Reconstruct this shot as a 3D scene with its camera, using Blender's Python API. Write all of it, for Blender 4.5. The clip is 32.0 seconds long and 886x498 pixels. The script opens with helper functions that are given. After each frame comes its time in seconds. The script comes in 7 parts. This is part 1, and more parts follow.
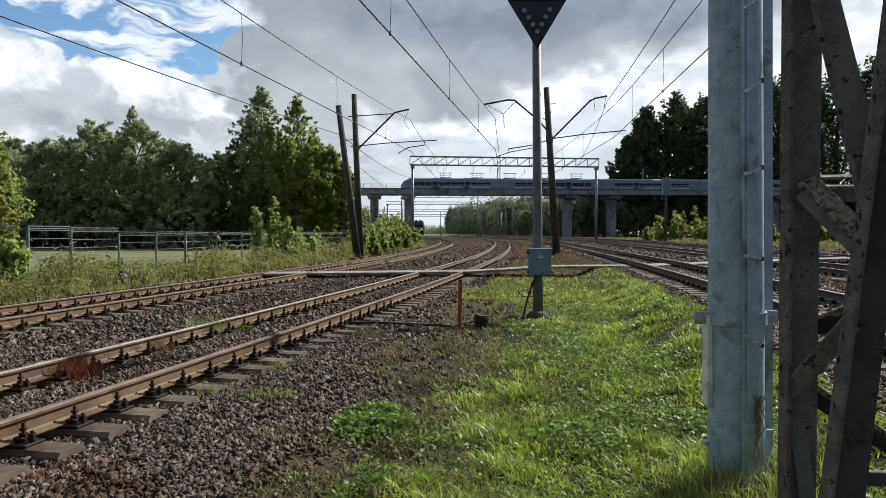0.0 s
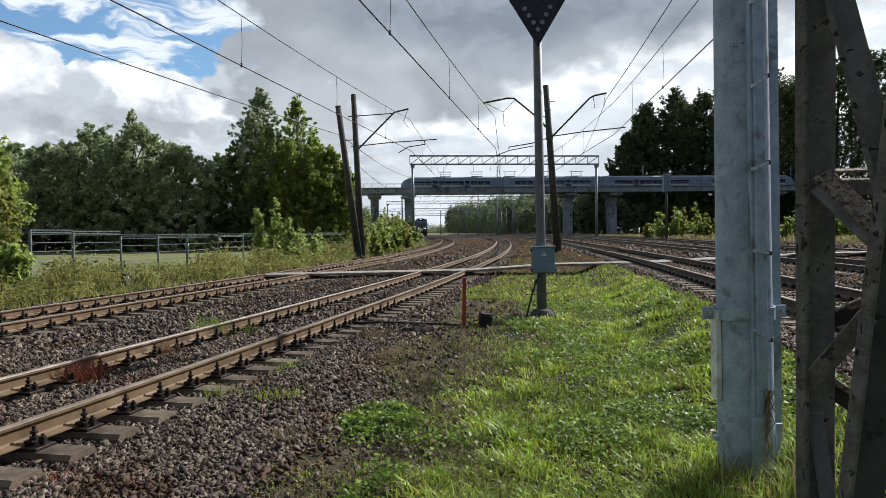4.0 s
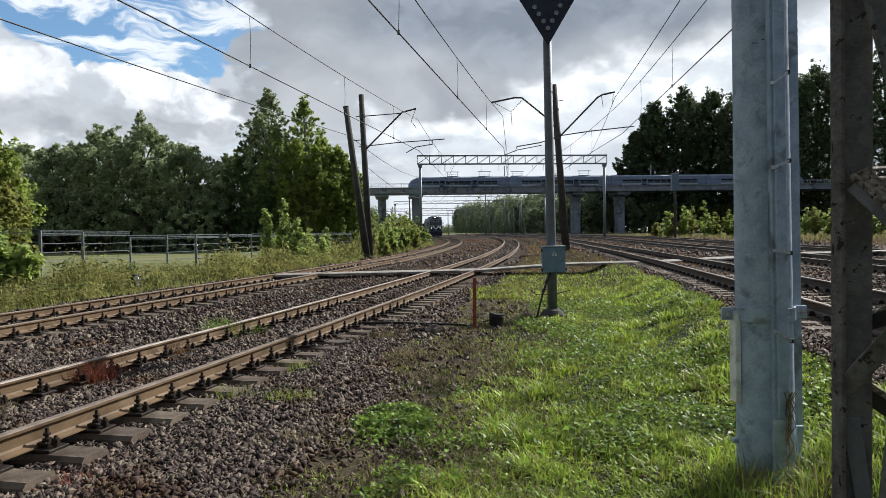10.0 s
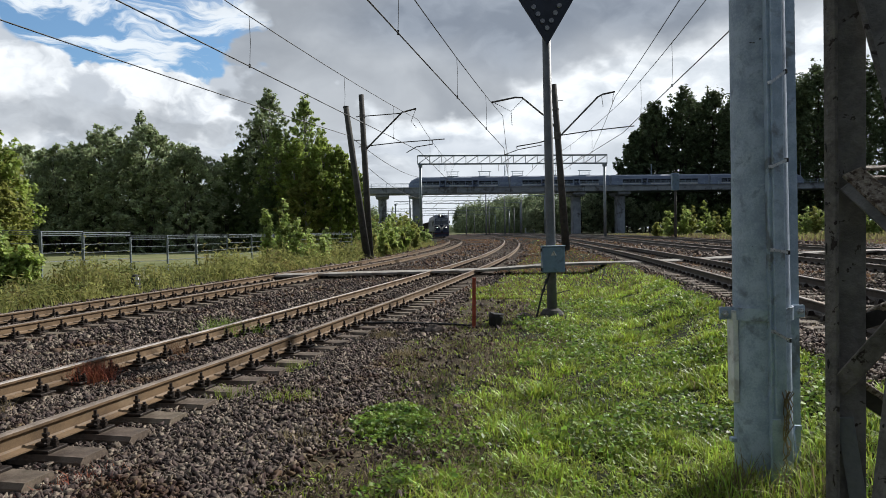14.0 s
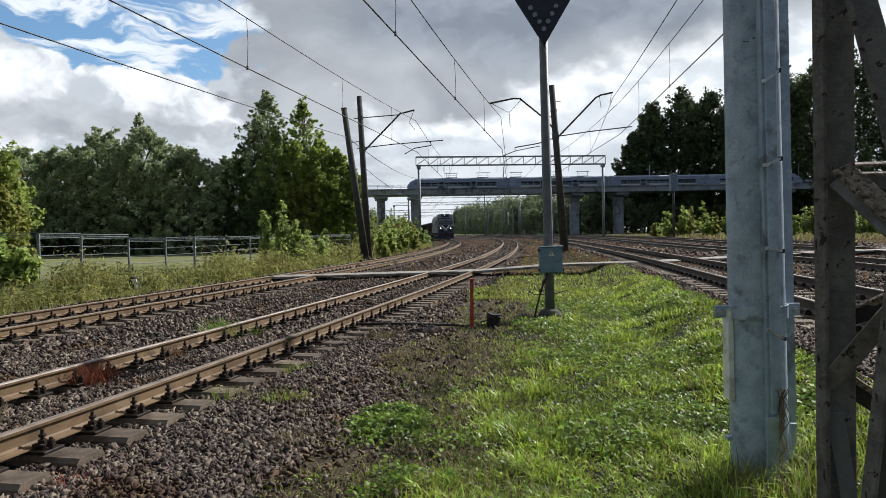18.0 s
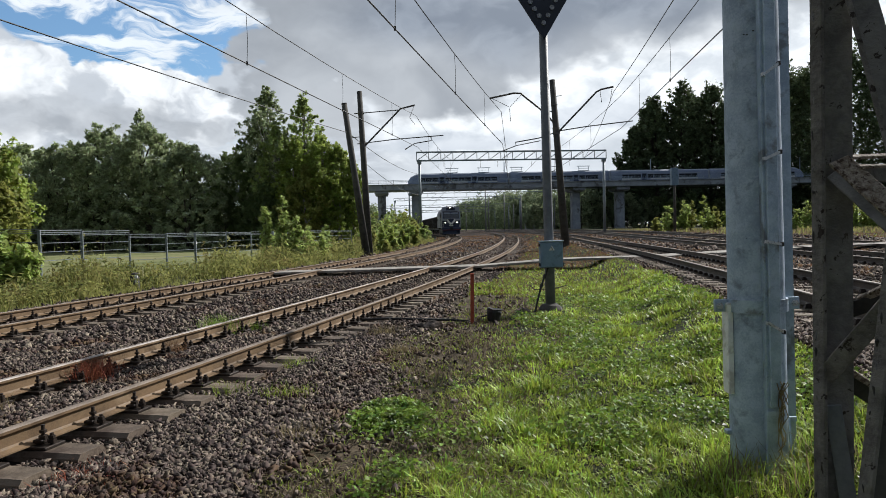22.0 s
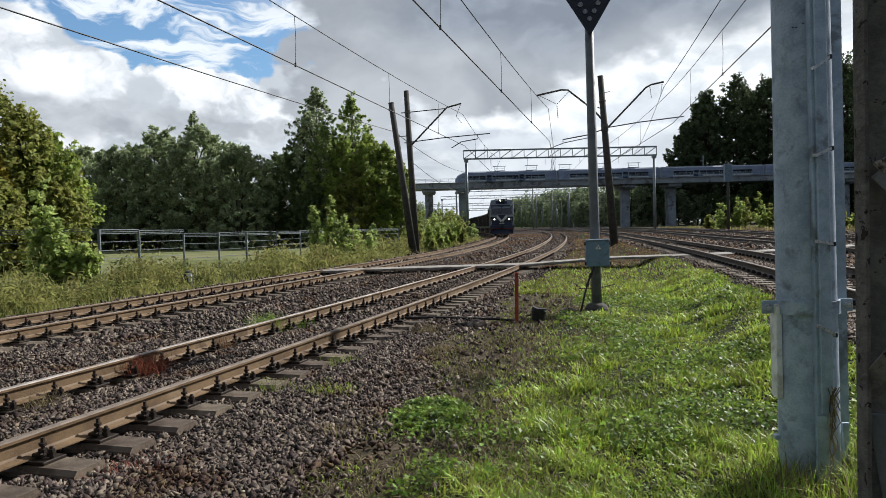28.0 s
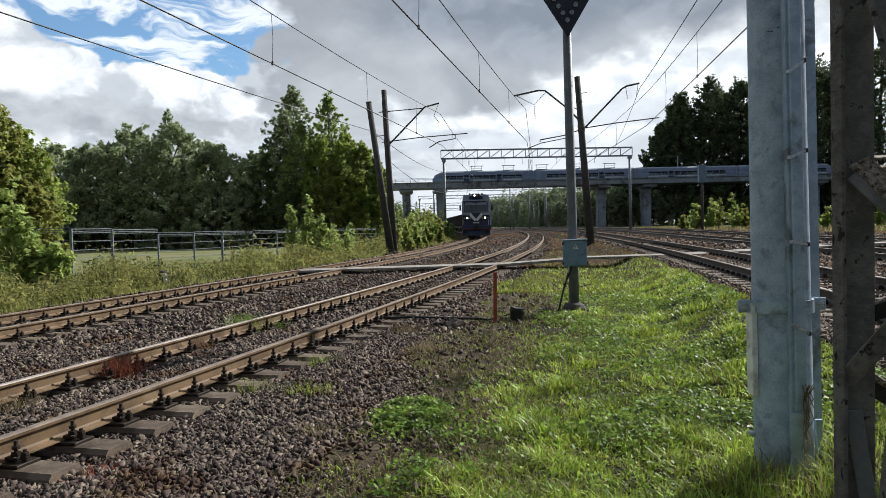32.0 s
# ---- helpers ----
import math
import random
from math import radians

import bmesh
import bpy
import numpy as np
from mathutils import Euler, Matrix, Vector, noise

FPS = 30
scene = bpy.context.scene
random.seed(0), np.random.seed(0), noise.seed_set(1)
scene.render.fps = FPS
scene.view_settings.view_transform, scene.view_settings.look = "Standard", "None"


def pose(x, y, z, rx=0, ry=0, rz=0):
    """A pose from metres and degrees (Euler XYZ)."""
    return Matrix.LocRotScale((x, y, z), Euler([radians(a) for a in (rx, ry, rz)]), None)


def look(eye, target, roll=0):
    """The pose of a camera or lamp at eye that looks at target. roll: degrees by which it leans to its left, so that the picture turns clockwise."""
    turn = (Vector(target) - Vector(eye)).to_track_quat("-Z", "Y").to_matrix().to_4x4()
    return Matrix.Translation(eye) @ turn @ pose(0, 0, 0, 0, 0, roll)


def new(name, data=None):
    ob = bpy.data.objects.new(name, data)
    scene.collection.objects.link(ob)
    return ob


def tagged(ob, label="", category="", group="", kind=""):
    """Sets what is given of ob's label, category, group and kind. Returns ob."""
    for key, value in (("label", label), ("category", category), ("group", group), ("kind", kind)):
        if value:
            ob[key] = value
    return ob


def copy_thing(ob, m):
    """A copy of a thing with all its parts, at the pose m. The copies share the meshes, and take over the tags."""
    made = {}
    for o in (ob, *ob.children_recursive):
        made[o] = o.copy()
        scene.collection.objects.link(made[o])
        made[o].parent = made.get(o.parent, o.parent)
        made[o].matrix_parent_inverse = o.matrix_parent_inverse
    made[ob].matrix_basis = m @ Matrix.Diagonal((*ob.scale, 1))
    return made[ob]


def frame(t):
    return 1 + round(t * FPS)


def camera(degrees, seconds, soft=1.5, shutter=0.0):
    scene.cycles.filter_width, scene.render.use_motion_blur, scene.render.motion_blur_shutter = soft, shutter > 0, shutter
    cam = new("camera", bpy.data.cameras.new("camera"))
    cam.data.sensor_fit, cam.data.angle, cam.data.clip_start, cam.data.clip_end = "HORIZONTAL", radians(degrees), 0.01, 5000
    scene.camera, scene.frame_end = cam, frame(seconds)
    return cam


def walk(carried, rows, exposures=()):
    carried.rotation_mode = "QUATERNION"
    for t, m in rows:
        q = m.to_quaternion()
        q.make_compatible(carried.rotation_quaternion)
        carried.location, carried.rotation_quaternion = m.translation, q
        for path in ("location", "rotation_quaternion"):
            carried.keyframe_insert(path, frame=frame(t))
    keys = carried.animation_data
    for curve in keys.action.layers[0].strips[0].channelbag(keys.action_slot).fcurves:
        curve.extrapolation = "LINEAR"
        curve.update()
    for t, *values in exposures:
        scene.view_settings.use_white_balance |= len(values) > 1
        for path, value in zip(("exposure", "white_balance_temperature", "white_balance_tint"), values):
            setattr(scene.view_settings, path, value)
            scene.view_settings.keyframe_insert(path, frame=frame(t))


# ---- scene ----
# Seconds, eye x y z in metres, then turn to the left, tilt up and roll in degrees.
PATH = [
    (0, 0.086, -0.034, 1.669, -0.749, -1.361, 0.026),
    (0.5, 0.089, -0.032, 1.668, -0.748, -1.357, -0.260),
    (1, 0.090, -0.031, 1.667, -0.744, -1.369, -0.504),
    (1.5, 0.088, -0.031, 1.666, -0.740, -1.409, -0.628),
    (2, 0.085, -0.032, 1.665, -0.737, -1.458, -0.657),
    (2.5, 0.077, -0.038, 1.665, -0.732, -1.484, -0.665),
    (3, 0.064, -0.046, 1.665, -0.719, -1.473, -0.672),
    (3.5, 0.049, -0.049, 1.666, -0.706, -1.453, -0.678),
    (5.5, -0.009, -0.016, 1.665, -0.686, -1.397, -0.627),
    (6, -0.021, -0.008, 1.666, -0.690, -1.415, -0.596),
    (6.5, -0.034, -0.001, 1.666, -0.652, -1.410, -0.574),
    (7, -0.042, 0.003, 1.667, -0.530, -1.410, -0.572),
    (7.5, -0.046, 0.005, 1.667, -0.437, -1.415, -0.614),
    (8, -0.047, 0.004, 1.669, -0.367, -1.425, -0.697),
    (8.5, -0.044, 0.003, 1.670, -0.252, -1.440, -0.772),
    (9, -0.036, 0.006, 1.670, -0.168, -1.447, -0.801),
    (9.5, -0.025, 0.008, 1.669, -0.127, -1.449, -0.811),
    (10, -0.017, 0.006, 1.669, -0.097, -1.438, -0.816),
    (10.5, -0.014, 0.004, 1.669, -0.087, -1.424, -0.801),
    (11, -0.014, 0.004, 1.670, -0.078, -1.434, -0.799),
    (11.5, -0.012, 0.007, 1.671, -0.063, -1.419, -0.830),
    (12, -0.008, 0.009, 1.671, -0.037, -1.391, -0.856),
    (12.5, -0.004, 0.005, 1.671, -0.002, -1.419, -0.861),
    (13, -0.001, -0.000, 1.670, -0.010, -1.451, -0.858),
    (13.5, 0.001, -0.000, 1.671, -0.044, -1.452, -0.871),
    (14, 0.002, 0.003, 1.669, -0.055, -1.443, -0.900),
    (14.5, 0.001, 0.006, 1.664, -0.056, -1.431, -0.907),
    (16.5, 0.011, 0.005, 1.655, -0.105, -1.323, -1.014),
    (17, 0.018, 0.001, 1.655, -0.123, -1.324, -1.036),
    (17.5, 0.022, -0.002, 1.655, -0.140, -1.323, -1.056),
    (18, 0.024, -0.005, 1.656, -0.151, -1.328, -1.091),
    (18.5, 0.027, -0.008, 1.658, -0.125, -1.329, -1.133),
    (19, 0.030, -0.008, 1.657, -0.061, -1.321, -1.159),
    (19.5, 0.031, -0.005, 1.656, -0.028, -1.330, -1.180),
    (20, 0.033, -0.003, 1.654, -0.030, -1.357, -1.211),
    (20.5, 0.035, -0.005, 1.654, -0.040, -1.399, -1.239),
    (21, 0.036, -0.006, 1.653, -0.059, -1.478, -1.255),
    (21.5, 0.037, -0.004, 1.652, -0.068, -1.594, -1.271),
    (22, 0.037, -0.001, 1.652, -0.058, -1.722, -1.291),
    (22.5, 0.037, -0.004, 1.654, -0.043, -1.804, -1.316),
    (23, 0.035, -0.009, 1.655, -0.038, -1.827, -1.341),
    (23.5, 0.033, -0.013, 1.656, -0.030, -1.831, -1.368),
    (24, 0.054, -0.008, 1.653, 1.073, -1.787, -1.388),
    (24.5, 0.058, -0.019, 1.675, 3.836, -1.645, -1.585),
    (25, 0.072, -0.013, 1.670, 6.597, -1.573, -1.349),
    (25.5, 0.081, -0.009, 1.672, 6.768, -1.659, -1.418),
    (27.5, 0.101, -0.007, 1.664, 3.917, -1.790, -1.425),
    (28, 0.092, -0.001, 1.663, 3.864, -1.776, -1.439),
    (28.5, 0.084, 0.002, 1.660, 3.858, -1.757, -1.470),
    (29, 0.079, 0.003, 1.659, 3.866, -1.747, -1.491),
    (29.5, 0.076, 0.008, 1.659, 3.847, -1.747, -1.485),
    (30, 0.074, 0.015, 1.661, 3.721, -1.763, -1.446),
    (30.5, 0.071, 0.018, 1.662, 3.444, -1.791, -1.405),
    (31, 0.068, 0.015, 1.661, 3.044, -1.810, -1.380),
    (31.5, 0.067, 0.005, 1.662, 2.525, -1.827, -1.356),
    (32, 0.067, -0.010, 1.666, 1.985, -1.851, -1.354),
]


def view(x, y, z, yaw, pitch, roll):
    return pose(x, y, z, 90 + pitch, 0, yaw) @ pose(0, 0, 0, 0, 0, roll)


cam = camera(65.25, 32.0, 0.6)
walk(cam, [(t, view(*row)) for t, *row in PATH], exposures=[(0.0, 0.20), (9.0, 0.24), (14.0, 0.14), (18.0, 0.20), (24.0, 0.19), (29.0, 0.23), (32.0, 0.27)])

# ---- world and sun ----
SUN_TURN, SUN_UP = 50.0, 36.0  # degrees to the right of +y, degrees above the horizon
sun = new("sun", bpy.data.lights.new("sun", "SUN"))
sun.data.energy, sun.data.angle, sun.data.color = 5.0, radians(0.6), (1.0, 0.975, 0.935)
sx, sy, sz = (math.sin(radians(SUN_TURN)) * math.cos(radians(SUN_UP)), math.cos(radians(SUN_TURN)) * math.cos(radians(SUN_UP)), math.sin(radians(SUN_UP)))
sun.matrix_world = look((sx * 50, sy * 50, sz * 50), (0, 0, 0))
scene.view_settings.exposure = 0.0


class Nodes:
    """A short way to write node trees."""

    def __init__(self, tree):
        self.tree = tree
        tree.nodes.clear()

    def add(self, kind, ins=None):
        return self.fill(self.tree.nodes.new(kind), ins)

    def fill(self, n, ins):
        for k, v in (ins or {}).items():
            if isinstance(v, bpy.types.NodeSocket):
                self.tree.links.new(v, n.inputs[k])
            else:
                n.inputs[k].default_value = v
        return n

    def math(self, op, a, b=0.0, c=0.0, clamp=False):
        n = self.add("ShaderNodeMath", {0: a, 1: b, 2: c})
        n.operation, n.use_clamp = op, clamp
        return n.outputs[0]

    def vec(self, op, a, b=(0, 0, 0)):
        n = self.tree.nodes.new("ShaderNodeVectorMath")
        n.operation = op
        self.fill(n, {0: a} if op in ("LENGTH", "SCALE") else {0: a, 1: b})
        return n.outputs["Value"] if op in ("LENGTH", "DOT_PRODUCT") else n.outputs[0]

    def noise(self, vec, scale, detail=4.0, rough=0.55, distort=0.0):
        n = self.add("ShaderNodeTexNoise", {"Scale": scale, "Detail": detail, "Roughness": rough, "Distortion": distort})
        if vec is not None:
            self.tree.links.new(vec, n.inputs["Vector"])
        return n

    def ramp(self, v, lo, hi, to0=0.0, to1=1.0, smooth=True):
        n = self.add("ShaderNodeMapRange", {0: v, 1: lo, 2: hi, 3: to0, 4: to1})
        n.interpolation_type = "SMOOTHSTEP" if smooth else "LINEAR"
        return n.outputs[0]

    def mix(self, f, a, b):
        n = self.tree.nodes.new("ShaderNodeMix")
        n.data_type = "RGBA"
        for k, v in ((0, f), (6, a), (7, b)):
            if isinstance(v, bpy.types.NodeSocket):
                self.tree.links.new(v, n.inputs[k])
            else:
                n.inputs[k].default_value = v if k == 0 else (*v, 1.0)
        return n.outputs[2]


def build_world():
    world = bpy.data.worlds.new("sky")
    scene.world = world
    world.use_nodes = True
    g = Nodes(world.node_tree)
    d = g.add("ShaderNodeTexCoord").outputs["Generated"]
    sky = g.add("ShaderNodeTexSky")
    sky.sky_type, sky.sun_disc, sky.sun_elevation, sky.sun_rotation = "NISHITA", False, radians(SUN_UP), radians(SUN_TURN)
    blue = g.vec("SCALE", sky.outputs[0])
    blue.node.inputs["Scale"].default_value = 0.12
    blue = g.vec("MULTIPLY", blue, (0.72, 0.98, 1.16))

    def shifted(vec, noise_out, amount):
        off = g.vec("SCALE", g.vec("SUBTRACT", noise_out, (0.5, 0.5, 0.5)))
        off.node.inputs["Scale"].default_value = amount
        return g.vec("ADD", vec, off)

    # broad and fine billows, flattened towards the horizon
    flat = g.vec("MULTIPLY", d, (1.0, 1.0, 1.6))
    broad = g.noise(flat, 2.6, 3, 0.5).outputs["Color"]
    lumps = g.noise(flat, 13.0, 3, 0.5).outputs["Color"]
    puffs = g.noise(flat, 34.0, 3, 0.55).outputs["Color"]
    q = shifted(d, broad, 0.16)
    torn = shifted(shifted(shifted(d, broad, 0.10), lumps, 0.07), puffs, 0.022)
    crisp = shifted(shifted(shifted(d, broad, 0.04), lumps, 0.060), puffs, 0.026)
    frayed = shifted(shifted(shifted(d, broad, 0.26), lumps, 0.17), puffs, 0.05)
    ragged = shifted(shifted(d, broad, 0.12), lumps, 0.16)
    billow = g.noise(shifted(flat, broad, 0.30), 5.0, 5, 0.5).outputs[0]
    fine = g.noise(shifted(flat, lumps, 0.10), 13.0, 5, 0.52).outputs[0]
    streak = g.noise(g.vec("MULTIPLY", shifted(d, lumps, 0.06), (3.0, 3.0, 15.0)), 2.4, 6, 0.60, 0.25).outputs[0]

    def patch(cx, cy, wx, wz, lo=1.25, hi=0.55, at=None):
        """A soft oval of sky round the way (cx, 1, cy), wx and wz across and up."""
        n = math.sqrt(cx * cx + 1 + cy * cy)
        e = g.vec("LENGTH", g.vec("MULTIPLY", g.vec("SUBTRACT", at or q, (cx / n, 1 / n, cy / n)), (1 / wx, 0.8 / wx, 1 / wz)))
        return g.ramp(e, lo, hi)

    def most(*masks):
        out = masks[0]
        for m in masks[1:]:
            out = g.math("MAXIMUM", out, m)
        return out

    # the overall layer: pale grey billows ahead, unseen dimming layer overhead and behind
    light = g.ramp(billow, 0.34, 0.66)
    cloud = g.mix(light, (0.60, 0.635, 0.675), (0.86, 0.88, 0.90))
    parts = g.add("ShaderNodeSeparateXYZ", {0: d})
    rear = g.math("MULTIPLY", g.ramp(parts.outputs["Y"], -0.15, 0.60, 0.0, 1.0), g.ramp(parts.outputs["Z"], 0.38, 0.80, 1.0, 0.25))
    # dark grey added out of view to weaken the sky fill
    dim_rear = g.mix(light, (0.135, 0.16, 0.195), (0.285, 0.32, 0.365))
    cloud = g.mix(rear, dim_rear, cloud)
    # low level bank over the willows
    shelf = most(patch(-0.52, 0.135, 0.42, 0.060, 1.15, 0.75), patch(-0.20, 0.13, 0.22, 0.050, 1.2, 0.6))
    cloud = g.mix(g.math("MULTIPLY", shelf, 0.85), cloud, g.mix(g.ramp(streak, 0.40, 0.62), (0.50, 0.525, 0.56), (0.76, 0.78, 0.805)))
    # bright gap over the gantry
    gap = most(patch(0.08, 0.170, 0.19, 0.055), patch(0.28, 0.205, 0.15, 0.060), patch(0.46, 0.23, 0.20, 0.12), patch(-0.05, 0.16, 0.06, 0.05))
    cloud = g.mix(gap, cloud, g.mix(g.ramp(fine, 0.34, 0.60), (0.80, 0.83, 0.86), (1.14, 1.14, 1.13)))
    foot = most(patch(0.02, 0.125, 0.14, 0.020, 1.2, 0.6, crisp), patch(0.22, 0.165, 0.12, 0.022, 1.2, 0.5, torn))
    cloud = g.mix(g.math("MULTIPLY", foot, 0.55), cloud, (0.56, 0.60, 0.66))
    # blue hole with thin streaks
    hole = most(patch(-0.44, 0.285, 0.22, 0.095, 1.25, 0.7, ragged), patch(-0.55, 0.335, 0.25, 0.075, 1.2, 0.7, ragged), patch(-0.68, 0.265, 0.09, 0.06, 1.2, 0.7, ragged))
    veil = g.ramp(streak, 0.47, 0.62, 0.02, 0.94)
    cloud = g.mix(hole, cloud, g.mix(veil, (0.0, 0.0, 0.0), (0.98, 1.0, 1.01)))
    open_sky = g.math("MULTIPLY", hole, g.math("SUBTRACT", 1.0, veil))
    # lit cumulus heaps before it, with grey feet
    heap = most(patch(-0.585, 0.225, 0.055, 0.055, 1.0, 0.90, crisp), patch(-0.485, 0.200, 0.11, 0.046, 1.0, 0.9, crisp), patch(-0.36, 0.185, 0.12, 0.042, 1.0, 0.88, crisp), patch(-0.275, 0.20, 0.05, 0.05, 1.0, 0.85, crisp), patch(-0.75, 0.25, 0.12, 0.09, 1.0, 0.9, crisp), patch(-0.66, 0.19, 0.10, 0.06, 1.0, 0.9, crisp))
    curl = g.noise(crisp, 15.0, 4, 0.5, 0.4).outputs[0]
    lit = g.mix(g.ramp(curl, 0.38, 0.60), (0.63, 0.655, 0.69), (1.08, 1.08, 1.075))
    cloud = g.mix(heap, cloud, lit)
    open_sky = g.math("MULTIPLY", open_sky, g.math("SUBTRACT", 1.0, heap))
    base = most(patch(-0.53, 0.180, 0.20, 0.026, 1.15, 0.55, torn), patch(-0.74, 0.195, 0.18, 0.040, 1.2, 0.5, torn), patch(-0.36, 0.165, 0.12, 0.018, 1.2, 0.5, torn))
    cloud = g.mix(g.math("MULTIPLY", base, 0.85), cloud, g.mix(g.ramp(fine, 0.35, 0.65), (0.43, 0.45, 0.48), (0.60, 0.62, 0.645)))
    # heavy cloud across the middle, darkest to the right
    heavy = most(patch(-0.12, 0.325, 0.150, 0.115, 1.15, 0.72, frayed), patch(-0.02, 0.255, 0.14, 0.085, 1.10, 0.82, torn), patch(0.13, 0.300, 0.22, 0.075, 1.15, 0.75, torn), patch(0.30, 0.36, 0.28, 0.10, 1.2, 0.6, torn), patch(-0.04, 0.48, 0.30, 0.15, 1.25, 0.6, frayed), patch(-0.18, 0.250, 0.080, 0.07, 1.10, 0.78, frayed))
    tone = g.mix(g.ramp(billow, 0.34, 0.64), (0.385, 0.405, 0.435), (0.580, 0.595, 0.615))
    core = most(patch(0.12, 0.285, 0.16, 0.050, 1.5, 0.3), patch(0.00, 0.30, 0.14, 0.045, 1.5, 0.3), patch(0.24, 0.33, 0.20, 0.06, 1.5, 0.3))
    tone = g.mix(g.math("MULTIPLY", core, 0.85), tone, g.mix(g.ramp(fine, 0.35, 0.65), (0.235, 0.270, 0.330), (0.335, 0.372, 0.430)))
    cloud = g.mix(heavy, cloud, tone)
    open_sky = g.math("MULTIPLY", open_sky, g.math("SUBTRACT", 1.0, heavy))
    blue = g.vec("MULTIPLY", blue, g.ramp(open_sky, 0.0, 1.0, 0.0, 1.0, False))
    final = g.vec("ADD", g.vec("MULTIPLY", g.vec("MULTIPLY", cloud, (0.955, 1.0, 1.05)), g.ramp(fine, 0.3, 0.7, 0.955, 1.03)), blue)
    bg = g.add("ShaderNodeBackground", {"Color": final, "Strength": 0.89})
    out = g.add("ShaderNodeOutputWorld")
    g.tree.links.new(bg.outputs[0], out.inputs[0])


build_world()

# ---- materials ----


def surface(name, dark, light, scale=6.0, rough=0.8, metal=0.0, bump=0.25, fine=60.0, stain=None, stain_scale=1.5, stain_at=(0.52, 0.62), random=0.0, island=False, leaf=0.0, spec=0.4, clear=False):
    """A material with colour that varies at two scales, a stain of its own shape, relief, and a shade that differs piece by piece."""
    m = bpy.data.materials.new(name)
    m.use_nodes = True
    g = Nodes(m.node_tree)
    co = g.add("ShaderNodeTexCoord").outputs["Object"]
    big, small = g.noise(co, scale, 5, 0.6).outputs[0], g.noise(co, fine, 4, 0.65).outputs[0]
    f = g.math("ADD", g.math("MULTIPLY", big, 0.62), g.math("MULTIPLY", small, 0.38))
    colour = g.mix(g.ramp(f, 0.36, 0.64), dark, light)
    if stain:
        colour = g.mix(g.ramp(g.noise(co, stain_scale, 6, 0.65, 0.4).outputs[0], *stain_at), colour, stain)
    if random:
        piece = g.add("ShaderNodeNewGeometry").outputs["Random Per Island"] if island else g.add("ShaderNodeObjectInfo").outputs["Random"]
        k = g.ramp(piece, 0.0, 1.0, 1.0 - random, 1.0 + random, False)
        hsv = g.add("ShaderNodeHueSaturation", {"Color": colour, "Value": k, "Hue": g.ramp(piece, 0.0, 1.0, 0.5 - random * 0.05, 0.5 + random * 0.05, False)})
        colour = hsv.outputs[0]
    p = g.add("ShaderNodeBsdfPrincipled", {"Base Color": colour, "Metallic": metal, "Specular IOR Level": spec})
    g.tree.links.new(g.ramp(small, 0.3, 0.7, max(rough - 0.12, 0.02), min(rough + 0.1, 1.0)), p.inputs["Roughness"])
    if bump:
        b = g.add("ShaderNodeBump", {"Height": f, "Strength": bump, "Distance": 0.02})
        g.tree.links.new(b.outputs[0], p.inputs["Normal"])
    shader = p.outputs[0]
    if leaf:
        t = g.add("ShaderNodeBsdfTranslucent", {"Color": g.mix(0.5, colour, light)})
        s = g.add("ShaderNodeMixShader", {0: leaf, 1: shader, 2: t.outputs[0]})
        shader = s.outputs[0]
    out = g.add("ShaderNodeOutputMaterial")
    g.tree.links.new(shader, out.inputs[0])
    return m


def glow(name, colour, strength):
    m = bpy.data.materials.new(name)
    m.use_nodes = True
    g = Nodes(m.node_tree)
    e = g.add("ShaderNodeEmission", {"Color": (*colour, 1), "Strength": strength})
    out = g.add("ShaderNodeOutputMaterial")
    g.tree.links.new(e.outputs[0], out.inputs[0])
    return m


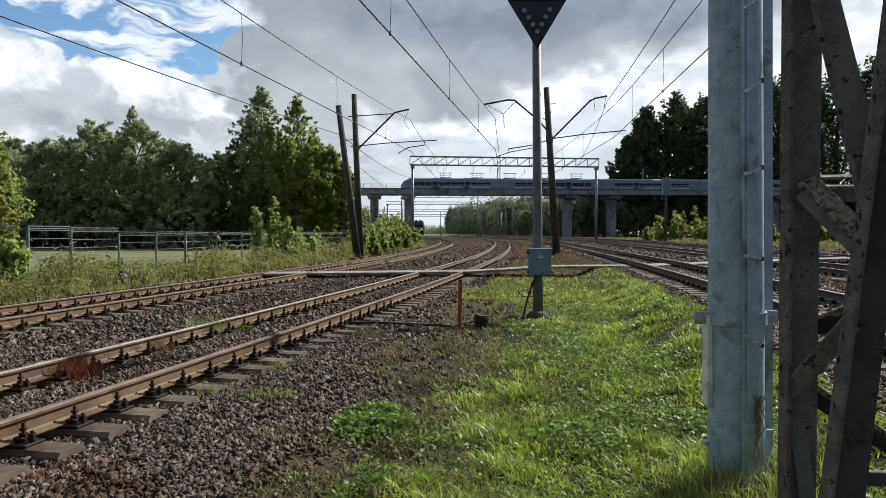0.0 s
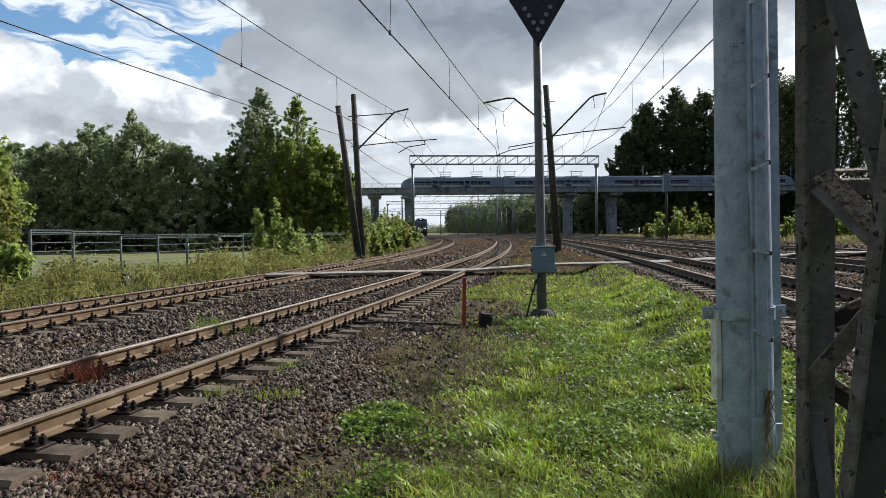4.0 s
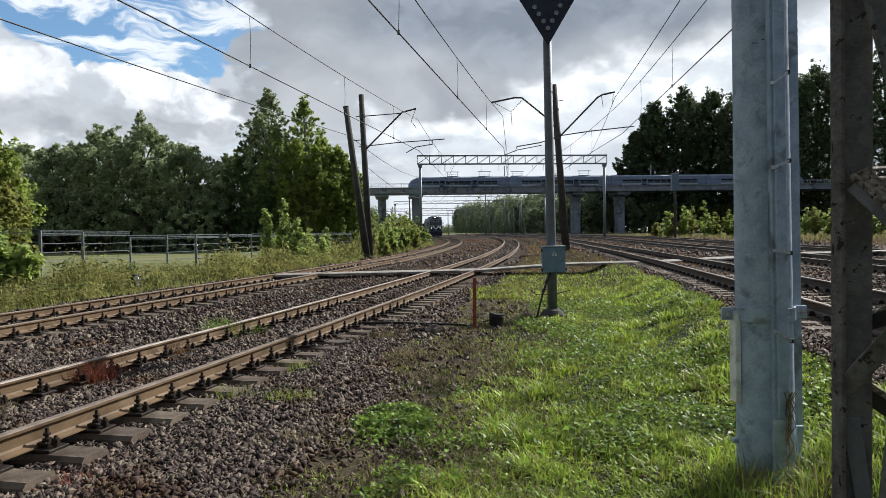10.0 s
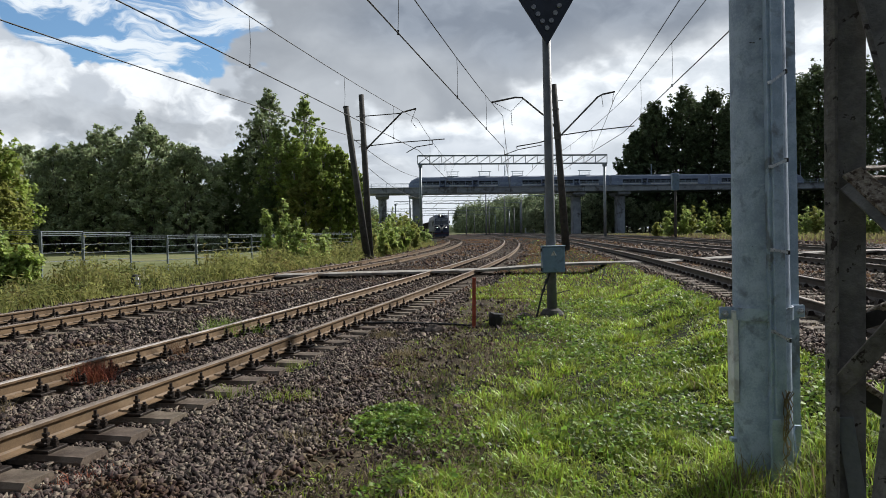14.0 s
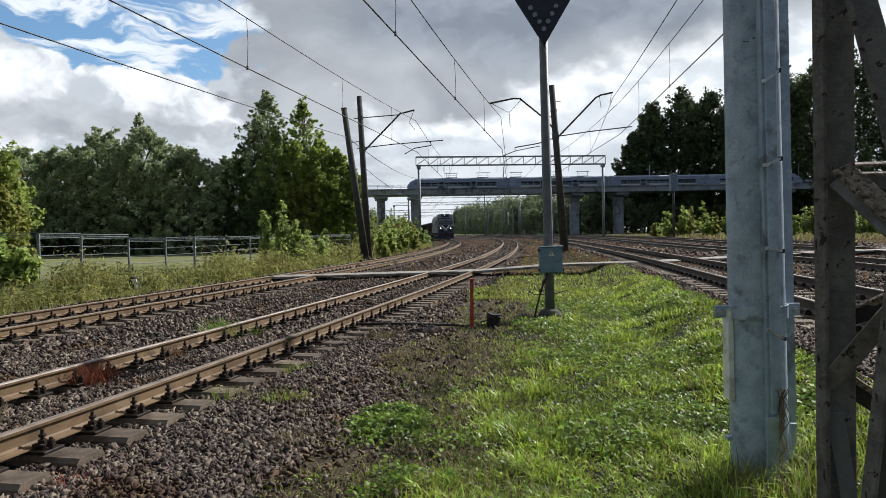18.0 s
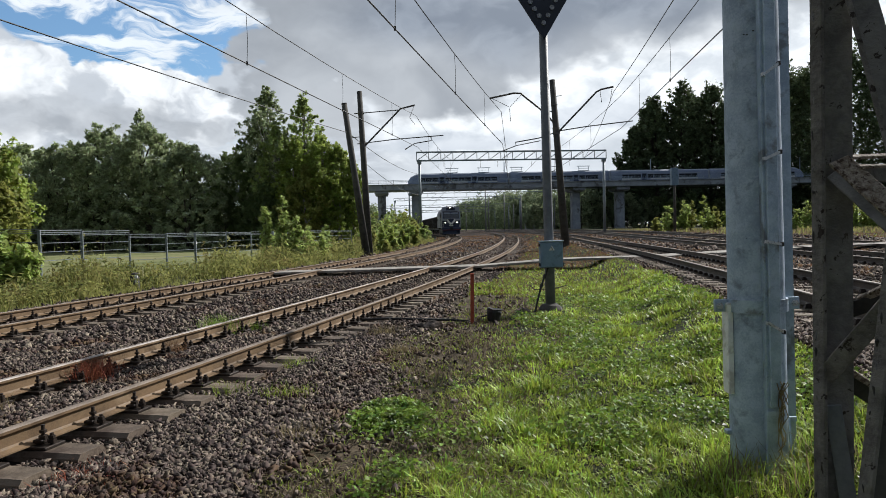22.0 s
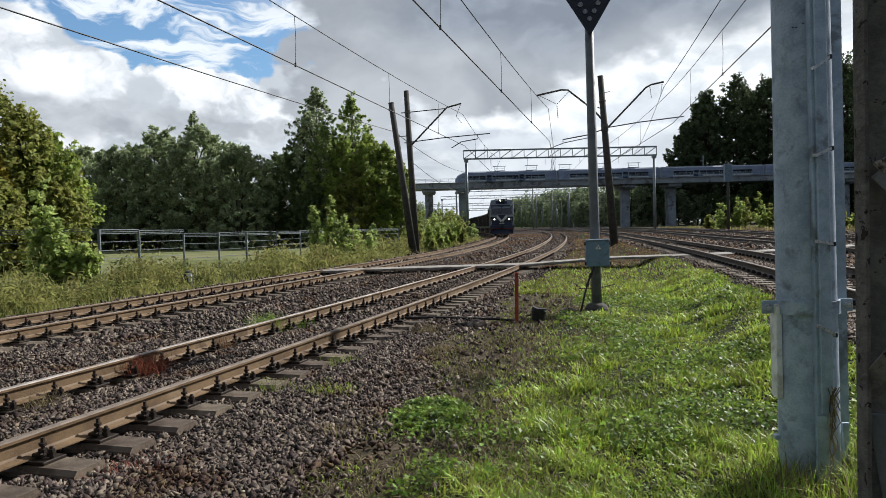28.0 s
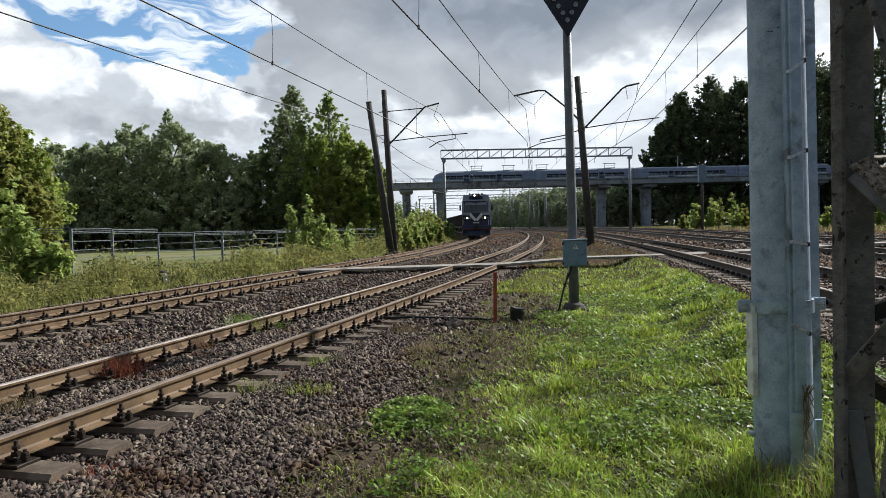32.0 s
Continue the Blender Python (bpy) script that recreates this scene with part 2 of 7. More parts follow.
M = {
    # soil darkened to stand for the shade among the blades
    "soil": surface("gap_shade_soil", (0.012, 0.014, 0.006), (0.038, 0.044, 0.016), 1.3, 0.95, bump=0.8, fine=25, stain=(0.06, 0.045, 0.028), stain_scale=0.7, stain_at=(0.56, 0.7), spec=0.1),
    "dirt": surface("trodden_dirt", (0.030, 0.024, 0.015), (0.125, 0.098, 0.066), 7.0, 0.95, bump=1.0, fine=55, stain=(0.050, 0.048, 0.022), stain_scale=1.5, spec=0.1),
    "lawn": surface("mown_lawn", (0.11, 0.13, 0.050), (0.23, 0.235, 0.115), 0.25, 0.95, bump=0.5, fine=6, stain=(0.22, 0.20, 0.11), stain_scale=0.12, spec=0.1),
    # near black for the shade in gaps between stones, with brown stains
    "gravel": surface("gap_shade_ballast_ground", (0.006, 0.005, 0.0045), (0.040, 0.030, 0.025), 6.0, 0.95, bump=1.0, fine=22, stain=(0.105, 0.058, 0.036), stain_scale=0.4, spec=0.1),
    "stone": surface("ballast_stone", (0.017, 0.0120, 0.0100), (0.205, 0.155, 0.128), 12.0, 0.85, bump=0.2, fine=60, stain=(0.070, 0.038, 0.023), stain_scale=0.8, random=0.7, island=True, spec=0.3),
    "rail_side": surface("rusty_rail_steel", (0.088, 0.054, 0.028), (0.195, 0.126, 0.068), 3.0, 0.7, bump=0.2, fine=70, stain=(0.25, 0.175, 0.105), stain_scale=2.2, stain_at=(0.55, 0.75), spec=0.35),
    "rail_dark": surface("dark_oily_rail_steel", (0.030, 0.023, 0.018), (0.080, 0.060, 0.046), 3.0, 0.6, bump=0.2, fine=70, spec=0.4),
    "rail_top": surface("worn_rail_head", (0.20, 0.165, 0.14), (0.36, 0.32, 0.285), 4.0, 0.64, metal=0.2, bump=0.05, fine=40, stain=(0.22, 0.15, 0.10), stain_scale=1.2),
    "sleeper": surface("weathered_concrete_sleeper", (0.085, 0.064, 0.046), (0.19, 0.148, 0.110), 5.0, 0.9, bump=0.5, fine=60, stain=(0.085, 0.06, 0.042), stain_scale=3.0, random=0.22),
    "head_rust": surface("brown_rail_head", (0.13, 0.10, 0.078), (0.25, 0.20, 0.16), 4.0, 0.75, bump=0.08, fine=50, spec=0.3),
    "fence_steel": surface("weathered_fence_steel", (0.13, 0.155, 0.17), (0.23, 0.26, 0.28), 6.0, 0.6, metal=0.3, bump=0.05),
    "bolt": surface("oily_dark_bolt", (0.016, 0.012, 0.010), (0.05, 0.036, 0.028), 20, 0.6, metal=0.5, bump=0.3, fine=120),
    "paving": surface("dusty_concrete_slab", (0.21, 0.19, 0.165), (0.37, 0.345, 0.31), 2.0, 0.9, bump=0.3, fine=40, stain=(0.17, 0.145, 0.12), stain_scale=0.9, random=0.08),
    "concrete": surface("grey_spun_concrete", (0.255, 0.315, 0.40), (0.42, 0.495, 0.585), 7.0, 0.85, bump=0.3, fine=70, stain=(0.17, 0.205, 0.25), stain_scale=9.0, stain_at=(0.52, 0.74)),
    "old_concrete": surface("dark_weathered_concrete", (0.0465, 0.0434, 0.03844), (0.0961, 0.0899, 0.0806), 3.0, 0.9, bump=0.3, fine=50, stain=(0.05, 0.05, 0.042), stain_scale=1.1),
    "zinc": surface("galvanised_steel", (0.27, 0.345, 0.43), (0.43, 0.52, 0.61), 9.0, 0.5, metal=0.45, bump=0.06, fine=120, stain=(0.19, 0.215, 0.235), stain_scale=3.0),
    "bright_zinc": surface("bright_zinc_clip", (0.45, 0.47, 0.48), (0.62, 0.63, 0.64), 20.0, 0.35, metal=0.8, bump=0.05),
    "peeling": surface("peeling_grey_paint", (0.085, 0.081, 0.079), (0.175, 0.166, 0.158), 8.0, 0.75, bump=0.9, fine=38, stain=(0.030, 0.022, 0.017), stain_scale=16.0, stain_at=(0.62, 0.645)),
    "strip": surface("rubbed_grey_paint", (0.082, 0.074, 0.066), (0.18, 0.165, 0.150), 14.0, 0.85, bump=0.9, fine=55, stain=(0.024, 0.017, 0.013), stain_scale=24.0, stain_at=(0.60, 0.63)),
    # darker copy of the mast's grey: its shaded faces are in the colour
    "leg_shaded": surface("shaded_grey_paint", (0.035, 0.036, 0.034), (0.072, 0.070, 0.066), 8.0, 0.8, bump=0.6, fine=45, stain=(0.022, 0.020, 0.018), stain_scale=14.0, stain_at=(0.6, 0.64)),
    "flaked": surface("flaking_paint_and_rust", (0.13, 0.092, 0.064), (0.38, 0.33, 0.27), 55.0, 0.9, bump=1.0, fine=140, stain=(0.055, 0.034, 0.022), stain_scale=70.0, stain_at=(0.50, 0.60)),
    "dark_iron": surface("dark_weathered_iron", (0.018, 0.017, 0.017), (0.05, 0.046, 0.043), 8.0, 0.7, metal=0.3, bump=0.3),
    # lightened grey-brown: haze and backlight bloom are put into the tube colour
    "arm_steel": surface("haze_lightened_bracket_tube", (0.070, 0.064, 0.058), (0.15, 0.14, 0.13), 5.0, 0.6, metal=0.3, bump=0.2),
    "far_pole": surface("pale_far_concrete", (0.17, 0.175, 0.18), (0.28, 0.285, 0.29), 1.0, 0.9, bump=0.2),
    "wire": surface("dull_copper_wire", (0.05, 0.05, 0.052), (0.11, 0.108, 0.106), 3.0, 0.6, metal=0.5, bump=0.0),
    "insulator": surface("brown_glazed_insulator", (0.035, 0.022, 0.017), (0.07, 0.045, 0.035), 15.0, 0.3, bump=0.0),
    "pole_paint": surface("grey_painted_signal_pole", (0.102, 0.111, 0.12), (0.162, 0.171, 0.18), 5.0, 0.6, bump=0.15, stain=(0.11, 0.115, 0.12), stain_scale=3.0),
    "box_blue": surface("blue_grey_painted_cabinet", (0.13, 0.20, 0.27), (0.18, 0.26, 0.34), 3.0, 0.5, bump=0.05, stain=(0.11, 0.165, 0.21), stain_scale=4.0),
    "sign_dark": surface("dark_blue_sign_face", (0.010, 0.014, 0.026), (0.022, 0.028, 0.046), 3.0, 0.5, bump=0.0),
    "sign_dot": surface("pale_reflector_lens", (0.16, 0.17, 0.20), (0.30, 0.31, 0.34), 30.0, 0.25, bump=0.0),
    "white": surface("white_paint", (0.62, 0.62, 0.60), (0.80, 0.80, 0.78), 4.0, 0.6, bump=0.1, stain=(0.5, 0.48, 0.44), stain_scale=5.0),
    "red_post": surface("faded_red_paint", (0.26, 0.045, 0.022), (0.42, 0.085, 0.045), 8.0, 0.7, bump=0.15, stain=(0.17, 0.05, 0.03), stain_scale=6.0),
    "black": surface("black_rubberised_steel", (0.009, 0.009, 0.010), (0.028, 0.028, 0.030), 6.0, 0.55, bump=0.2),
    "gantry": surface("pale_galvanised_lattice", (0.1904, 0.2244, 0.2448), (0.272, 0.306, 0.3264), 2.0, 0.55, metal=0.3, bump=0.05),
    "bridge": surface("grey_bridge_concrete", (0.22, 0.24, 0.275), (0.35, 0.38, 0.42), 0.5, 0.9, bump=0.2, fine=5, stain=(0.12, 0.12, 0.125), stain_scale=0.3),
    "train_grey": surface("silver_blue_train_paint", (0.165, 0.205, 0.31), (0.25, 0.30, 0.42), 0.4, 0.35, bump=0.0, fine=4),
    "train_roof": surface("dusty_train_roof", (0.22, 0.25, 0.32), (0.33, 0.37, 0.44), 0.6, 0.6, bump=0.05, fine=6),
    "train_blue": surface("dark_blue_train_paint", (0.018, 0.03, 0.075), (0.035, 0.05, 0.11), 0.5, 0.35, bump=0.0, fine=4),
    "glass": surface("dark_window_glass", (0.012, 0.016, 0.022), (0.03, 0.036, 0.045), 0.5, 0.08, bump=0.0, spec=0.8),
    "train_glass": surface("tinted_train_window", (0.008, 0.011, 0.018), (0.018, 0.022, 0.03), 0.5, 0.35, bump=0.0, spec=0.25),
    "loco": surface("dark_blue_loco_paint", (0.020, 0.028, 0.062), (0.036, 0.048, 0.098), 0.8, 0.4, bump=0.05, fine=8, stain=(0.018, 0.018, 0.022), stain_scale=0.7),
    "loco_grey": surface("grey_loco_band", (0.15, 0.17, 0.21), (0.24, 0.26, 0.30), 1.0, 0.45, bump=0.0),
    "loco_white": surface("dusty_white_band", (0.26, 0.28, 0.31), (0.38, 0.40, 0.43), 1.0, 0.5, bump=0.0),
    "loco_red": surface("dusty_red_beam", (0.10, 0.02, 0.016), (0.19, 0.045, 0.035), 2.0, 0.6, bump=0.1),
    "wagon": surface("dark_brown_wagon", (0.022, 0.018, 0.016), (0.055, 0.044, 0.038), 0.8, 0.8, bump=0.2, fine=9),
    "lamp_on": glow("lit_headlamp", (1.0, 0.98, 0.92), 5.0),
    "bark": surface("grey_brown_bark", (0.035, 0.028, 0.022), (0.10, 0.082, 0.065), 4.0, 0.95, bump=0.8, fine=25),
    "birch_bark": surface("pale_birch_bark", (0.28, 0.26, 0.23), (0.50, 0.48, 0.44), 3.0, 0.85, bump=0.3, fine=18, stain=(0.03, 0.028, 0.026), stain_scale=4.0),
    "blade": surface("grass_blade", (0.060, 0.100, 0.013), (0.50, 0.60, 0.095), 1.1, 0.5, bump=0.0, fine=5, random=0.75, island=True, leaf=0.34, spec=0.25),
    "mat": surface("trodden_dry_mat", (0.065, 0.050, 0.034), (0.21, 0.165, 0.11), 2.0, 0.9, bump=0.0, fine=9, random=0.5, island=True, leaf=0.2, spec=0.1),
    "straw": surface("dry_grass_blade", (0.13, 0.10, 0.055), (0.30, 0.24, 0.135), 2.0, 0.8, bump=0.0, fine=9, random=0.35, island=True, leaf=0.35, spec=0.2),
    "clover": surface("broad_weed_leaf", (0.045, 0.090, 0.014), (0.27, 0.375, 0.060), 2.0, 0.55, bump=0.0, fine=9, random=0.65, island=True, leaf=0.38, spec=0.4),
    "red_weed": surface("red_dock_weed", (0.17, 0.050, 0.032), (0.36, 0.125, 0.075), 6.0, 0.8, bump=0.0, random=0.35, island=True, leaf=0.3, spec=0.2),
    "tall_weed": surface("tall_meadow_weed", (0.095, 0.125, 0.032), (0.36, 0.35, 0.12), 0.9, 0.8, bump=0.0, fine=3, random=0.45, island=True, leaf=0.5, spec=0.2, stain=(0.25, 0.185, 0.075), stain_scale=0.35, stain_at=(0.52, 0.66)),
    "gold": surface("gold_green_leaf", (0.150, 0.200, 0.045), (0.42, 0.50, 0.13), 0.3, 0.6, bump=0.0, fine=2, random=0.5, island=True, leaf=0.5, spec=0.3),
    "rust_weed": surface("rust_brown_weed", (0.13, 0.072, 0.045), (0.30, 0.18, 0.105), 0.6, 0.85, bump=0.0, fine=3, random=0.4, island=True, leaf=0.3, spec=0.15),
    "maple": surface("maple_leaf", (0.130, 0.150, 0.038), (0.42, 0.43, 0.125), 0.5, 0.6, bump=0.0, fine=2, random=0.5, island=True, leaf=0.55, spec=0.3),
    "sprig": surface("bright_sapling_leaf", (0.195, 0.260, 0.072), (0.520, 0.611, 0.208), 0.7, 0.55, bump=0.0, fine=4, random=0.45, island=True, leaf=0.58, spec=0.35),
    "autumn": surface("yellowing_leaf", (0.30, 0.25, 0.045), (0.62, 0.50, 0.10), 0.3, 0.6, bump=0.0, fine=2, random=0.4, island=True, leaf=0.55, spec=0.3, stain=(0.24, 0.26, 0.055), stain_scale=0.35, stain_at=(0.50, 0.62)),
    "willow": surface("grey_green_willow_leaf", (0.150, 0.188, 0.094), (0.475, 0.537, 0.312), 0.3, 0.65, bump=0.0, fine=2, random=0.55, island=True, leaf=0.4, spec=0.3),
    "birch": surface("birch_leaf", (0.149, 0.213, 0.063), (0.483, 0.564, 0.207), 0.25, 0.6, bump=0.0, fine=2, random=0.55, island=True, leaf=0.5, spec=0.3),
    # shaded leaf copy: shade under and behind other trees is in the colour
    "shade_leaf": surface("shade_darkened_leaf", (0.081, 0.117, 0.047), (0.215, 0.273, 0.104), 0.15, 0.65, bump=0.0, fine=1.2, random=0.4, island=True, leaf=0.34, spec=0.25),
    # darkened leaf: the shaded side of the backlit wood is in the colour
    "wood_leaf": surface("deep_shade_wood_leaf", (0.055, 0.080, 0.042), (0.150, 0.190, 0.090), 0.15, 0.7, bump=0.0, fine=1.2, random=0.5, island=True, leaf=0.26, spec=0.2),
    # pale and dull: distance haze is put into this leaf colour
    "far_leaf": surface("haze_paled_leaf", (0.16, 0.205, 0.12), (0.34, 0.39, 0.23), 0.08, 0.8, bump=0.0, fine=0.6, random=0.4, island=True, leaf=0.4, spec=0.15),
}

# ---- building blocks ----


class Shape:
    """Corners and faces of one mesh, gathered piece by piece."""

    def __init__(self):
        self.v, self.f, self.m = [], [], []

    def put(self, verts, faces, mat=0):
        n = len(self.v)
        self.v += [tuple(p) for p in verts]
        self.f += [tuple(i + n for i in q) for q in faces]
        self.m += [mat] * len(faces)
        return self

    def box(self, x, y, z, w, d, h, rz=0.0, bevel=0.0, tilt=None, mat=0, taper=1.0):
        """A block w by d by h round (x, y, z), with chamfered upright edges, turned by rz degrees (or by the matrix tilt)."""
        r = tilt or Matrix.Rotation(radians(rz), 3, "Z")
        b = min(bevel, w * 0.45, d * 0.45, h * 0.45)
        if b <= 0:
            ring = [(-w / 2, -d / 2), (w / 2, -d / 2), (w / 2, d / 2), (-w / 2, d / 2)]
            levels = [(-h / 2, 1.0, 0.0), (h / 2, taper, 0.0)]
        else:
            ring = None
            levels = [(-h / 2, 1.0, b), (-h / 2 + b, 1.0, 0.0), (h / 2 - b, taper, 0.0), (h / 2, taper, b)]
        pts = []
        for zz, k, inset in levels:
            if ring:
                pts += [(px * k, py * k, zz) for px, py in ring]
            else:
                a, c = w / 2 * k - inset, d / 2 * k - inset
                s = b * 0.5 if inset == 0 else b * 0.3
                pts += [(px, py, zz) for px, py in ((-a + s, -c), (a - s, -c), (a, -c + s), (a, c - s), (a - s, c), (-a + s, c), (-a, c - s), (-a, -c + s))]
        n = 4 if ring else 8
        faces = [tuple(range(n))[::-1], tuple(range(len(pts) - n, len(pts)))]
        for lv in range(len(levels) - 1):
            faces += [(lv * n + i, lv * n + (i + 1) % n, (lv + 1) * n + (i + 1) % n, (lv + 1) * n + i) for i in range(n)]
        o = Vector((x, y, z))
        return self.put([o + r @ Vector(p) for p in pts], faces, mat)

    def beam(self, a, b, w, h, up=(0, 0, 1), mat=0, bevel=0.0):
        """A bar from a to b, w across and h up."""
        a, b = Vector(a), Vector(b)
        y = (b - a).normalized()
        x = y.cross(Vector(up))
        x = x.normalized() if x.length > 1e-4 else Vector((1, 0, 0))
        z = x.cross(y)
        t = Matrix((x, y, z)).transposed()
        return self.box(*((a + b) / 2), w, (b - a).length, h, tilt=t, mat=mat, bevel=bevel)

    def angle(self, a, b, leg, thick, u, w, mat=0):
        """An angle iron from a to b: one flange towards u, one towards w."""
        a, b = Vector(a), Vector(b)
        y = (b - a).normalized()
        u = Vector(u)
        u = (u - y * u.dot(y)).normalized()
        w = Vector(w)
        w = (w - y * w.dot(y) - u * w.dot(u)).normalized()
        prof = [(0, 0), (leg, 0), (leg, thick * 0.75), (leg - thick * 0.3, thick), (thick * 1.3, thick), (thick, thick * 1.3), (thick, leg - thick * 0.3), (thick * 0.75, leg), (0, leg)]
        pts = [p + u * i + w * j for p in (a, b) for i, j in prof]
        n = len(prof)
        faces = [(i, (i + 1) % n, n + (i + 1) % n, n + i) for i in range(n)]
        faces += [(0, 1, 2, 3, 4, 5)[::-1], (0, 5, 6, 7, 8)[::-1], tuple(n + i for i in (0, 1, 2, 3, 4, 5)), tuple(n + i for i in (0, 5, 6, 7, 8))]
        return self.put(pts, faces, mat)

    def tube(self, path, r, n=8, mat=0, cap=True):
        """A round bar along a path; r is one radius or one for each point."""
        path = [Vector(p) for p in path]
        rs = r if isinstance(r, (list, tuple)) else [r] * len(path)
        pts, side = [], None
        for i, p in enumerate(path):
            y = (path[min(i + 1, len(path) - 1)] - path[max(i - 1, 0)]).normalized()
            if side is None:
                side = y.cross(Vector((0, 0, 1)) if abs(y.z) < 0.9 else Vector((1, 0, 0))).normalized()
            side = (side - y * side.dot(y)).normalized()
            up = side.cross(y)
            pts += [p + (side * math.cos(k * math.tau / n) + up * math.sin(k * math.tau / n)) * rs[i] for k in range(n)]
        faces = [(i * n + k, i * n + (k + 1) % n, (i + 1) * n + (k + 1) % n, (i + 1) * n + k) for i in range(len(path) - 1) for k in range(n)]
        if cap:
            faces += [tuple(range(n))[::-1], tuple(range((len(path) - 1) * n, len(path) * n))]
        return self.put(pts, faces, mat)

    def sweep(self, profile, path, mats=None, up=(0, 0, 1)):
        """A closed profile (across, up) carried along a path."""
        n = len(profile)
        path = [Vector(p) for p in path]
        pts = []
        for i, p in enumerate(path):
            y = (path[min(i + 1, len(path) - 1)] - path[max(i - 1, 0)]).normalized()
            x = y.cross(Vector(up)).normalized()
            pts += [p + x * a + Vector(up) * b for a, b in profile]
        base = len(self.v)
        self.v += [tuple(p) for p in pts]
        for i in range(len(path) - 1):
            for k in range(n):
                self.f.append((base + i * n + k, base + i * n + (k + 1) % n, base + (i + 1) * n + (k + 1) % n, base + (i + 1) * n + k))
                self.m.append(mats[k] if mats else 0)
        self.f += [tuple(base + k for k in range(n))[::-1], tuple(base + (len(path) - 1) * n + k for k in range(n))]
        self.m += [0, 0]
        return self

    def mesh(self, name, mats, smooth=False):
        me = bpy.data.meshes.new(name)
        me.from_pydata(self.v, [], self.f)
        for m in mats if isinstance(mats, (list, tuple)) else [mats]:
            me.materials.append(m)
        if any(self.m):
            me.polygons.foreach_set("material_index", self.m)
        if smooth:
            me.polygons.foreach_set("use_smooth", [True] * len(me.polygons))
        me.update()
        return me


def thing(name, m, label, category, group="", kind=""):
    """An Empty that stands at m and carries the parts of one thing."""
    ob = new(name)
    ob.matrix_basis = m
    ob.empty_display_size = 0.2
    return tagged(ob, label, category, group, kind)


def part(name, shape, mats, parent, label="", smooth=False, m=None):
    """One mesh under a thing or under a part."""
    me = shape if isinstance(shape, bpy.types.Mesh) else shape.mesh(name, mats, smooth)
    ob = new(name, me)
    ob.parent = parent
    if m is not None:
        ob.matrix_basis = m
    return tagged(ob, label) if label else ob


def solid(name, shape, mats, label, category, group="", kind="", smooth=False, m=None):
    """A thing of one mesh."""
    ob = new(name, shape if isinstance(shape, bpy.types.Mesh) else shape.mesh(name, mats, smooth))
    if m is not None:
        ob.matrix_basis = m
    return tagged(ob, label, category, group, kind)


def heap_mesh(name, verts, faces, mat):
    """A mesh of many like pieces from arrays: verts (n, 3), faces (m, 3 or 4)."""
    me = bpy.data.meshes.new(name)
    k = faces.shape[1]
    me.vertices.add(len(verts))
    me.vertices.foreach_set("co", np.ascontiguousarray(verts, dtype=np.float32).ravel())
    me.loops.add(faces.size)
    me.loops.foreach_set("vertex_index", np.ascontiguousarray(faces, dtype=np.int32).ravel())
    me.polygons.add(len(faces))
    me.polygons.foreach_set("loop_start", np.arange(0, faces.size, k, dtype=np.int32))
    me.polygons.foreach_set("loop_total", np.full(len(faces), k, dtype=np.int32))
    me.materials.append(mat)
    me.update(calc_edges=True)
    return me


def smoothstep(a, b, x):
    t = np.clip((x - a) / (b - a), 0, 1)
    return t * t * (3 - 2 * t)


def wave(x, y, seed, scale):
    """Smooth uneven noise over the plan, about -1 to 1, with lumps of that size in metres."""
    x, y = np.asarray(x, float), np.asarray(y, float)
    table = np.random.RandomState(seed).uniform(-1, 1, (64, 64))
    out = 0
    for k, (size, share) in enumerate(((scale, 0.75), (scale * 0.47, 0.45))):
        u, v = (x * 0.83 + y * 0.55) / size + 17.3 * k, (y * 0.83 - x * 0.55) / size + 9.1 * k
        i, j = np.floor(u).astype(int), np.floor(v).astype(int)
        f, g = u - i, v - j
        f, g = f * f * (3 - 2 * f), g * g * (3 - 2 * g)
        t = lambda p, q: table[p % 64, q % 64]
        out = out + share * ((t(i, j) * (1 - f) + t(i + 1, j) * f) * (1 - g) + (t(i, j + 1) * (1 - f) + t(i + 1, j + 1) * f) * g)
    return out * 1.25


# ---- the plan: centre lines of the tracks, x as a function of y ----
RAIL_TOP = (0.20, 0.20, 0.60, 0.60, 0.60)
LINES = ((-5.399, 12.379, -2.727, 0.142), (-10.733, 11.346, -1.488, -0.835, 0.149), (4.371, 9.477, -3.286, 0.335), (9.40, 9.60, -3.286, 0.335), (14.4, 9.9, -3.286, 0.335))


def line_x(k, y):
    """The centre line of track k; straight on behind the camera and past the bend."""
    c = LINES[k]
    y = np.asarray(y, float)
    s = np.clip(y, -5, 205) / 50
    slope = sum(i * v * s ** (i - 1) for i, v in enumerate(c) if i) / 50
    bow = 0.28 * np.exp(-(((y - 72) / 26) ** 2)) if k == 1 else 0.0
    return sum(v * s**i for i, v in enumerate(c)) + (y - s * 50) * slope + bow


def rise(y):
    """How far the line climbs towards the bridge."""
    return 0.22 * smoothstep(38, 85, np.asarray(y, float))


def line_slope(k, y):
    return (line_x(k, y + 0.05) - line_x(k, y - 0.05)) / 0.1


def across(k, x, y):
    """Metres to the right of the centre line of track k."""
    return (x - line_x(k, y)) / np.sqrt(1 + line_slope(k, y) ** 2)


def on_line(k, y, side=0.0, z=0.0):
    s = float(line_slope(k, y))
    n = math.sqrt(1 + s * s)
    return Vector((float(line_x(k, y)) + side / n, y - side * s / n, z))


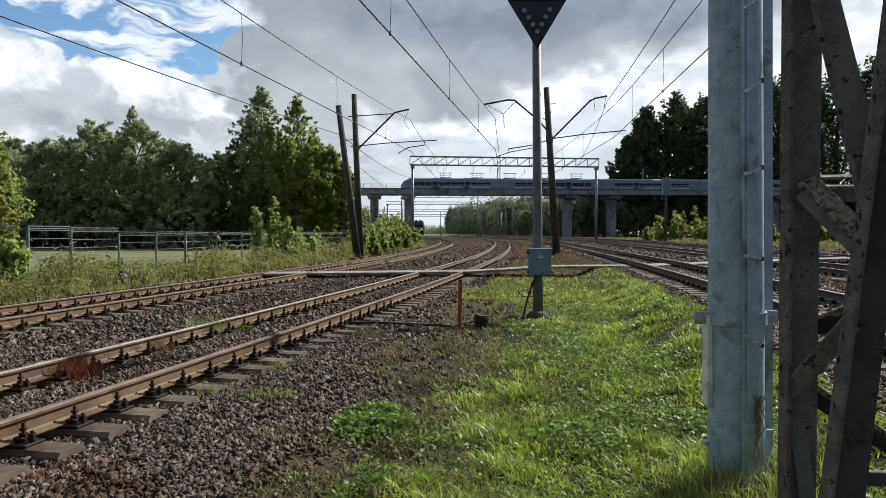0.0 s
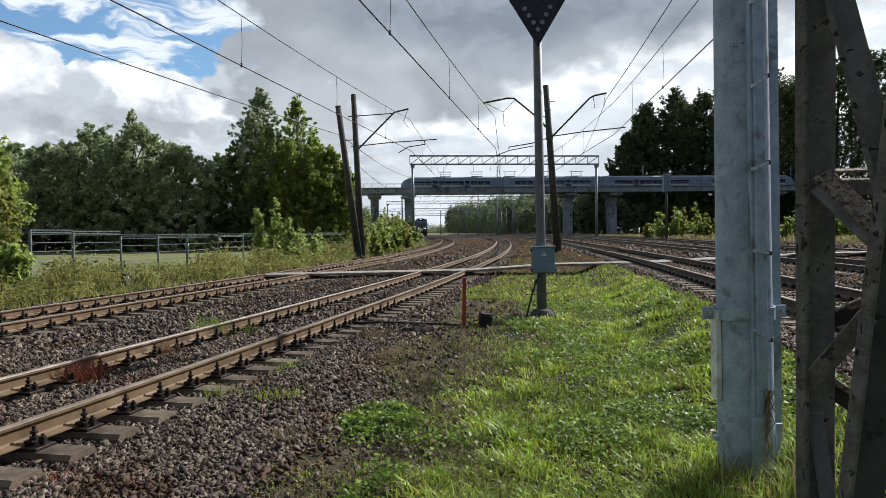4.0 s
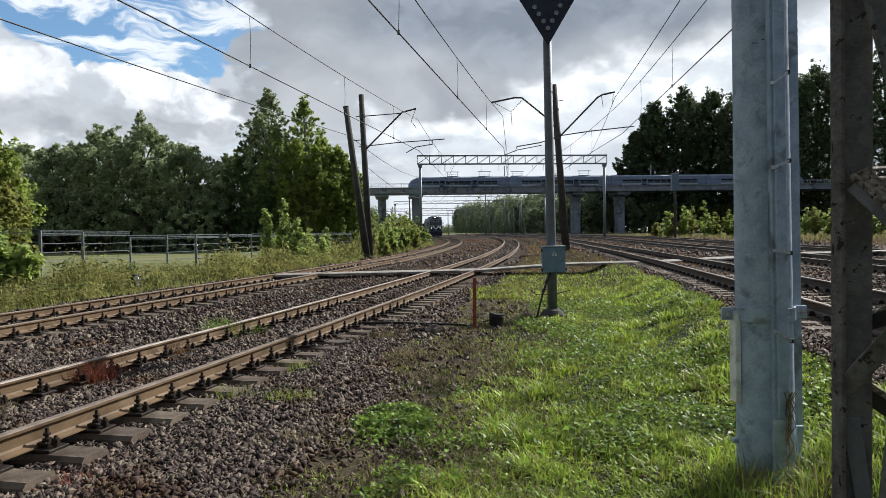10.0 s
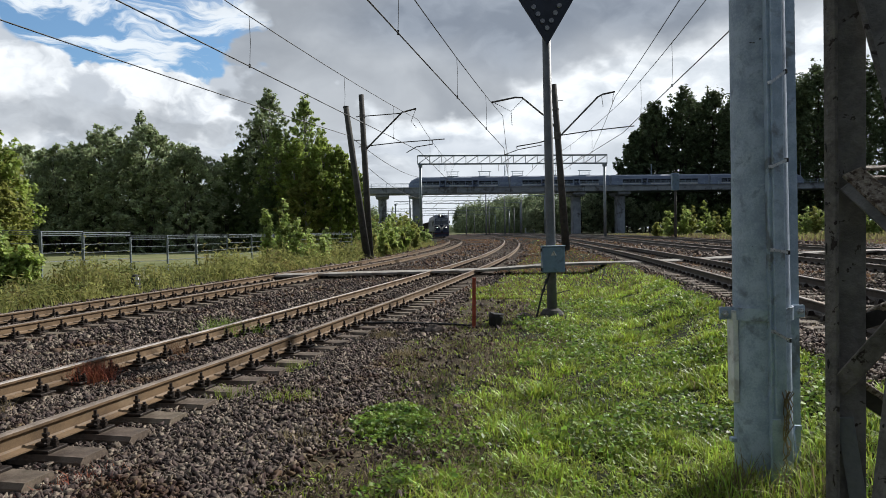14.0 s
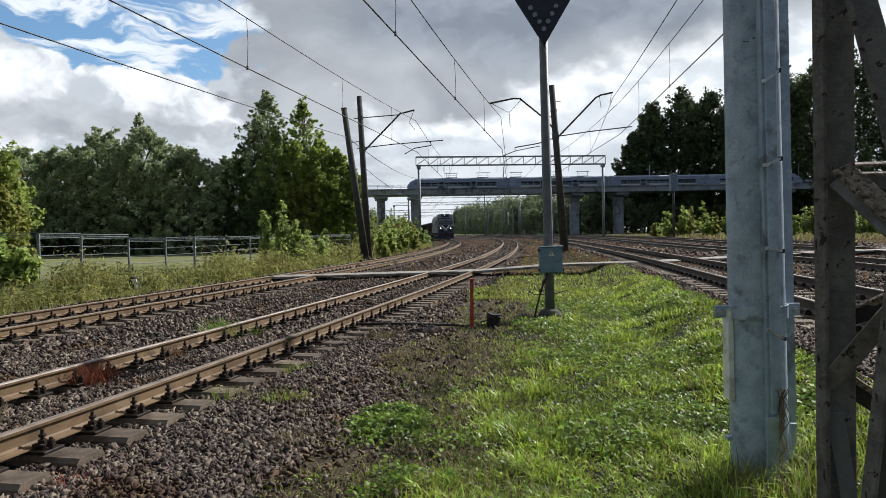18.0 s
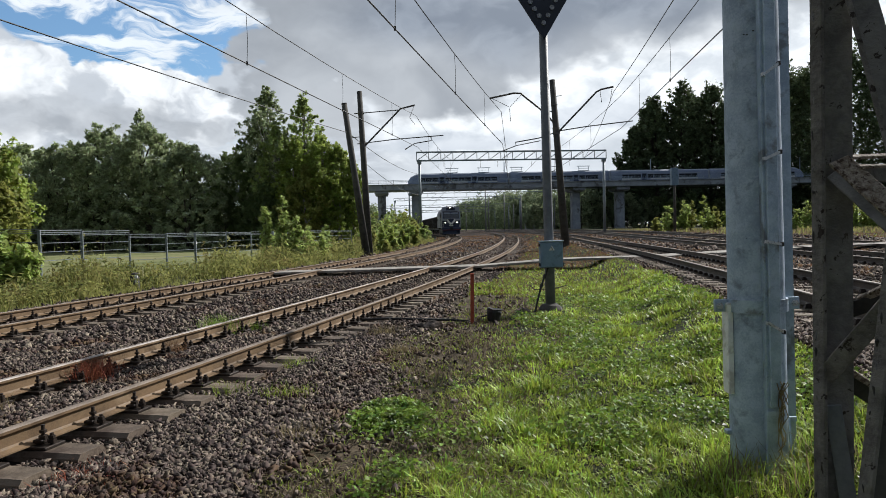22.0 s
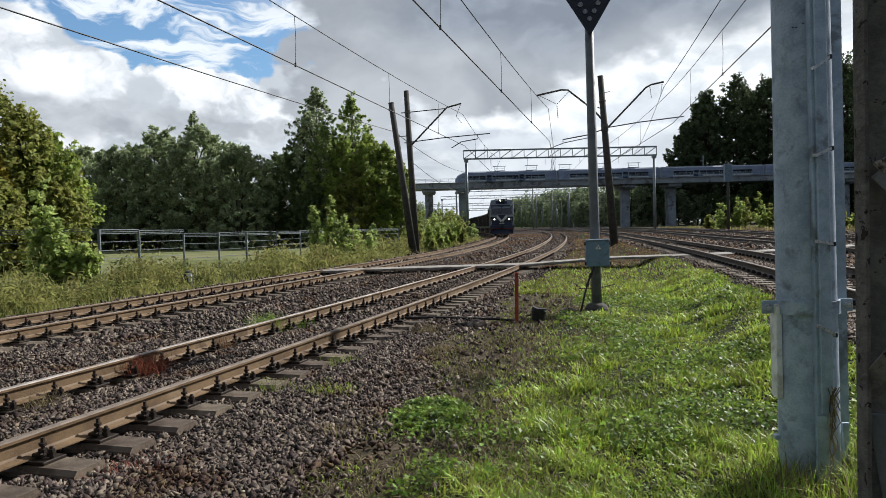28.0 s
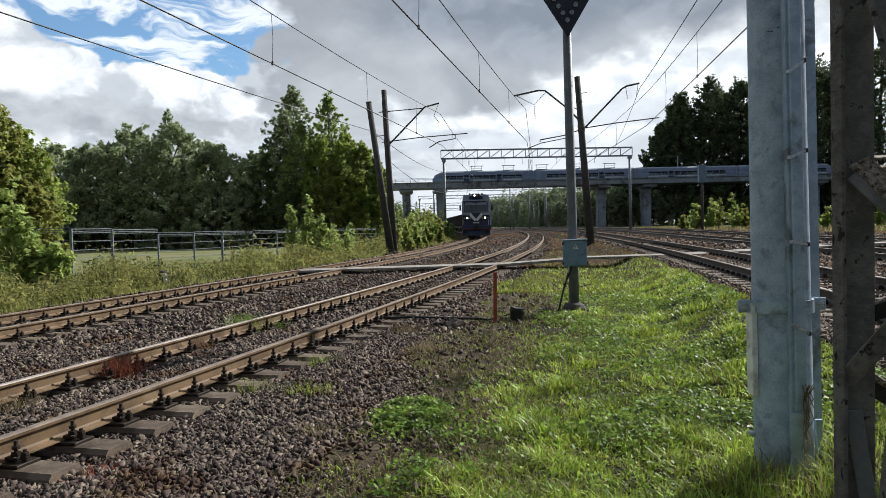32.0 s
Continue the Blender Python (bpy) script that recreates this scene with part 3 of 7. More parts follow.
def ground_z(x, y):
    """The height of the ground."""
    x, y = np.asarray(x, float), np.asarray(y, float)
    a = across(2, x, y)
    z = 0.37 * smoothstep(-3.1, -1.9, a) * smoothstep(-40, 0, y)
    b = across(1, x, y)
    for k in (0, 1):
        z = z - 0.055 * smoothstep(1.75, 1.35, np.abs(across(k, x, y)))
    z = z - 0.16 * smoothstep(-1.9, -3.6, b) * (1 - smoothstep(-6, -9, b) * 0.6)
    near = np.exp(-((x - 2) ** 2 + (y - 6) ** 2) / 90)
    z = z + 0.035 * wave(x, y, 3, 2.6) * near
    far = smoothstep(60, 260, np.hypot(x, y))
    bed = smoothstep(-9, -4, across(1, x, y)) * smoothstep(12, 6, across(4, x, y))
    return z + far * 0.25 * (1 - bed) + rise(y) * bed - 0.02


def gravel(x, y):
    """1 on ballast, 0 on grass."""
    a, b = across(0, x, y), across(1, x, y)
    edge = 3.0 - 0.55 * smoothstep(6, 11, y) - 0.55 * smoothstep(12, 17, y) + 0.30 * wave(x, y, 8, 1.6)
    bed = smoothstep(edge + 0.35, edge - 0.35, a) * smoothstep(-2.2 + 0.25 * wave(x, y, 5, 3), -1.75, b)
    c = across(2, x, y)
    bed2 = smoothstep(-1.95 + 0.25 * wave(x, y, 6, 3.0), -1.5, c) * smoothstep(20, 17.5, c)
    return np.maximum(bed, bed2)


def ground_sheet():
    def steps(lo, hi, fine_lo, fine_hi, d, grow):
        mid = list(np.arange(fine_lo, fine_hi, d))
        up, s = [fine_hi], d
        while up[-1] < hi:
            s *= grow
            up.append(up[-1] + s)
        down, s = [], d
        p = fine_lo
        while p > lo:
            s *= grow
            p -= s
            down.append(p)
        return np.array(down[::-1] + mid + up)

    xs, ys = steps(-1800, 1800, -7, 6.5, 0.15, 1.08), steps(-700, 2600, 2.0, 14, 0.15, 1.065)
    gx, gy = np.meshgrid(xs, ys)
    verts = np.stack([gx, gy, ground_z(gx, gy)], -1).reshape(-1, 3)
    nx, ny = len(xs), len(ys)
    i = np.arange((nx - 1) * (ny - 1))
    q = (i // (nx - 1)) * nx + i % (nx - 1)
    faces = np.stack([q, q + 1, q + nx + 1, q + nx], -1)
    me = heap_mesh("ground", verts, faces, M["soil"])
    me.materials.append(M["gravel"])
    me.materials.append(M["lawn"])
    me.materials.append(M["dirt"])
    mid = verts[faces].mean(1)
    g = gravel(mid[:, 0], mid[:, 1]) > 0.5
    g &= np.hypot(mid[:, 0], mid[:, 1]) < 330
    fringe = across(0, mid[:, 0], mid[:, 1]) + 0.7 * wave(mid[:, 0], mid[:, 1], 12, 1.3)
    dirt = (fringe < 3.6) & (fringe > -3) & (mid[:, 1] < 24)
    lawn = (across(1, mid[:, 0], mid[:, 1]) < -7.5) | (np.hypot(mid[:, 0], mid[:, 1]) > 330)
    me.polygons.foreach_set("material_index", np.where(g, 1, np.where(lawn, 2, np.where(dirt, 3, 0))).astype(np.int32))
    me.polygons.foreach_set("use_smooth", np.ones(len(faces), dtype=bool))
    return solid("ground", me, None, "grassy ground with ballast beds under the tracks, gap shade in the colour", "ground", kind="structure")


ground_sheet()

# ---- railway tracks ----
RAIL = [(-0.075, 0.0), (0.075, 0.0), (0.075, 0.011), (0.022, 0.028), (0.010, 0.045), (0.010, 0.125), (0.020, 0.140), (0.0365, 0.146), (0.0375, 0.168), (0.030, 0.178), (0.014, 0.180), (-0.014, 0.180), (-0.030, 0.178), (-0.0375, 0.168), (-0.0365, 0.146), (-0.020, 0.140), (-0.010, 0.125), (-0.010, 0.045), (-0.022, 0.028), (-0.075, 0.011)]
RAIL_MATS = [1 if i in (8, 9, 10, 11, 12) else 0 for i in range(len(RAIL))]
GAUGE = 0.795


def sleeper_mesh():
    s = Shape()
    prof = [(-1.35, 0.0, 0.30), (-0.98, 0.0, 0.30), (-0.45, -0.02, 0.25), (0.45, -0.02, 0.25), (0.98, 0.0, 0.30), (1.35, 0.0, 0.30)]
    rings = []
    for x, dz, w in prof:
        t = w * 0.40
        rings += [(x, -w / 2, -0.16), (x, -w / 2, -0.035 + dz), (x, -t, dz), (x, t, dz), (x, w / 2, -0.035 + dz), (x, w / 2, -0.16)]
    faces = [(i * 6 + k, i * 6 + (k + 1) % 6, i * 6 + 6 + (k + 1) % 6, i * 6 + 6 + k) for i in range(5) for k in range(6)]
    faces += [tuple(range(6))[::-1], tuple(range(30, 36))]
    return s.put(rings, faces).mesh("sleeper", M["sleeper"])


def fastening_mesh(side):
    """Plate, clip and two upright bolts beside a rail."""
    s = Shape()
    s.box(0.115 * side, 0, 0.013, 0.22, 0.21, 0.026, bevel=0.005)
    s.box(0.098 * side, 0, 0.050, 0.085, 0.10, 0.028, bevel=0.006)
    for x, h, r in ((0.112, 0.175, 0.0150), (0.192, 0.115, 0.0145)):
        s.tube([(x * side, 0, 0.01), (x * side, 0, h)], r, 6)
        s.tube([(x * side, 0, h * 0.36), (x * side, 0, h * 0.36 + 0.028)], r * 2.3, 6)
        s.tube([(x * side, 0, h * 0.64), (x * side, 0, h * 0.64 + 0.022)], r * 1.9, 6)
    return s.mesh("fastening", M["bolt"])


SLEEPER, FAST = sleeper_mesh(), {s: fastening_mesh(s) for s in (-1, 1)}


SLEEPER_AT = {}


def railway_track(k, near, far, first, last, label, singles):
    """Two rails on sleepers. The sleepers between first and last are pieces of their own, those beyond are joined."""
    track = thing("railway_track", pose(0, 0, 0), label, "railway track", "railway tracks")
    top = RAIL_TOP[k]
    ys = [near]
    while ys[-1] < far:
        ys.append(ys[-1] + (0.5 if ys[-1] < 40 else 1.5))
    for side in (-GAUGE, GAUGE):
        s = Shape().sweep(RAIL, [on_line(k, y, side, top - 0.18 + float(rise(y))) for y in ys], RAIL_MATS)
        part("rail", s, [M["rail_side"] if k < 2 else M["rail_dark"], M["rail_top"] if (k == 0 and side < 0) or k > 1 else M["head_rust"]], track)
    y, joined, bolts = near, Shape(), Shape()
    base = top - 0.205
    count = 0
    SLEEPER_AT[k] = []
    while y < min(far, 140):
        SLEEPER_AT[k].append(y)
        s = float(line_slope(k, y))
        m = Matrix.Translation(on_line(k, y, 0, base + float(rise(y)))) @ Matrix.Rotation(-math.atan(s) + random.uniform(-0.012, 0.012), 4, "Z")
        if first <= y <= last and count < singles:
            ob = part("sleeper", SLEEPER, None, track, m=m)
            count += 1
            for rail in (-GAUGE, GAUGE):
                for sd in (-1, 1):
                    if k < 2 and y < (16 if k == 0 else 22):
                        part("rail_fastening", FAST[sd], None, ob, m=Matrix.Translation((rail, random.uniform(-0.01, 0.01), 0.0)))
                    else:
                        bolts.box(*(m @ Vector((rail + 0.12 * sd, 0, 0.05))), 0.12, 0.075, 0.07, taper=0.5)
        else:
            for a, b in ((-1.33, 1.33),):
                joined.beam(m @ Vector((a, 0, -0.06)), m @ Vector((b, 0, -0.06)), 0.26, 0.12)
        y += 0.545 / math.sqrt(1 + s * s) if y < 60 else 0.9
    if joined.v:
        tagged(part("sleeper_strip", joined, M["sleeper"], track), kind="stuff")
    if bolts.v:
        tagged(part("fastening_strip", bolts, M["bolt"], track), kind="stuff")
    return track


railway_track(0, -6.0, 250, 1.5, 40, "rusty broad-gauge rails on worn concrete sleepers in ballast", 90)
railway_track(1, -2.0, 250, 4, 36, "brown rusty rails on concrete sleepers along the weedy verge", 70)
railway_track(2, -6.0, 210, 3, 40, "dark steel rails on concrete sleepers across the grass strip", 80)
railway_track(3, -2.0, 210, 6, 30, "dark steel rails in a row of parallel tracks", 50)
railway_track(4, 2.0, 210, 10, 30, "dark steel rails in a row of parallel tracks", 40)


def footpath():
    """Slabs laid level with the rails across all the tracks."""
    path = thing("foot_crossing", pose(0, 0, 0), "pale dusty concrete slab path laid across the tracks", "path", kind="structure")
    line = [(-6.2, 25.9, 0.125), (1.5, 26.9, 0.150), (4.6, 26.9, 0.335), (8.3, 26.6, 0.385), (11.5, 27.4, 0.46), (15.5, 28.8, 0.545), (21.0, 30.6, 0.545)]
    slab = Shape().box(0, 0, 0, 1.02, 1.20, 0.08, bevel=0.012).mesh("slab", M["paving"])
    for (xa, ya, za), (xb, yb, zb) in zip(line, line[1:]):
        n = max(2, round(math.hypot(xb - xa, yb - ya) / 1.03))
        turn = math.degrees(math.atan2(yb - ya, xb - xa))
        for i in range(n):
            f = (i + 0.5) / n
            x, y, z = xa + (xb - xa) * f, ya + (yb - ya) * f, za + (zb - za) * f
            part("slab", slab, None, path, m=pose(x, y, z, random.uniform(-0.5, 0.5), -math.degrees(math.atan2(zb - za, xb - xa)) + random.uniform(-0.4, 0.4), turn + random.uniform(-0.8, 0.8)))
    return path


footpath()

# ---- things beside the camera ----


def concrete_mast():
    """The tall grey mast with its cable duct, straps and clips."""
    x0, y0 = 2.172, 4.68
    mast = thing("catenary_mast", pose(x0, y0, -0.06, 0, -0.7, 0), "tall grey spun-concrete mast with a zinc cable duct", "mast")
    part("shaft", Shape().tube([(0, 0, -0.3), (0, 0, 0.4), (0, 0, 3.0), (0, 0, 7.5)], [0.186, 0.183, 0.172, 0.158], 32), M["concrete"], mast, smooth=True)
    duct = Shape()
    duct.box(0.003, -0.195, 3.65, 0.092, 0.05, 6.7, bevel=0.008)
    duct.box(0.012, -0.228, 3.75, 0.070, 0.035, 6.5, bevel=0.006)
    part("cable_duct", duct, M["zinc"], mast, "narrow galvanised cable duct")
    rear = Shape()
    rear.box(0.199, 0.06, 3.6, 0.165, 0.012, 7.4)
    rear.box(0.279, 0.09, 3.6, 0.010, 0.07, 7.4)
    for i in range(120):
        rear.box(0.283, 0.058, 0.2 + i * 0.055, 0.003, 0.010, 0.026, bevel=0.001)
    part("mounting_rail", rear, M["zinc"], mast, "galvanised mounting rail behind the duct")
    band = Shape()
    ring = [(0.192 * math.cos(a), 0.192 * math.sin(a), 1.15) for a in [math.pi * (1.0 + i / 16) for i in range(17)]]
    band.sweep([(-0.006, -0.0425), (0.006, -0.0425), (0.006, 0.0425), (-0.006, 0.0425)], ring)
    for sd in (-1, 1):
        band.box(0.245 * sd, -0.005, 1.15, 0.085, 0.02, 0.085, bevel=0.004)
    part("clamp_band", band, M["zinc"], mast)
    for sd in (-1, 1):
        b = Shape().tube([(0.255 * sd, -0.05, 1.15), (0.255 * sd, 0.03, 1.15)], 0.011, 8).tube([(0.255 * sd, -0.03, 1.15), (0.255 * sd, -0.012, 1.15)], 0.023, 6)
        part("clamp_bolt", b, M["bright_zinc"], mast)
    for z, dz in ((2.66, 0.05), (2.12, 0.03), (1.575, -0.015), (1.04, -0.045), (3.2, 0.05), (3.75, 0.05)):
        c = Shape().beam((-0.035, -0.262, z - dz * 0.3), (0.058, -0.262, z + dz), 0.008, 0.017)
        c.box(-0.038, -0.25, z - dz * 0.3, 0.018, 0.03, 0.022)
        clip = part("duct_clip", c, M["bright_zinc"], mast)
        part("clip_head", Shape().box(0.062, -0.25, z + dz, 0.014, 0.035, 0.028, bevel=0.003), M["dark_iron"], clip)
    side = Shape().box(-0.196, 0.0, 0.86, 0.036, 0.10, 0.62, bevel=0.006)
    part("side_tray", side, M["white"], mast, "pale metal tray strapped to the shaft")
    part("tray_foot", Shape().box(-0.195, 0.02, 0.28, 0.045, 0.05, 0.03, bevel=0.005), M["zinc"], mast)
    low = Shape().box(-0.02, -0.23, 0.24, 0.07, 0.03, 0.46, bevel=0.004).box(-0.03, -0.25, 0.47, 0.055, 0.02, 0.03)
    part("duct_foot", low, M["zinc"], mast)
    part("ground_strap", Shape().beam((0.205, -0.03, 0.36), (0.217, -0.05, -0.02), 0.03, 0.012).box(0.21, -0.05, 0.37, 0.045, 0.02, 0.03), M["zinc"], mast)
    twine = Shape()
    rng = random.Random(4)
    for i in range(9):
        p = [(0.035 + rng.uniform(-0.02, 0.02), -0.255, 0.66 - j * 0.075 + rng.uniform(-0.02, 0.02)) for j in range(rng.randint(3, 8))]
        p = [(a + rng.uniform(-0.03, 0.03), b - rng.uniform(0, 0.03), c) for a, b, c in p]
        twine.tube(p, 0.0035, 4)
    part("dry_twine", twine, M["straw"], mast, "dry plant stalks caught on the duct")
    for px, pz in ((-0.105, 2.93), (-0.09, 2.925), (-0.055, 2.945), (-0.11, 1.6), (-0.02, 2.2)):
        yy = -math.sqrt(0.172**2 - px * px) - 0.001
        part("pit", Shape().box(px, yy, pz, 0.012, 0.006, 0.006), M["dark_iron"], mast)
    return mast


def lattice_mast():
    """The nearest mast: riveted legs with braces, in peeling paint."""
    mast = thing("lattice_mast", pose(1.17, 2.07, 0), "old riveted lattice mast in peeling grey paint", "mast")
    # name, paint, both ends, width, thickness
    rows = (
        ("leg", "peeling", (0.036, -0.024, 5.118), (0.035, -0.024, -0.024), 0.083, 0.013, ""),
        ("edge_strip", "strip", (-0.041, -0.044, 5.084), (-0.023, -0.044, -0.006), 0.039, 0.014, "rust-pocked edge flange of the leg"),
        ("leaning_leg", "leg_shaded", (0.456, -0.199, 4.543), (-0.017, -0.199, 0.053), 0.081, 0.013, ""),
        ("edge_strip", "strip", (0.419, -0.219, 4.512), (-0.098, -0.219, 0.072), 0.04, 0.014, ""),
        ("diagonal", "peeling", (0.056, -0.049, 2.429), (0.152, -0.184, 1.754), 0.076, 0.012, ""),
        ("diagonal_flange", "strip", (0.012, -0.064, 2.424), (0.097, -0.199, 1.762), 0.014, 0.014, ""),
        ("bracket_flange", "flaked", (0.024, -0.054, 1.824), (0.098, -0.199, 1.668), 0.043, 0.012, "flange covered in flaking paint and rust"),
        ("bracket_web", "peeling", (0.002, -0.066, 1.785), (0.088, -0.211, 1.618), 0.040, 0.012, ""),
        ("crossbar", "flaked", (0.15, 0.151, 1.849), (0.599, 0.351, 1.874), 0.017, 0.01, ""),
        ("crossbar", "flaked", (0.148, 0.121, 1.817), (0.579, 0.321, 1.834), 0.013, 0.01, ""),
        ("crossbar", "peeling", (0.148, 0.171, 1.795), (0.613, 0.371, 1.803), 0.046, 0.01, ""),
        ("strut", "dark_iron", (0.025, 0.031, 1.349), (0.147, -0.099, 1.429), 0.044, 0.02, ""),
        ("strut_flange", "flaked", (0.087, 0.021, 1.388), (0.118, -0.119, 1.455), 0.013, 0.02, ""),
        ("diagonal", "strip", (-0.017, -0.049, 1.188), (0.078, -0.194, 1.415), 0.053, 0.012, ""),
        ("diagonal", "dark_iron", (0.075, 0.101, 1.183), (0.724, 0.401, 0.79), 0.05, 0.012, ""),
        ("diagonal_flange", "flaked", (0.115, 0.091, 1.191), (0.709, 0.381, 0.841), 0.008, 0.02, ""),
        ("diagonal", "pole_paint", (0.012, -0.039, 1.103), (0.075, -0.054, 0.658), 0.045, 0.012, ""),
        ("gusset", "dark_iron", (0.047, 0.001, 1.172), (0.047, 0.001, 1.085), 0.069, 0.01, ""),
        ("gusset", "dark_iron", (0.046, 0.001, 1.422), (0.046, 0.001, 1.358), 0.075, 0.01, ""),
        ("crossbar", "leg_shaded", (0.177, -0.049, 0.932), (0.508, 0.101, 0.868), 0.047, 0.02, ""),
    )
    facing = (0.47, 0.88, 0)
    flakes = random.Random(31)
    for name, paint, a, b, width, thick, label in rows:
        side = (0.93, 0.36, 0) if name == "edge_strip" else (-0.30, -0.55, 0.78) if paint == "flaked" else facing
        s = Shape().beam(a, b, width * 1.45 if paint == "flaked" else width, thick, up=side, bevel=0.002)
        piece = part(name, s, M[paint], mast, label)
        if name == "edge_strip":
            a, b = Vector(a), Vector(b)
            for i in range(70):
                p = a.lerp(b, (i + flakes.uniform(0.0, 1.0)) / 70) + Vector((flakes.choice((-0.019, -0.018, -0.016, 0.006, 0.012)) + flakes.uniform(-0.003, 0.003), -0.008, 0))
                part("paint_flake", Shape().tube([p - Vector((flakes.uniform(-0.002, 0.002), 0, flakes.uniform(0.004, 0.022))), p, p + Vector((flakes.uniform(-0.004, 0.004), 0, flakes.uniform(0.004, 0.016)))], [0.0012, flakes.uniform(0.002, 0.0055), 0.001], 5), M["dark_iron" if i % 3 else "peeling"], piece)
    # hidden sides of the mast, out towards the field
    part("leg", Shape().angle((1.10, 0.45, -0.2), (1.02, 0.40, 5.2), 0.10, 0.013, (-1, 0, 0), (0, 1, 0)), M["peeling"], mast)
    part("footing", Shape().box(0.55, 0.15, -0.08, 1.35, 0.95, 0.22, bevel=0.03), M["old_concrete"], mast)
    return mast


def signal_post():
    """The route sign on its pole, with the cabinet below."""
    x0, y0 = 2.14, 13.55
    post = thing("signal_post", pose(x0, y0, -0.02, 0, -0.55, 0), "grey signal pole with dark triangular route sign and cabinet", "signal post")
    part("pole", Shape().tube([(0, 0, 0), (0, 0, 1.4), (0, 0, 6.6)], [0.098, 0.094, 0.078], 20), M["pole_paint"], post, smooth=True)
    foot = Shape().tube([(0, 0, -0.1), (0, 0, 0.05), (0.01, 0, 0.12), (0.01, 0, 0.15)], [0.25, 0.23, 0.18, 0.11], 14)
    part("footing", foot, M["old_concrete"], post)
    c = Shape().box(0, -0.22, 1.12, 0.43, 0.22, 0.50, bevel=0.012)
    cab = part("cabinet", c, M["box_blue"], post, "blue-grey steel switch cabinet")
    part("cabinet_door", Shape().box(0, -0.338, 1.12, 0.405, 0.016, 0.475, bevel=0.005), M["box_blue"], cab)
    part("cabinet_roof", Shape().box(0, -0.225, 1.378, 0.46, 0.26, 0.018, bevel=0.004), M["zinc"], cab)
    t = Shape().put([(-0.055, -0.350, 1.20), (0.055, -0.350, 1.20), (0, -0.350, 1.295), (-0.055, -0.345, 1.20), (0.055, -0.345, 1.20), (0, -0.345, 1.295)], [(0, 1, 2), (3, 5, 4), (0, 3, 4, 1), (1, 4, 5, 2), (2, 5, 3, 0)])
    part("warning_triangle", t, M["white"], cab, "small white warning triangle")
    part("warning_bolt", Shape().beam((-0.006, -0.3525, 1.275), (0.008, -0.3525, 1.215), 0.012, 0.002, up=(0, 1, 0)), M["dark_iron"], cab)
    for sx2 in (-1, 1):
        for z in (0.93, 1.31):
            part("hinge", Shape().tube([(0.232 * sx2, -0.29, z - 0.03), (0.232 * sx2, -0.29, z + 0.03)], 0.016, 8), M["dark_iron"], cab)
    w, top, tip = 0.56, 6.20, 5.28
    tri = [(-w, top), (w, top), (0.0, tip)]
    plate = Shape().put([(a, -0.10, b) for a, b in tri] + [(a, -0.08, b) for a, b in tri], [(0, 2, 1), (3, 4, 5), (0, 1, 4, 3), (1, 2, 5, 4), (2, 0, 3, 5)])
    sign = part("route_sign", plate, M["sign_dark"], post, "dark triangular route sign pointing down")
    for (a, b), (c2, d2) in zip(tri, tri[1:] + tri[:1]):
        part("sign_rim", Shape().beam((a, -0.105, b), (c2, -0.105, d2), 0.03, 0.035, up=(0, 1, 0)), M["sign_dark"], sign)
    for px, pz in ((0, 5.58), (-0.085, 5.715), (0.085, 5.72), (-0.17, 5.85), (0.165, 5.865), (-0.25, 5.985), (0.245, 6.005)):
        part("reflector", Shape().tube([(px, -0.125, pz), (px, -0.10, pz)], 0.046, 12), M["sign_dot"], sign)
    br = Shape().beam((0, -0.09, 5.45), (0, 0.02, 5.45), 0.06, 0.05).beam((0, -0.09, 6.1), (0, 0.02, 6.1), 0.06, 0.05)
    part("sign_bracket", br, M["dark_iron"], post)
    cable = Shape().tube([(-0.06, -0.2, 0.88), (-0.10, -0.22, 0.76), (-0.17, -0.24, 0.62), (-0.23, -0.26, 0.45), (-0.30, -0.28, 0.2), (-0.36, -0.3, -0.02)], 0.020, 6)
    cable.tube([(-0.115, -0.22, 0.74), (-0.15, -0.235, 0.66)], 0.036, 8).tube([(-0.20, -0.25, 0.55), (-0.215, -0.255, 0.50)], 0.034, 8)
    part("cable", cable, M["black"], post, "black sheathed cable with sleeves")
    part("step_bar", Shape().beam((-0.33, 0.03, 0.435), (0.02, -0.03, 0.43), 0.035, 0.012).beam((0.02, -0.03, 0.43), (0.36, 0.02, 0.50), 0.035, 0.012), M["dark_iron"], post)
    return post


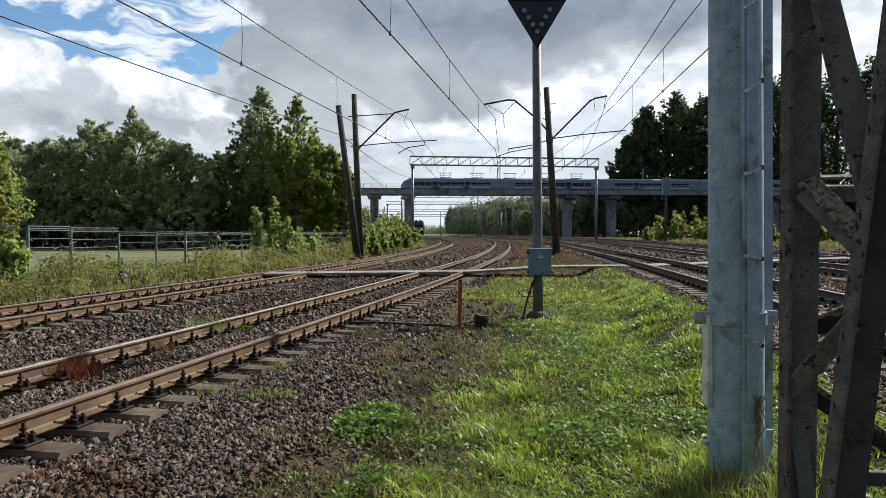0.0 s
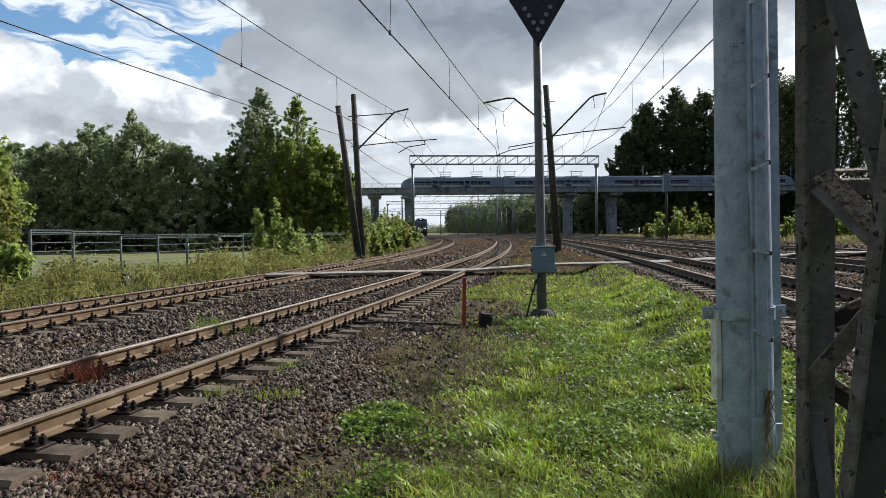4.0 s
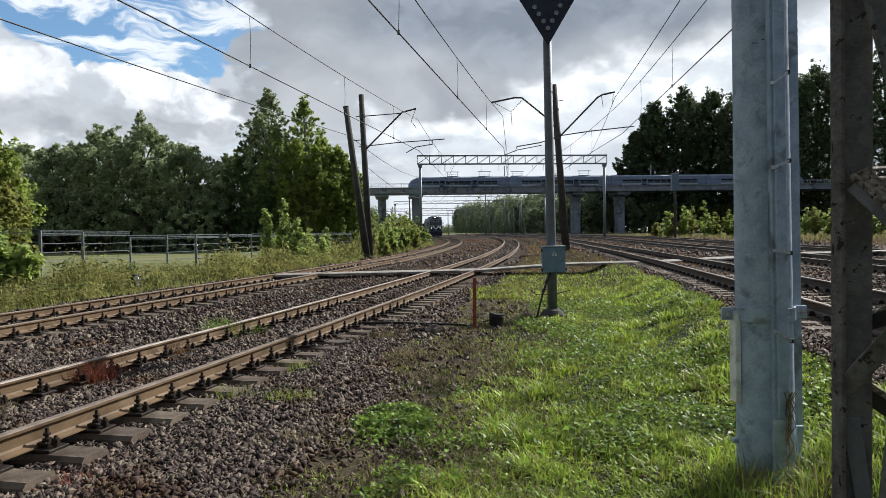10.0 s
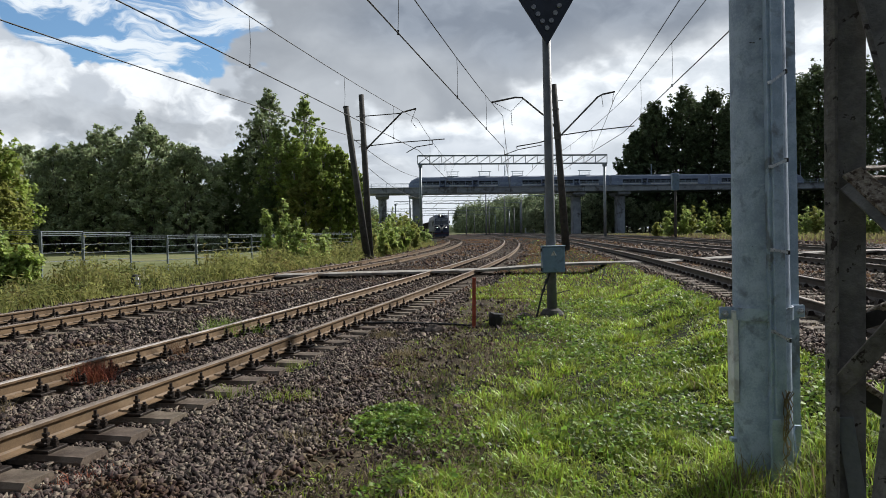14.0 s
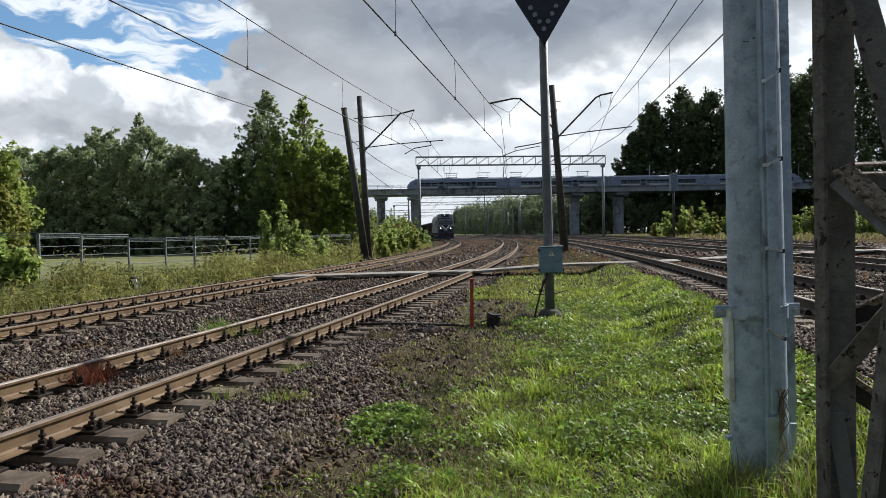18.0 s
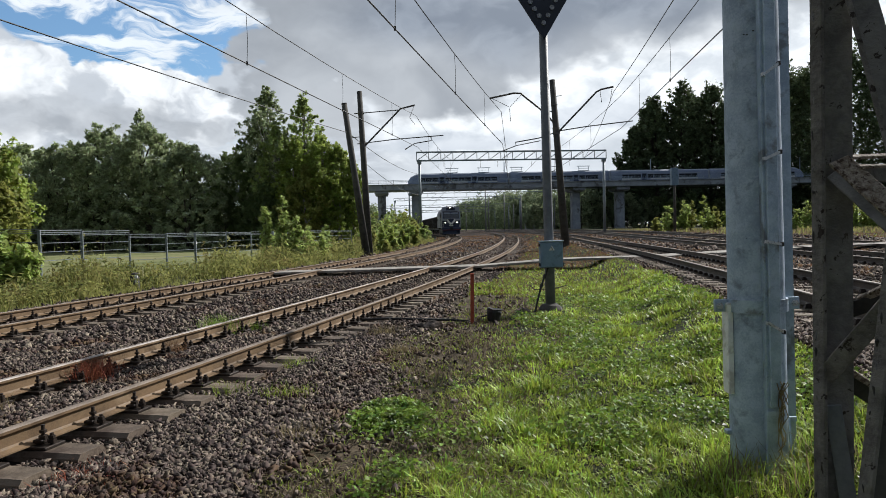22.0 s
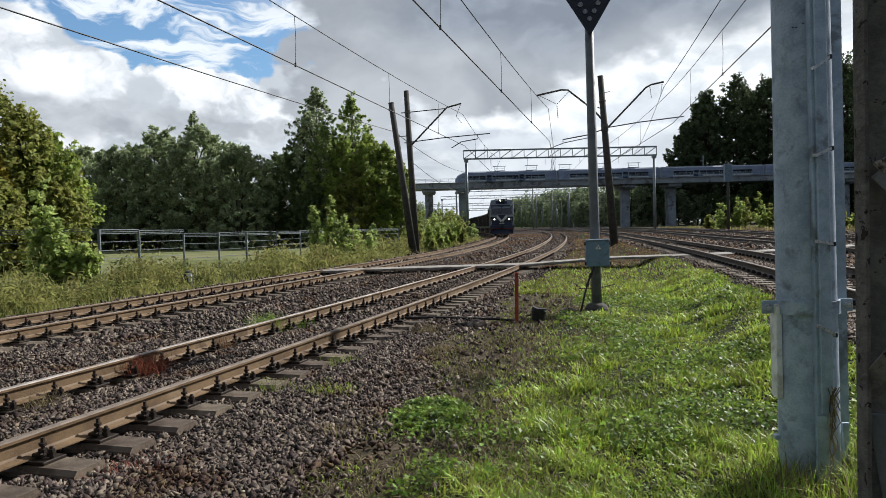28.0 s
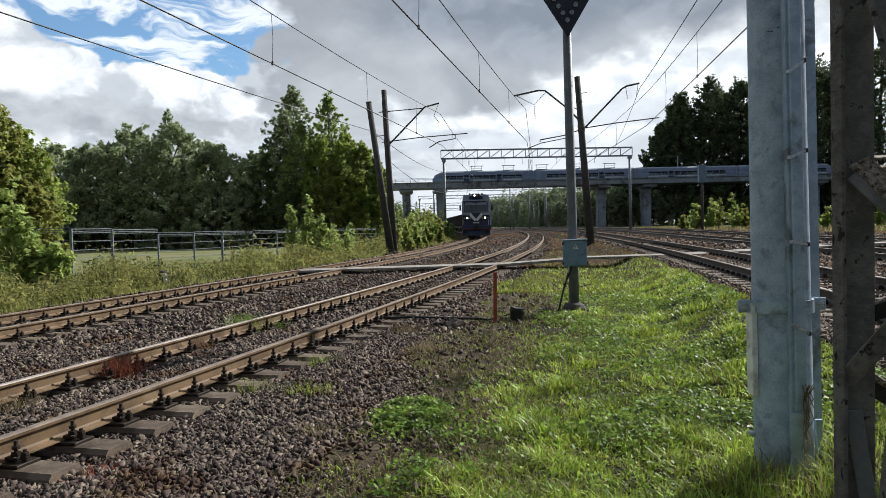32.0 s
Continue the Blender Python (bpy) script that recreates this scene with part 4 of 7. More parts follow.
def track_side_bits():
    post = thing("marker_post", pose(0.53, 12.0, 0, 0, 1.0, 0), "thin red painted marker post in the gravel", "post")
    part("post", Shape().beam((0, 0, -0.1), (0, 0, 0.84), 0.06, 0.06, up=(0, 1, 0)), M["red_post"], post)
    part("cap", Shape().box(0, 0, 0.85, 0.07, 0.07, 0.015), M["red_post"], post)
    pot = thing("track_lamp", pose(0.91, 12.15, 0, 0, 4, 0), "small black ground lamp housing in the grass", "lamp")
    part("hood", Shape().tube([(0, 0, 0.0), (0, 0, 0.03), (0.005, -0.01, 0.17), (0.01, -0.01, 0.20), (0.01, -0.01, 0.185)], [0.10, 0.115, 0.135, 0.130, 0.10], 16), M["black"], pot, smooth=False)
    part("rim", Shape().tube([(0.01, -0.01, 0.195), (0.01, -0.01, 0.215)], 0.138, 16), M["dark_iron"], pot)
    part("bracket", Shape().beam((-0.22, 0.0, 0.06), (-0.10, 0.0, 0.10), 0.05, 0.02), M["dark_iron"], pot)
    pipe = Shape().tube([(-1.45, 12.55, 0.02), (-1.0, 12.45, 0.045), (-0.3, 12.28, 0.035), (0.2, 12.14, 0.035), (0.5, 12.05, 0.01)], 0.022, 8)
    solid("ground_cable", pipe, M["dark_iron"], "dark cable pipe lying over the gravel", "cable", smooth=True)
    rng = random.Random(9)
    for x, y, s in ((-0.13, 11.45, 0.16), (-0.42, 11.6, 0.09), (0.15, 11.5, 0.08), (1.55, 13.2, 0.12)):
        b = Shape()
        pts = []
        for i in range(5):
            for j in range(8):
                a, e = j * math.tau / 8, -0.7 + i * 0.5
                r = s * (math.cos(min(max(e, -1.4), 1.4)) + rng.uniform(-0.12, 0.12))
                pts.append((x + r * math.cos(a) * 1.35, y + r * math.sin(a), 0.03 + s * 0.55 * math.sin(e) + rng.uniform(-0.02, 0.02)))
        b.put(pts, [(i * 8 + j, i * 8 + (j + 1) % 8, i * 8 + 8 + (j + 1) % 8, i * 8 + 8 + j) for i in range(4) for j in range(8)] + [tuple(range(32, 40))])
        solid("boulder", b, M["stone"], "rough dark stone lying at the edge of the grass", "stone", "loose stones")
    for x, y, h, mt in ((-10.3, 23.2, 0.55, "white"), (-11.2, 21.5, 0.42, "old_concrete")):
        k = thing("kilometre_stone", pose(x, y, -0.15), "small weathered concrete marker stone among the weeds", "marker stone", "marker stones")
        part("block", Shape().tube([(0, 0, 0), (0, 0, h * 0.8), (0, 0, h * 0.95), (0, 0, h)], [0.15, 0.14, 0.10, 0.03], 12), M["old_concrete"], k)
        part("face", Shape().box(0.09, -0.10, h * 0.6, 0.10, 0.06, h * 0.5, bevel=0.01), M[mt], k)
    return post


concrete_mast()
lattice_mast()
signal_post()
track_side_bits()

# ---- overhead line ----


def string(shape, a, b, mat=0, r=0.018):
    """A string of ribbed insulators from a to b."""
    a, b = Vector(a), Vector(b)
    n = max(3, int((b - a).length / 0.14))
    for i in range(n):
        p = a.lerp(b, (i + 0.5) / n)
        d = (b - a).normalized() * 0.022
        shape.tube([p - d, p, p + d], [0.015, r * 2.2, 0.015], 8, mat)
    return shape.tube([a, b], 0.013, 6, mat)


def line_mast_a():
    m = thing("catenary_mast", pose(-5.02, 48, 0, 0, -2.1, 0), "dark weathered concrete line mast with a bracket arm", "mast")
    part("shaft", Shape().tube([(0, 0, -0.5), (0, 0, 11.2)], [0.25, 0.175], 16), M["old_concrete"], m, smooth=True)
    arm = Shape().tube([(0.15, 0, 7.45), (2.75, 0, 9.85), (3.75, 0, 10.05)], 0.058, 8)
    part("bracket", arm, M["arm_steel"], m)
    part("tie", Shape().tube([(-0.45, 0, 9.70), (2.6, 0, 9.78)], 0.035, 6), M["arm_steel"], m)
    part("register_arm", Shape().tube([(-0.35, 0, 7.62), (2.2, 0, 7.78), (5.6, 0, 7.86)], 0.036, 6), M["arm_steel"], m)
    part("steady_arm", Shape().tube([(4.75, 0, 7.82), (4.75, 0, 7.55), (3.6, 0, 7.42), (2.9, 0, 7.05)], 0.035, 6), M["arm_steel"], m)
    part("insulator", string(Shape(), (3.7, 0, 10.0), (3.35, 0, 9.2)), M["insulator"], m)
    part("insulator", string(Shape(), (3.35, 0, 9.2), (3.7, 0, 8.7)), M["insulator"], m)
    part("insulator", string(Shape(), (1.1, 0, 9.74), (1.6, 0, 9.76)), M["insulator"], m)
    part("band", Shape().tube([(0, 0, 7.3), (0, 0, 7.75)], 0.215, 12), M["arm_steel"], m)
    part("band", Shape().tube([(0, 0, 9.6), (0, 0, 9.85)], 0.20, 12), M["arm_steel"], m)
    part("lower_bar", Shape().tube([(-1.0, 0, 8.05), (0.0, 0, 8.1)], 0.03, 6), M["arm_steel"], m)
    p = thing("mast_prop", pose(-5.0, 46, 0, 0, -7.0, 0), "dark concrete prop pole leaning beside the line mast", "pole")
    part("shaft", Shape().tube([(0, 0, -0.6), (0, 0, 10.05)], [0.255, 0.18], 16), M["old_concrete"], p, smooth=True)
    part("cap", Shape().tube([(0, 0, 10.05), (0, 0, 10.12)], 0.19, 12), M["old_concrete"], p)
    return m


def line_mast_b():
    m = thing("catenary_mast", pose(8.25, 46, 0.2, 0, -3.7, 0), "dark concrete line mast leaning between the tracks", "mast")
    part("shaft", Shape().tube([(0, 0, -0.4), (0, 0, 11.1)], [0.27, 0.185], 16), M["old_concrete"], m, smooth=True)
    left = Shape().tube([(-0.1, 0, 8.25), (-0.62, 0, 8.95), (-2.15, 0, 10.4), (-2.6, 0, 10.45), (-4.2, 0, 10.25)], 0.060, 8)
    part("bracket", left, M["arm_steel"], m)
    right = Shape().tube([(0.25, 0, 7.75), (2.85, 0, 10.05), (3.2, 0, 10.2), (4.0, 0, 10.3)], 0.058, 8)
    part("bracket", right, M["arm_steel"], m)
    part("register_arm", Shape().tube([(0.2, 0, 7.72), (2.2, 0, 7.86), (5.1, 0, 7.95)], 0.038, 6), M["arm_steel"], m)
    part("register_arm", Shape().tube([(-0.2, 0, 7.60), (-1.2, 0, 7.36), (-2.75, 0, 7.22), (-2.75, 0, 7.08)], 0.038, 6), M["arm_steel"], m)
    part("steady_arm", Shape().tube([(-1.1, 0, 7.18), (-2.7, 0, 7.0), (-3.65, 0, 6.72)], 0.03, 6), M["arm_steel"], m)
    part("insulator", string(Shape(), (-4.0, 0, 10.2), (-2.95, 0, 9.55)), M["insulator"], m)
    part("insulator", string(Shape(), (-2.1, 0, 10.3), (-2.95, 0, 9.55)), M["insulator"], m)
    part("insulator", string(Shape(), (-2.95, 0, 9.5), (-2.95, 0, 8.6)), M["insulator"], m)
    part("insulator", string(Shape(), (3.1, 0, 10.1), (3.15, 0, 9.35)), M["insulator"], m)
    part("insulator", string(Shape(), (3.9, 0, 10.2), (3.75, 0, 9.5)), M["insulator"], m)
    part("band", Shape().tube([(0, 0, 7.5), (0, 0, 7.95)], 0.235, 12), M["arm_steel"], m)
    part("band", Shape().tube([(0, 0, 9.4), (0, 0, 9.5)], 0.22, 12), M["arm_steel"], m)
    part("peg", Shape().tube([(0.1, 0, 10.0), (0.55, 0, 10.02)], 0.025, 6).tube([(0, 0, 8.9), (-0.35, 0, 9.1)], 0.03, 6), M["arm_steel"], m)
    return m


def portal(x0, y0, x1, y1, z_low, depth, r, label, bays, leg=0.32):
    """A gantry: a lattice beam on two posts."""
    g = thing("line_gantry", pose(x0, y0, 0), label, "gantry", "line gantries")
    d = Vector((x1 - x0, y1 - y0, 0))
    u = d.normalized()
    for k in (0.35, d.length - 0.35):
        part("post", Shape().tube([u * k, u * k + Vector((0, 0, z_low))], [leg * 0.62, leg * 0.5], 12), M["gantry"], g, smooth=True)
        part("post_head", Shape().box(*(u * k + Vector((0, 0, z_low - 0.25))), leg * 1.6, leg * 1.6, 0.3), M["gantry"], g)
    for z in (z_low, z_low + depth):
        part("chord", Shape().beam(Vector((0, 0, z)), d + Vector((0, 0, z)), r * 2.2, r * 2.2), M["gantry"], g)
    for i in range(bays):
        a, b = d * (i / bays), d * ((i + 1) / bays)
        lo, hi = Vector((0, 0, z_low)), Vector((0, 0, z_low + depth))
        part("lattice_bar", Shape().beam(a + lo, b + hi, r, r), M["gantry"], g)
        part("lattice_bar", Shape().beam(b + lo, b + hi, r, r), M["gantry"], g)
    part("lattice_bar", Shape().beam(Vector((0, 0, z_low)), Vector((0, 0, z_low + depth)), r, r), M["gantry"], g)
    for k in (0.14, 0.33, 0.42, 0.60, 0.66, 0.80):
        p = d * k
        part("insulator", string(Shape(), p + Vector((0, 0, z_low)), p + Vector((0, 0, z_low - 0.9)), r=0.025), M["insulator"], g)
    return g


line_mast_a()
line_mast_b()
portal(-3.0, 89.0, 21.9, 91.5, 10.35, 1.08, 0.085, "pale galvanised lattice gantry spanning the tracks", 16)
portal(-8.0, 168.0, 26.0, 172.0, 10.2, 0.8, 0.06, "distant lattice gantry beyond the bridge", 12, 0.4)
portal(-14.0, 205.0, 24.0, 208.0, 10.0, 0.8, 0.07, "distant lattice gantry beyond the bridge", 12, 0.4)
portal(-22.0, 262.0, 26.0, 264.0, 9.6, 0.9, 0.08, "distant lattice gantry beyond the bridge", 12, 0.4)
portal(-34.0, 330.0, 26.0, 332.0, 9.4, 0.9, 0.09, "distant lattice gantry beyond the bridge", 12, 0.4)


def sag(a, b, drop, n=14):
    a, b = Vector(a), Vector(b)
    return [a.lerp(b, i / n) - Vector((0, 0, drop * 4 * (i / n) * (1 - i / n))) for i in range(n + 1)]


def overhead(contact, bearer, dropped):
    """Contact wire, bearer and droppers; the places where they are held, and where droppers hang."""
    w = thing("overhead_wire", pose(0, 0, 0), "taut overhead contact wire with bearer and droppers", "overhead wire", "overhead wires")
    for a, b in zip(contact, contact[1:]):
        part("contact_wire", Shape().tube([a, b], 0.021, 5), M["wire"], w)
    curves = []
    for a, b in zip(bearer, bearer[1:]):
        c = sag(a, b, 0.012 * (Vector(b) - Vector(a)).length)
        curves += c
        part("bearer", Shape().tube(c, 0.017, 5), M["wire"], w)
    for y in dropped:
        ends = []
        for line in (contact, curves):
            for p, q in zip(line, line[1:]):
                p, q = Vector(p), Vector(q)
                if p.y <= y <= q.y and q.y > p.y:
                    ends.append(p.lerp(q, (y - p.y) / (q.y - p.y)))
                    break
        if len(ends) == 2:
            part("dropper", Shape().tube([ends[0], ends[0].lerp(ends[1], 0.5) + Vector((0.03, 0, 0)), ends[1]], 0.009, 4), M["wire"], w)
            part("dropper_clamp", Shape().tube([ends[0] - Vector((0, 0, 0.05)), ends[0] + Vector((0, 0, 0.07))], 0.035, 6), M["wire"], w)
    return w


def over(k, y, z, shift=0.0):
    return tuple(on_line(k, y, shift, z))


overhead([(-13.1, -16.0, 6.82), (-1.5, 48.0, 7.28), over(1, 90, 7.4), over(1, 170, 7.4)], [(-13.1, -16.0, 9.55), (-1.55, 47.6, 9.38), over(1, 90, 10.3), over(1, 170, 9.4)], (-2, 8, 22.5, 32, 41, 56, 65, 74, 83))
overhead([(-7.8, -16.0, 6.84), (4.18, 46.0, 7.15), over(0, 90, 7.3), over(0, 170, 7.3)], [(-7.8, -16.0, 9.4), (4.1, 45.6, 9.2), over(0, 90, 10.3), over(0, 170, 9.4)], (-2, 8, 18.7, 28, 37, 56, 66, 76))
overhead([(3.7, -16.0, 6.79), (12.05, 46.0, 8.0), over(2, 90, 7.6), over(2, 170, 7.5)], [(3.7, -16.0, 9.9), (12.0, 45.6, 10.1), over(2, 90, 10.4), over(2, 170, 9.4)], (-2, 9, 20, 29.4, 38, 56, 66, 76))
solid("bearer_wire", Shape().tube(sag((1.94, -16.0, 8.6), (11.58, 46.0, 10.39), 0.5) + sag((11.58, 46.0, 10.39), (19.0, 91.0, 10.6), 0.4)[1:], 0.018, 5), M["wire"], "bearer wire hung from the leaning line mast", "wire", "feeder wires")
solid("feeder_wire", Shape().tube(sag((-22.3, -16, 8.75), (-6.02, 46, 8.1), 0.35) + sag((-6.02, 46, 8.1), (-3, 90, 8.8), 0.5)[1:], 0.024, 5), M["wire"], "single feeder wire slung beside the line masts", "wire", "feeder wires")
solid("feeder_wire", Shape().tube(sag((-5.3, 48, 6.4), (-2.8, 89, 6.0), 0.5), 0.02, 5), M["wire"], "single feeder wire slung beside the line masts", "wire", "feeder wires")


def small_pole(x, y, h, label, z=0.3, r=0.14, mat="old_concrete"):
    p = thing("line_pole", pose(x, y, z), label, "pole", "line poles")
    part("shaft", Shape().tube([(0, 0, -0.4), (0, 0, h)], [r, r * 0.7], 10), M[mat], p, smooth=True)
    return p


p = small_pole(25.3, 75, 7.4, "thin dark line pole with a small cabinet on top", 0.35, 0.16)
part("cabinet", Shape().box(0, 0, 6.3, 0.75, 0.5, 1.9, bevel=0.05), M["box_blue"], p)
for x, y, h in ((20.5, 178, 9.5), (14.0, 205, 10), (31, 190, 9), (8.5, 240, 10), (2.5, 262, 9.5), (14, 300, 10), (24, 230, 9), (11, 172, 10.5), (16, 176, 10.0)):
    small_pole(x, y, h, "distant pale line pole beyond the bridge", 0.2, 0.20, "far_pole")

# ---- bridge with the passenger train ----
BX, BY, BTURN = 18.2, 190.0, 3.6  # a point of the bridge's axis and its turn in degrees


DECK = 11.9  # underside of the deck


def bridge():
    b = thing("railway_bridge", pose(BX, BY, 0, 0, 0, BTURN), "grey concrete railway bridge on tall piers", "bridge")
    z = DECK
    for x in range(-100, 140, 20):
        part("deck_span", Shape().box(x + 10, 0, z + 0.3, 19.96, 9.0, 0.55, bevel=0.05), M["bridge"], b)
        part("edge_girder", Shape().box(x + 10, -4.7, z + 0.72, 19.92, 0.5, 1.45, bevel=0.06).box(x + 10, -4.85, z + 1.5, 19.92, 0.9, 0.16, bevel=0.03), M["bridge"], b)
        part("edge_girder", Shape().box(x + 10, 4.7, z + 0.72, 19.92, 0.5, 1.45, bevel=0.06), M["bridge"], b)
    rail = Shape()
    for x in range(-99, 140, 2):
        rail.beam((x, -5.1, z + 1.5), (x, -5.1, z + 2.6), 0.08, 0.08, up=(0, 1, 0))
    tagged(part("railing_posts", rail, M["zinc"], b), kind="stuff")
    for h in (1.95, 2.3, 2.6):
        part("handrail", Shape().beam((-100, -5.1, z + h), (140, -5.1, z + h), 0.08, 0.07), M["zinc"], b)
    for x in (-34.3, -25.1, 18.8, 31.2, 66, 78, -80):
        pier = part("pier", Shape().box(x, 0, z / 2 - 0.5, 2.2, 2.6, z + 0.6, bevel=0.25), M["bridge"], b)
        part("pier_head", Shape().box(x, 0, z - 0.45, 3.6, 8.6, 0.9, bevel=0.2), M["bridge"], pier)
        part("pier_cornice", Shape().box(x, 0, z - 1.05, 3.3, 5.0, 0.35, bevel=0.1), M["bridge"], pier)
    for x in (-48, 0, 42, 86):
        part("line_post", Shape().tube([(x, 4.8, z + 1), (x, 4.8, z + 8.0)], 0.14, 8), M["zinc"], b)
    return b


def train_car(x, length, lead):
    """A coach of the train that stands on the bridge; lead: -1 or 1 for a nose at that end."""
    z = DECK + 0.62
    c = thing("train_car", Matrix(pose(BX, BY, z, 0, 0, BTURN)) @ pose(x, -1.9, 0), "silver-blue electric passenger train car on the bridge", "train car", "cars of the standing train")
    half = length / 2 - 0.25
    prof = [(-1.45, 0.55), (-1.5, 1.2), (-1.5, 2.9), (-1.36, 3.5), (-0.8, 3.85), (0.8, 3.85), (1.36, 3.5), (1.5, 2.9), (1.5, 1.2), (1.45, 0.55)]
    stations = [(-half, 1.0, 1.0), (half, 1.0, 1.0)]
    if lead == -1:
        stations = [(-half, 0.55, 0.42), (-half + 0.7, 0.85, 0.72), (-half + 2.4, 1.0, 0.97), (-half + 3.4, 1, 1), (half, 1, 1)]
    if lead == 1:
        stations = [(-half, 1, 1), (half - 3.4, 1, 1), (half - 2.4, 1.0, 0.97), (half - 0.7, 0.85, 0.72), (half, 0.55, 0.42)]
    s = Shape()
    pts = [(sx2, y * ky, 0.55 + (zz - 0.55) * kz) for sx2, ky, kz in stations for y, zz in prof]
    n = len(prof)
    faces, mats = [], []
    for i in range(len(stations) - 1):
        for k in range(n):
            faces.append((i * n + k, (i + 1) * n + k, (i + 1) * n + (k + 1) % n, i * n + (k + 1) % n))
            mats.append(1 if k in (3, 4, 5) else 0)
    s.put(pts, faces + [tuple(range(n)), tuple(range((len(stations) - 1) * n, len(stations) * n))[::-1]])
    s.m = mats + [0, 0]
    body = part("body", s, [M["train_grey"], M["train_roof"]], c)
    for k in range(3):
        part("sole_band", Shape().box((k - 1) * length * 0.29, -1.52, 1.38, length * 0.19, 0.03, 0.34), M["white"], body)
    part("roof_band", Shape().box(0, -1.515, 2.80, length - 4.5, 0.03, 0.16), M["train_roof"], body)
    nwin = int((length - 6) / 1.75)
    for i in range(nwin):
        wx = -(nwin - 1) / 2 * 1.75 + i * 1.75
        if i % 5 == 3:
            part("door", Shape().box(wx, -1.52, 1.75, 1.35, 0.04, 2.1, bevel=0.02), M["train_blue"], body)
            part("door_window", Shape().box(wx, -1.535, 2.2, 0.9, 0.03, 0.8), M["train_glass"], body)
        else:
            part("window", Shape().box(wx, -1.53, 2.12, 1.62, 0.035, 0.95, bevel=0.02), M["train_glass"], body)
    if lead:
        e = half * lead
        part("windscreen", Shape().beam((e - 1.9 * lead, 0, 3.0), (e - 0.5 * lead, 0, 1.9), 2.1, 0.06), M["glass"], body)
    for k in (-1, 1):
        if k != lead:
            part("gangway", Shape().box(k * (half + 0.12), 0, 2.1, 0.42, 2.6, 3.0, bevel=0.05), M["train_roof"], c)
        bog = Shape().box(k * (half - 3.2), 0, 0.45, 3.2, 2.4, 0.45, bevel=0.05)
        for wy in (-1.2, 1.2):
            bog.tube([(k * (half - 3.2) + wy, -1.0, 0.46), (k * (half - 3.2) + wy, 1.0, 0.46)], 0.44, 12)
        part("bogie", bog, M["dark_iron"], c)
    return c


def pantograph(x):
    z = DECK + 0.62 + 3.85
    p = thing("pantograph", Matrix(pose(BX, BY, z, 0, 0, BTURN)) @ pose(x, -1.9, 0), "lowered pantograph frame on the train roof", "pantograph", "pantographs")
    part("frame", Shape().box(0, 0, 0.14, 3.0, 1.2, 0.08).beam((-1.35, 0, 0.1), (-1.35, 0, 1.35), 0.09, 0.09, up=(0, 1, 0)).beam((1.35, 0, 0.1), (1.35, 0, 1.35), 0.09, 0.09, up=(0, 1, 0)).beam((-1.35, 0, 0.7), (1.35, 0, 0.7), 0.06, 0.06), M["zinc"], p)
    part("collector_head", Shape().box(0, 0, 1.35, 3.5, 1.0, 0.09), M["zinc"], p)
    return p


bridge()
TRAIN_X = -27.6
for i, n in enumerate((-1, 0, 0, 1)):
    train_car(TRAIN_X + 13.9 + i * 27.6, 27.4, n)
for x in (-15.2, -6.6, 2.4, 12.0, 20.8):
    pantograph(x)

# ---- fence along the meadow ----
FENCE = [(-38.0, 17.0, 2.05), (-30.5, 19.5, 2.05), (-23.0, 22.6, 2.05), (-15.6, 26.9, 2.0), (-15.2, 29.3, 1.95), (-14.5, 32.2, 1.72), (-13.5, 34.0, 1.75), (-12.8, 36.0, 1.78), (-12.9, 41.5, 1.75), (-12.8, 46.5, 1.75), (-12.3, 50.5, 1.75), (-11.6, 56, 1.75), (-10.6, 63, 1.75), (-9.4, 72, 1.75)]


def meadow_fence():
    f = thing("fence", pose(0, 0, 0), "grey steel rail fence with thin posts along the meadow", "fence")
    for i, (x, y, h) in enumerate(FENCE):
        z = float(ground_z(x, y))
        part("post", Shape().beam((x, y, z - 0.2), (x, y, z + h), 0.11 if i in (3, 4, 7) else 0.08, 0.08, up=(0, 1, 0), bevel=0.01), M["fence_steel"], f)
    for (xa, ya, ha), (xb, yb, hb) in zip(FENCE, FENCE[1:]):
        za, zb = float(ground_z(xa, ya)), float(ground_z(xb, yb))
        h0 = ha if ya < 31 else 1.78
        for d, r in ((0.0, 0.03), (-0.09, 0.024), (-0.16, 0.024), (-0.50, 0.022), (-0.85, 0.022), (-1.2, 0.022)):
            part("rail", Shape().beam((xa, ya, za + h0 + d), (xb, yb, zb + (hb if ya >= 31 else h0) + d), r, r), M["fence_steel"], f)
    return f


meadow_fence()


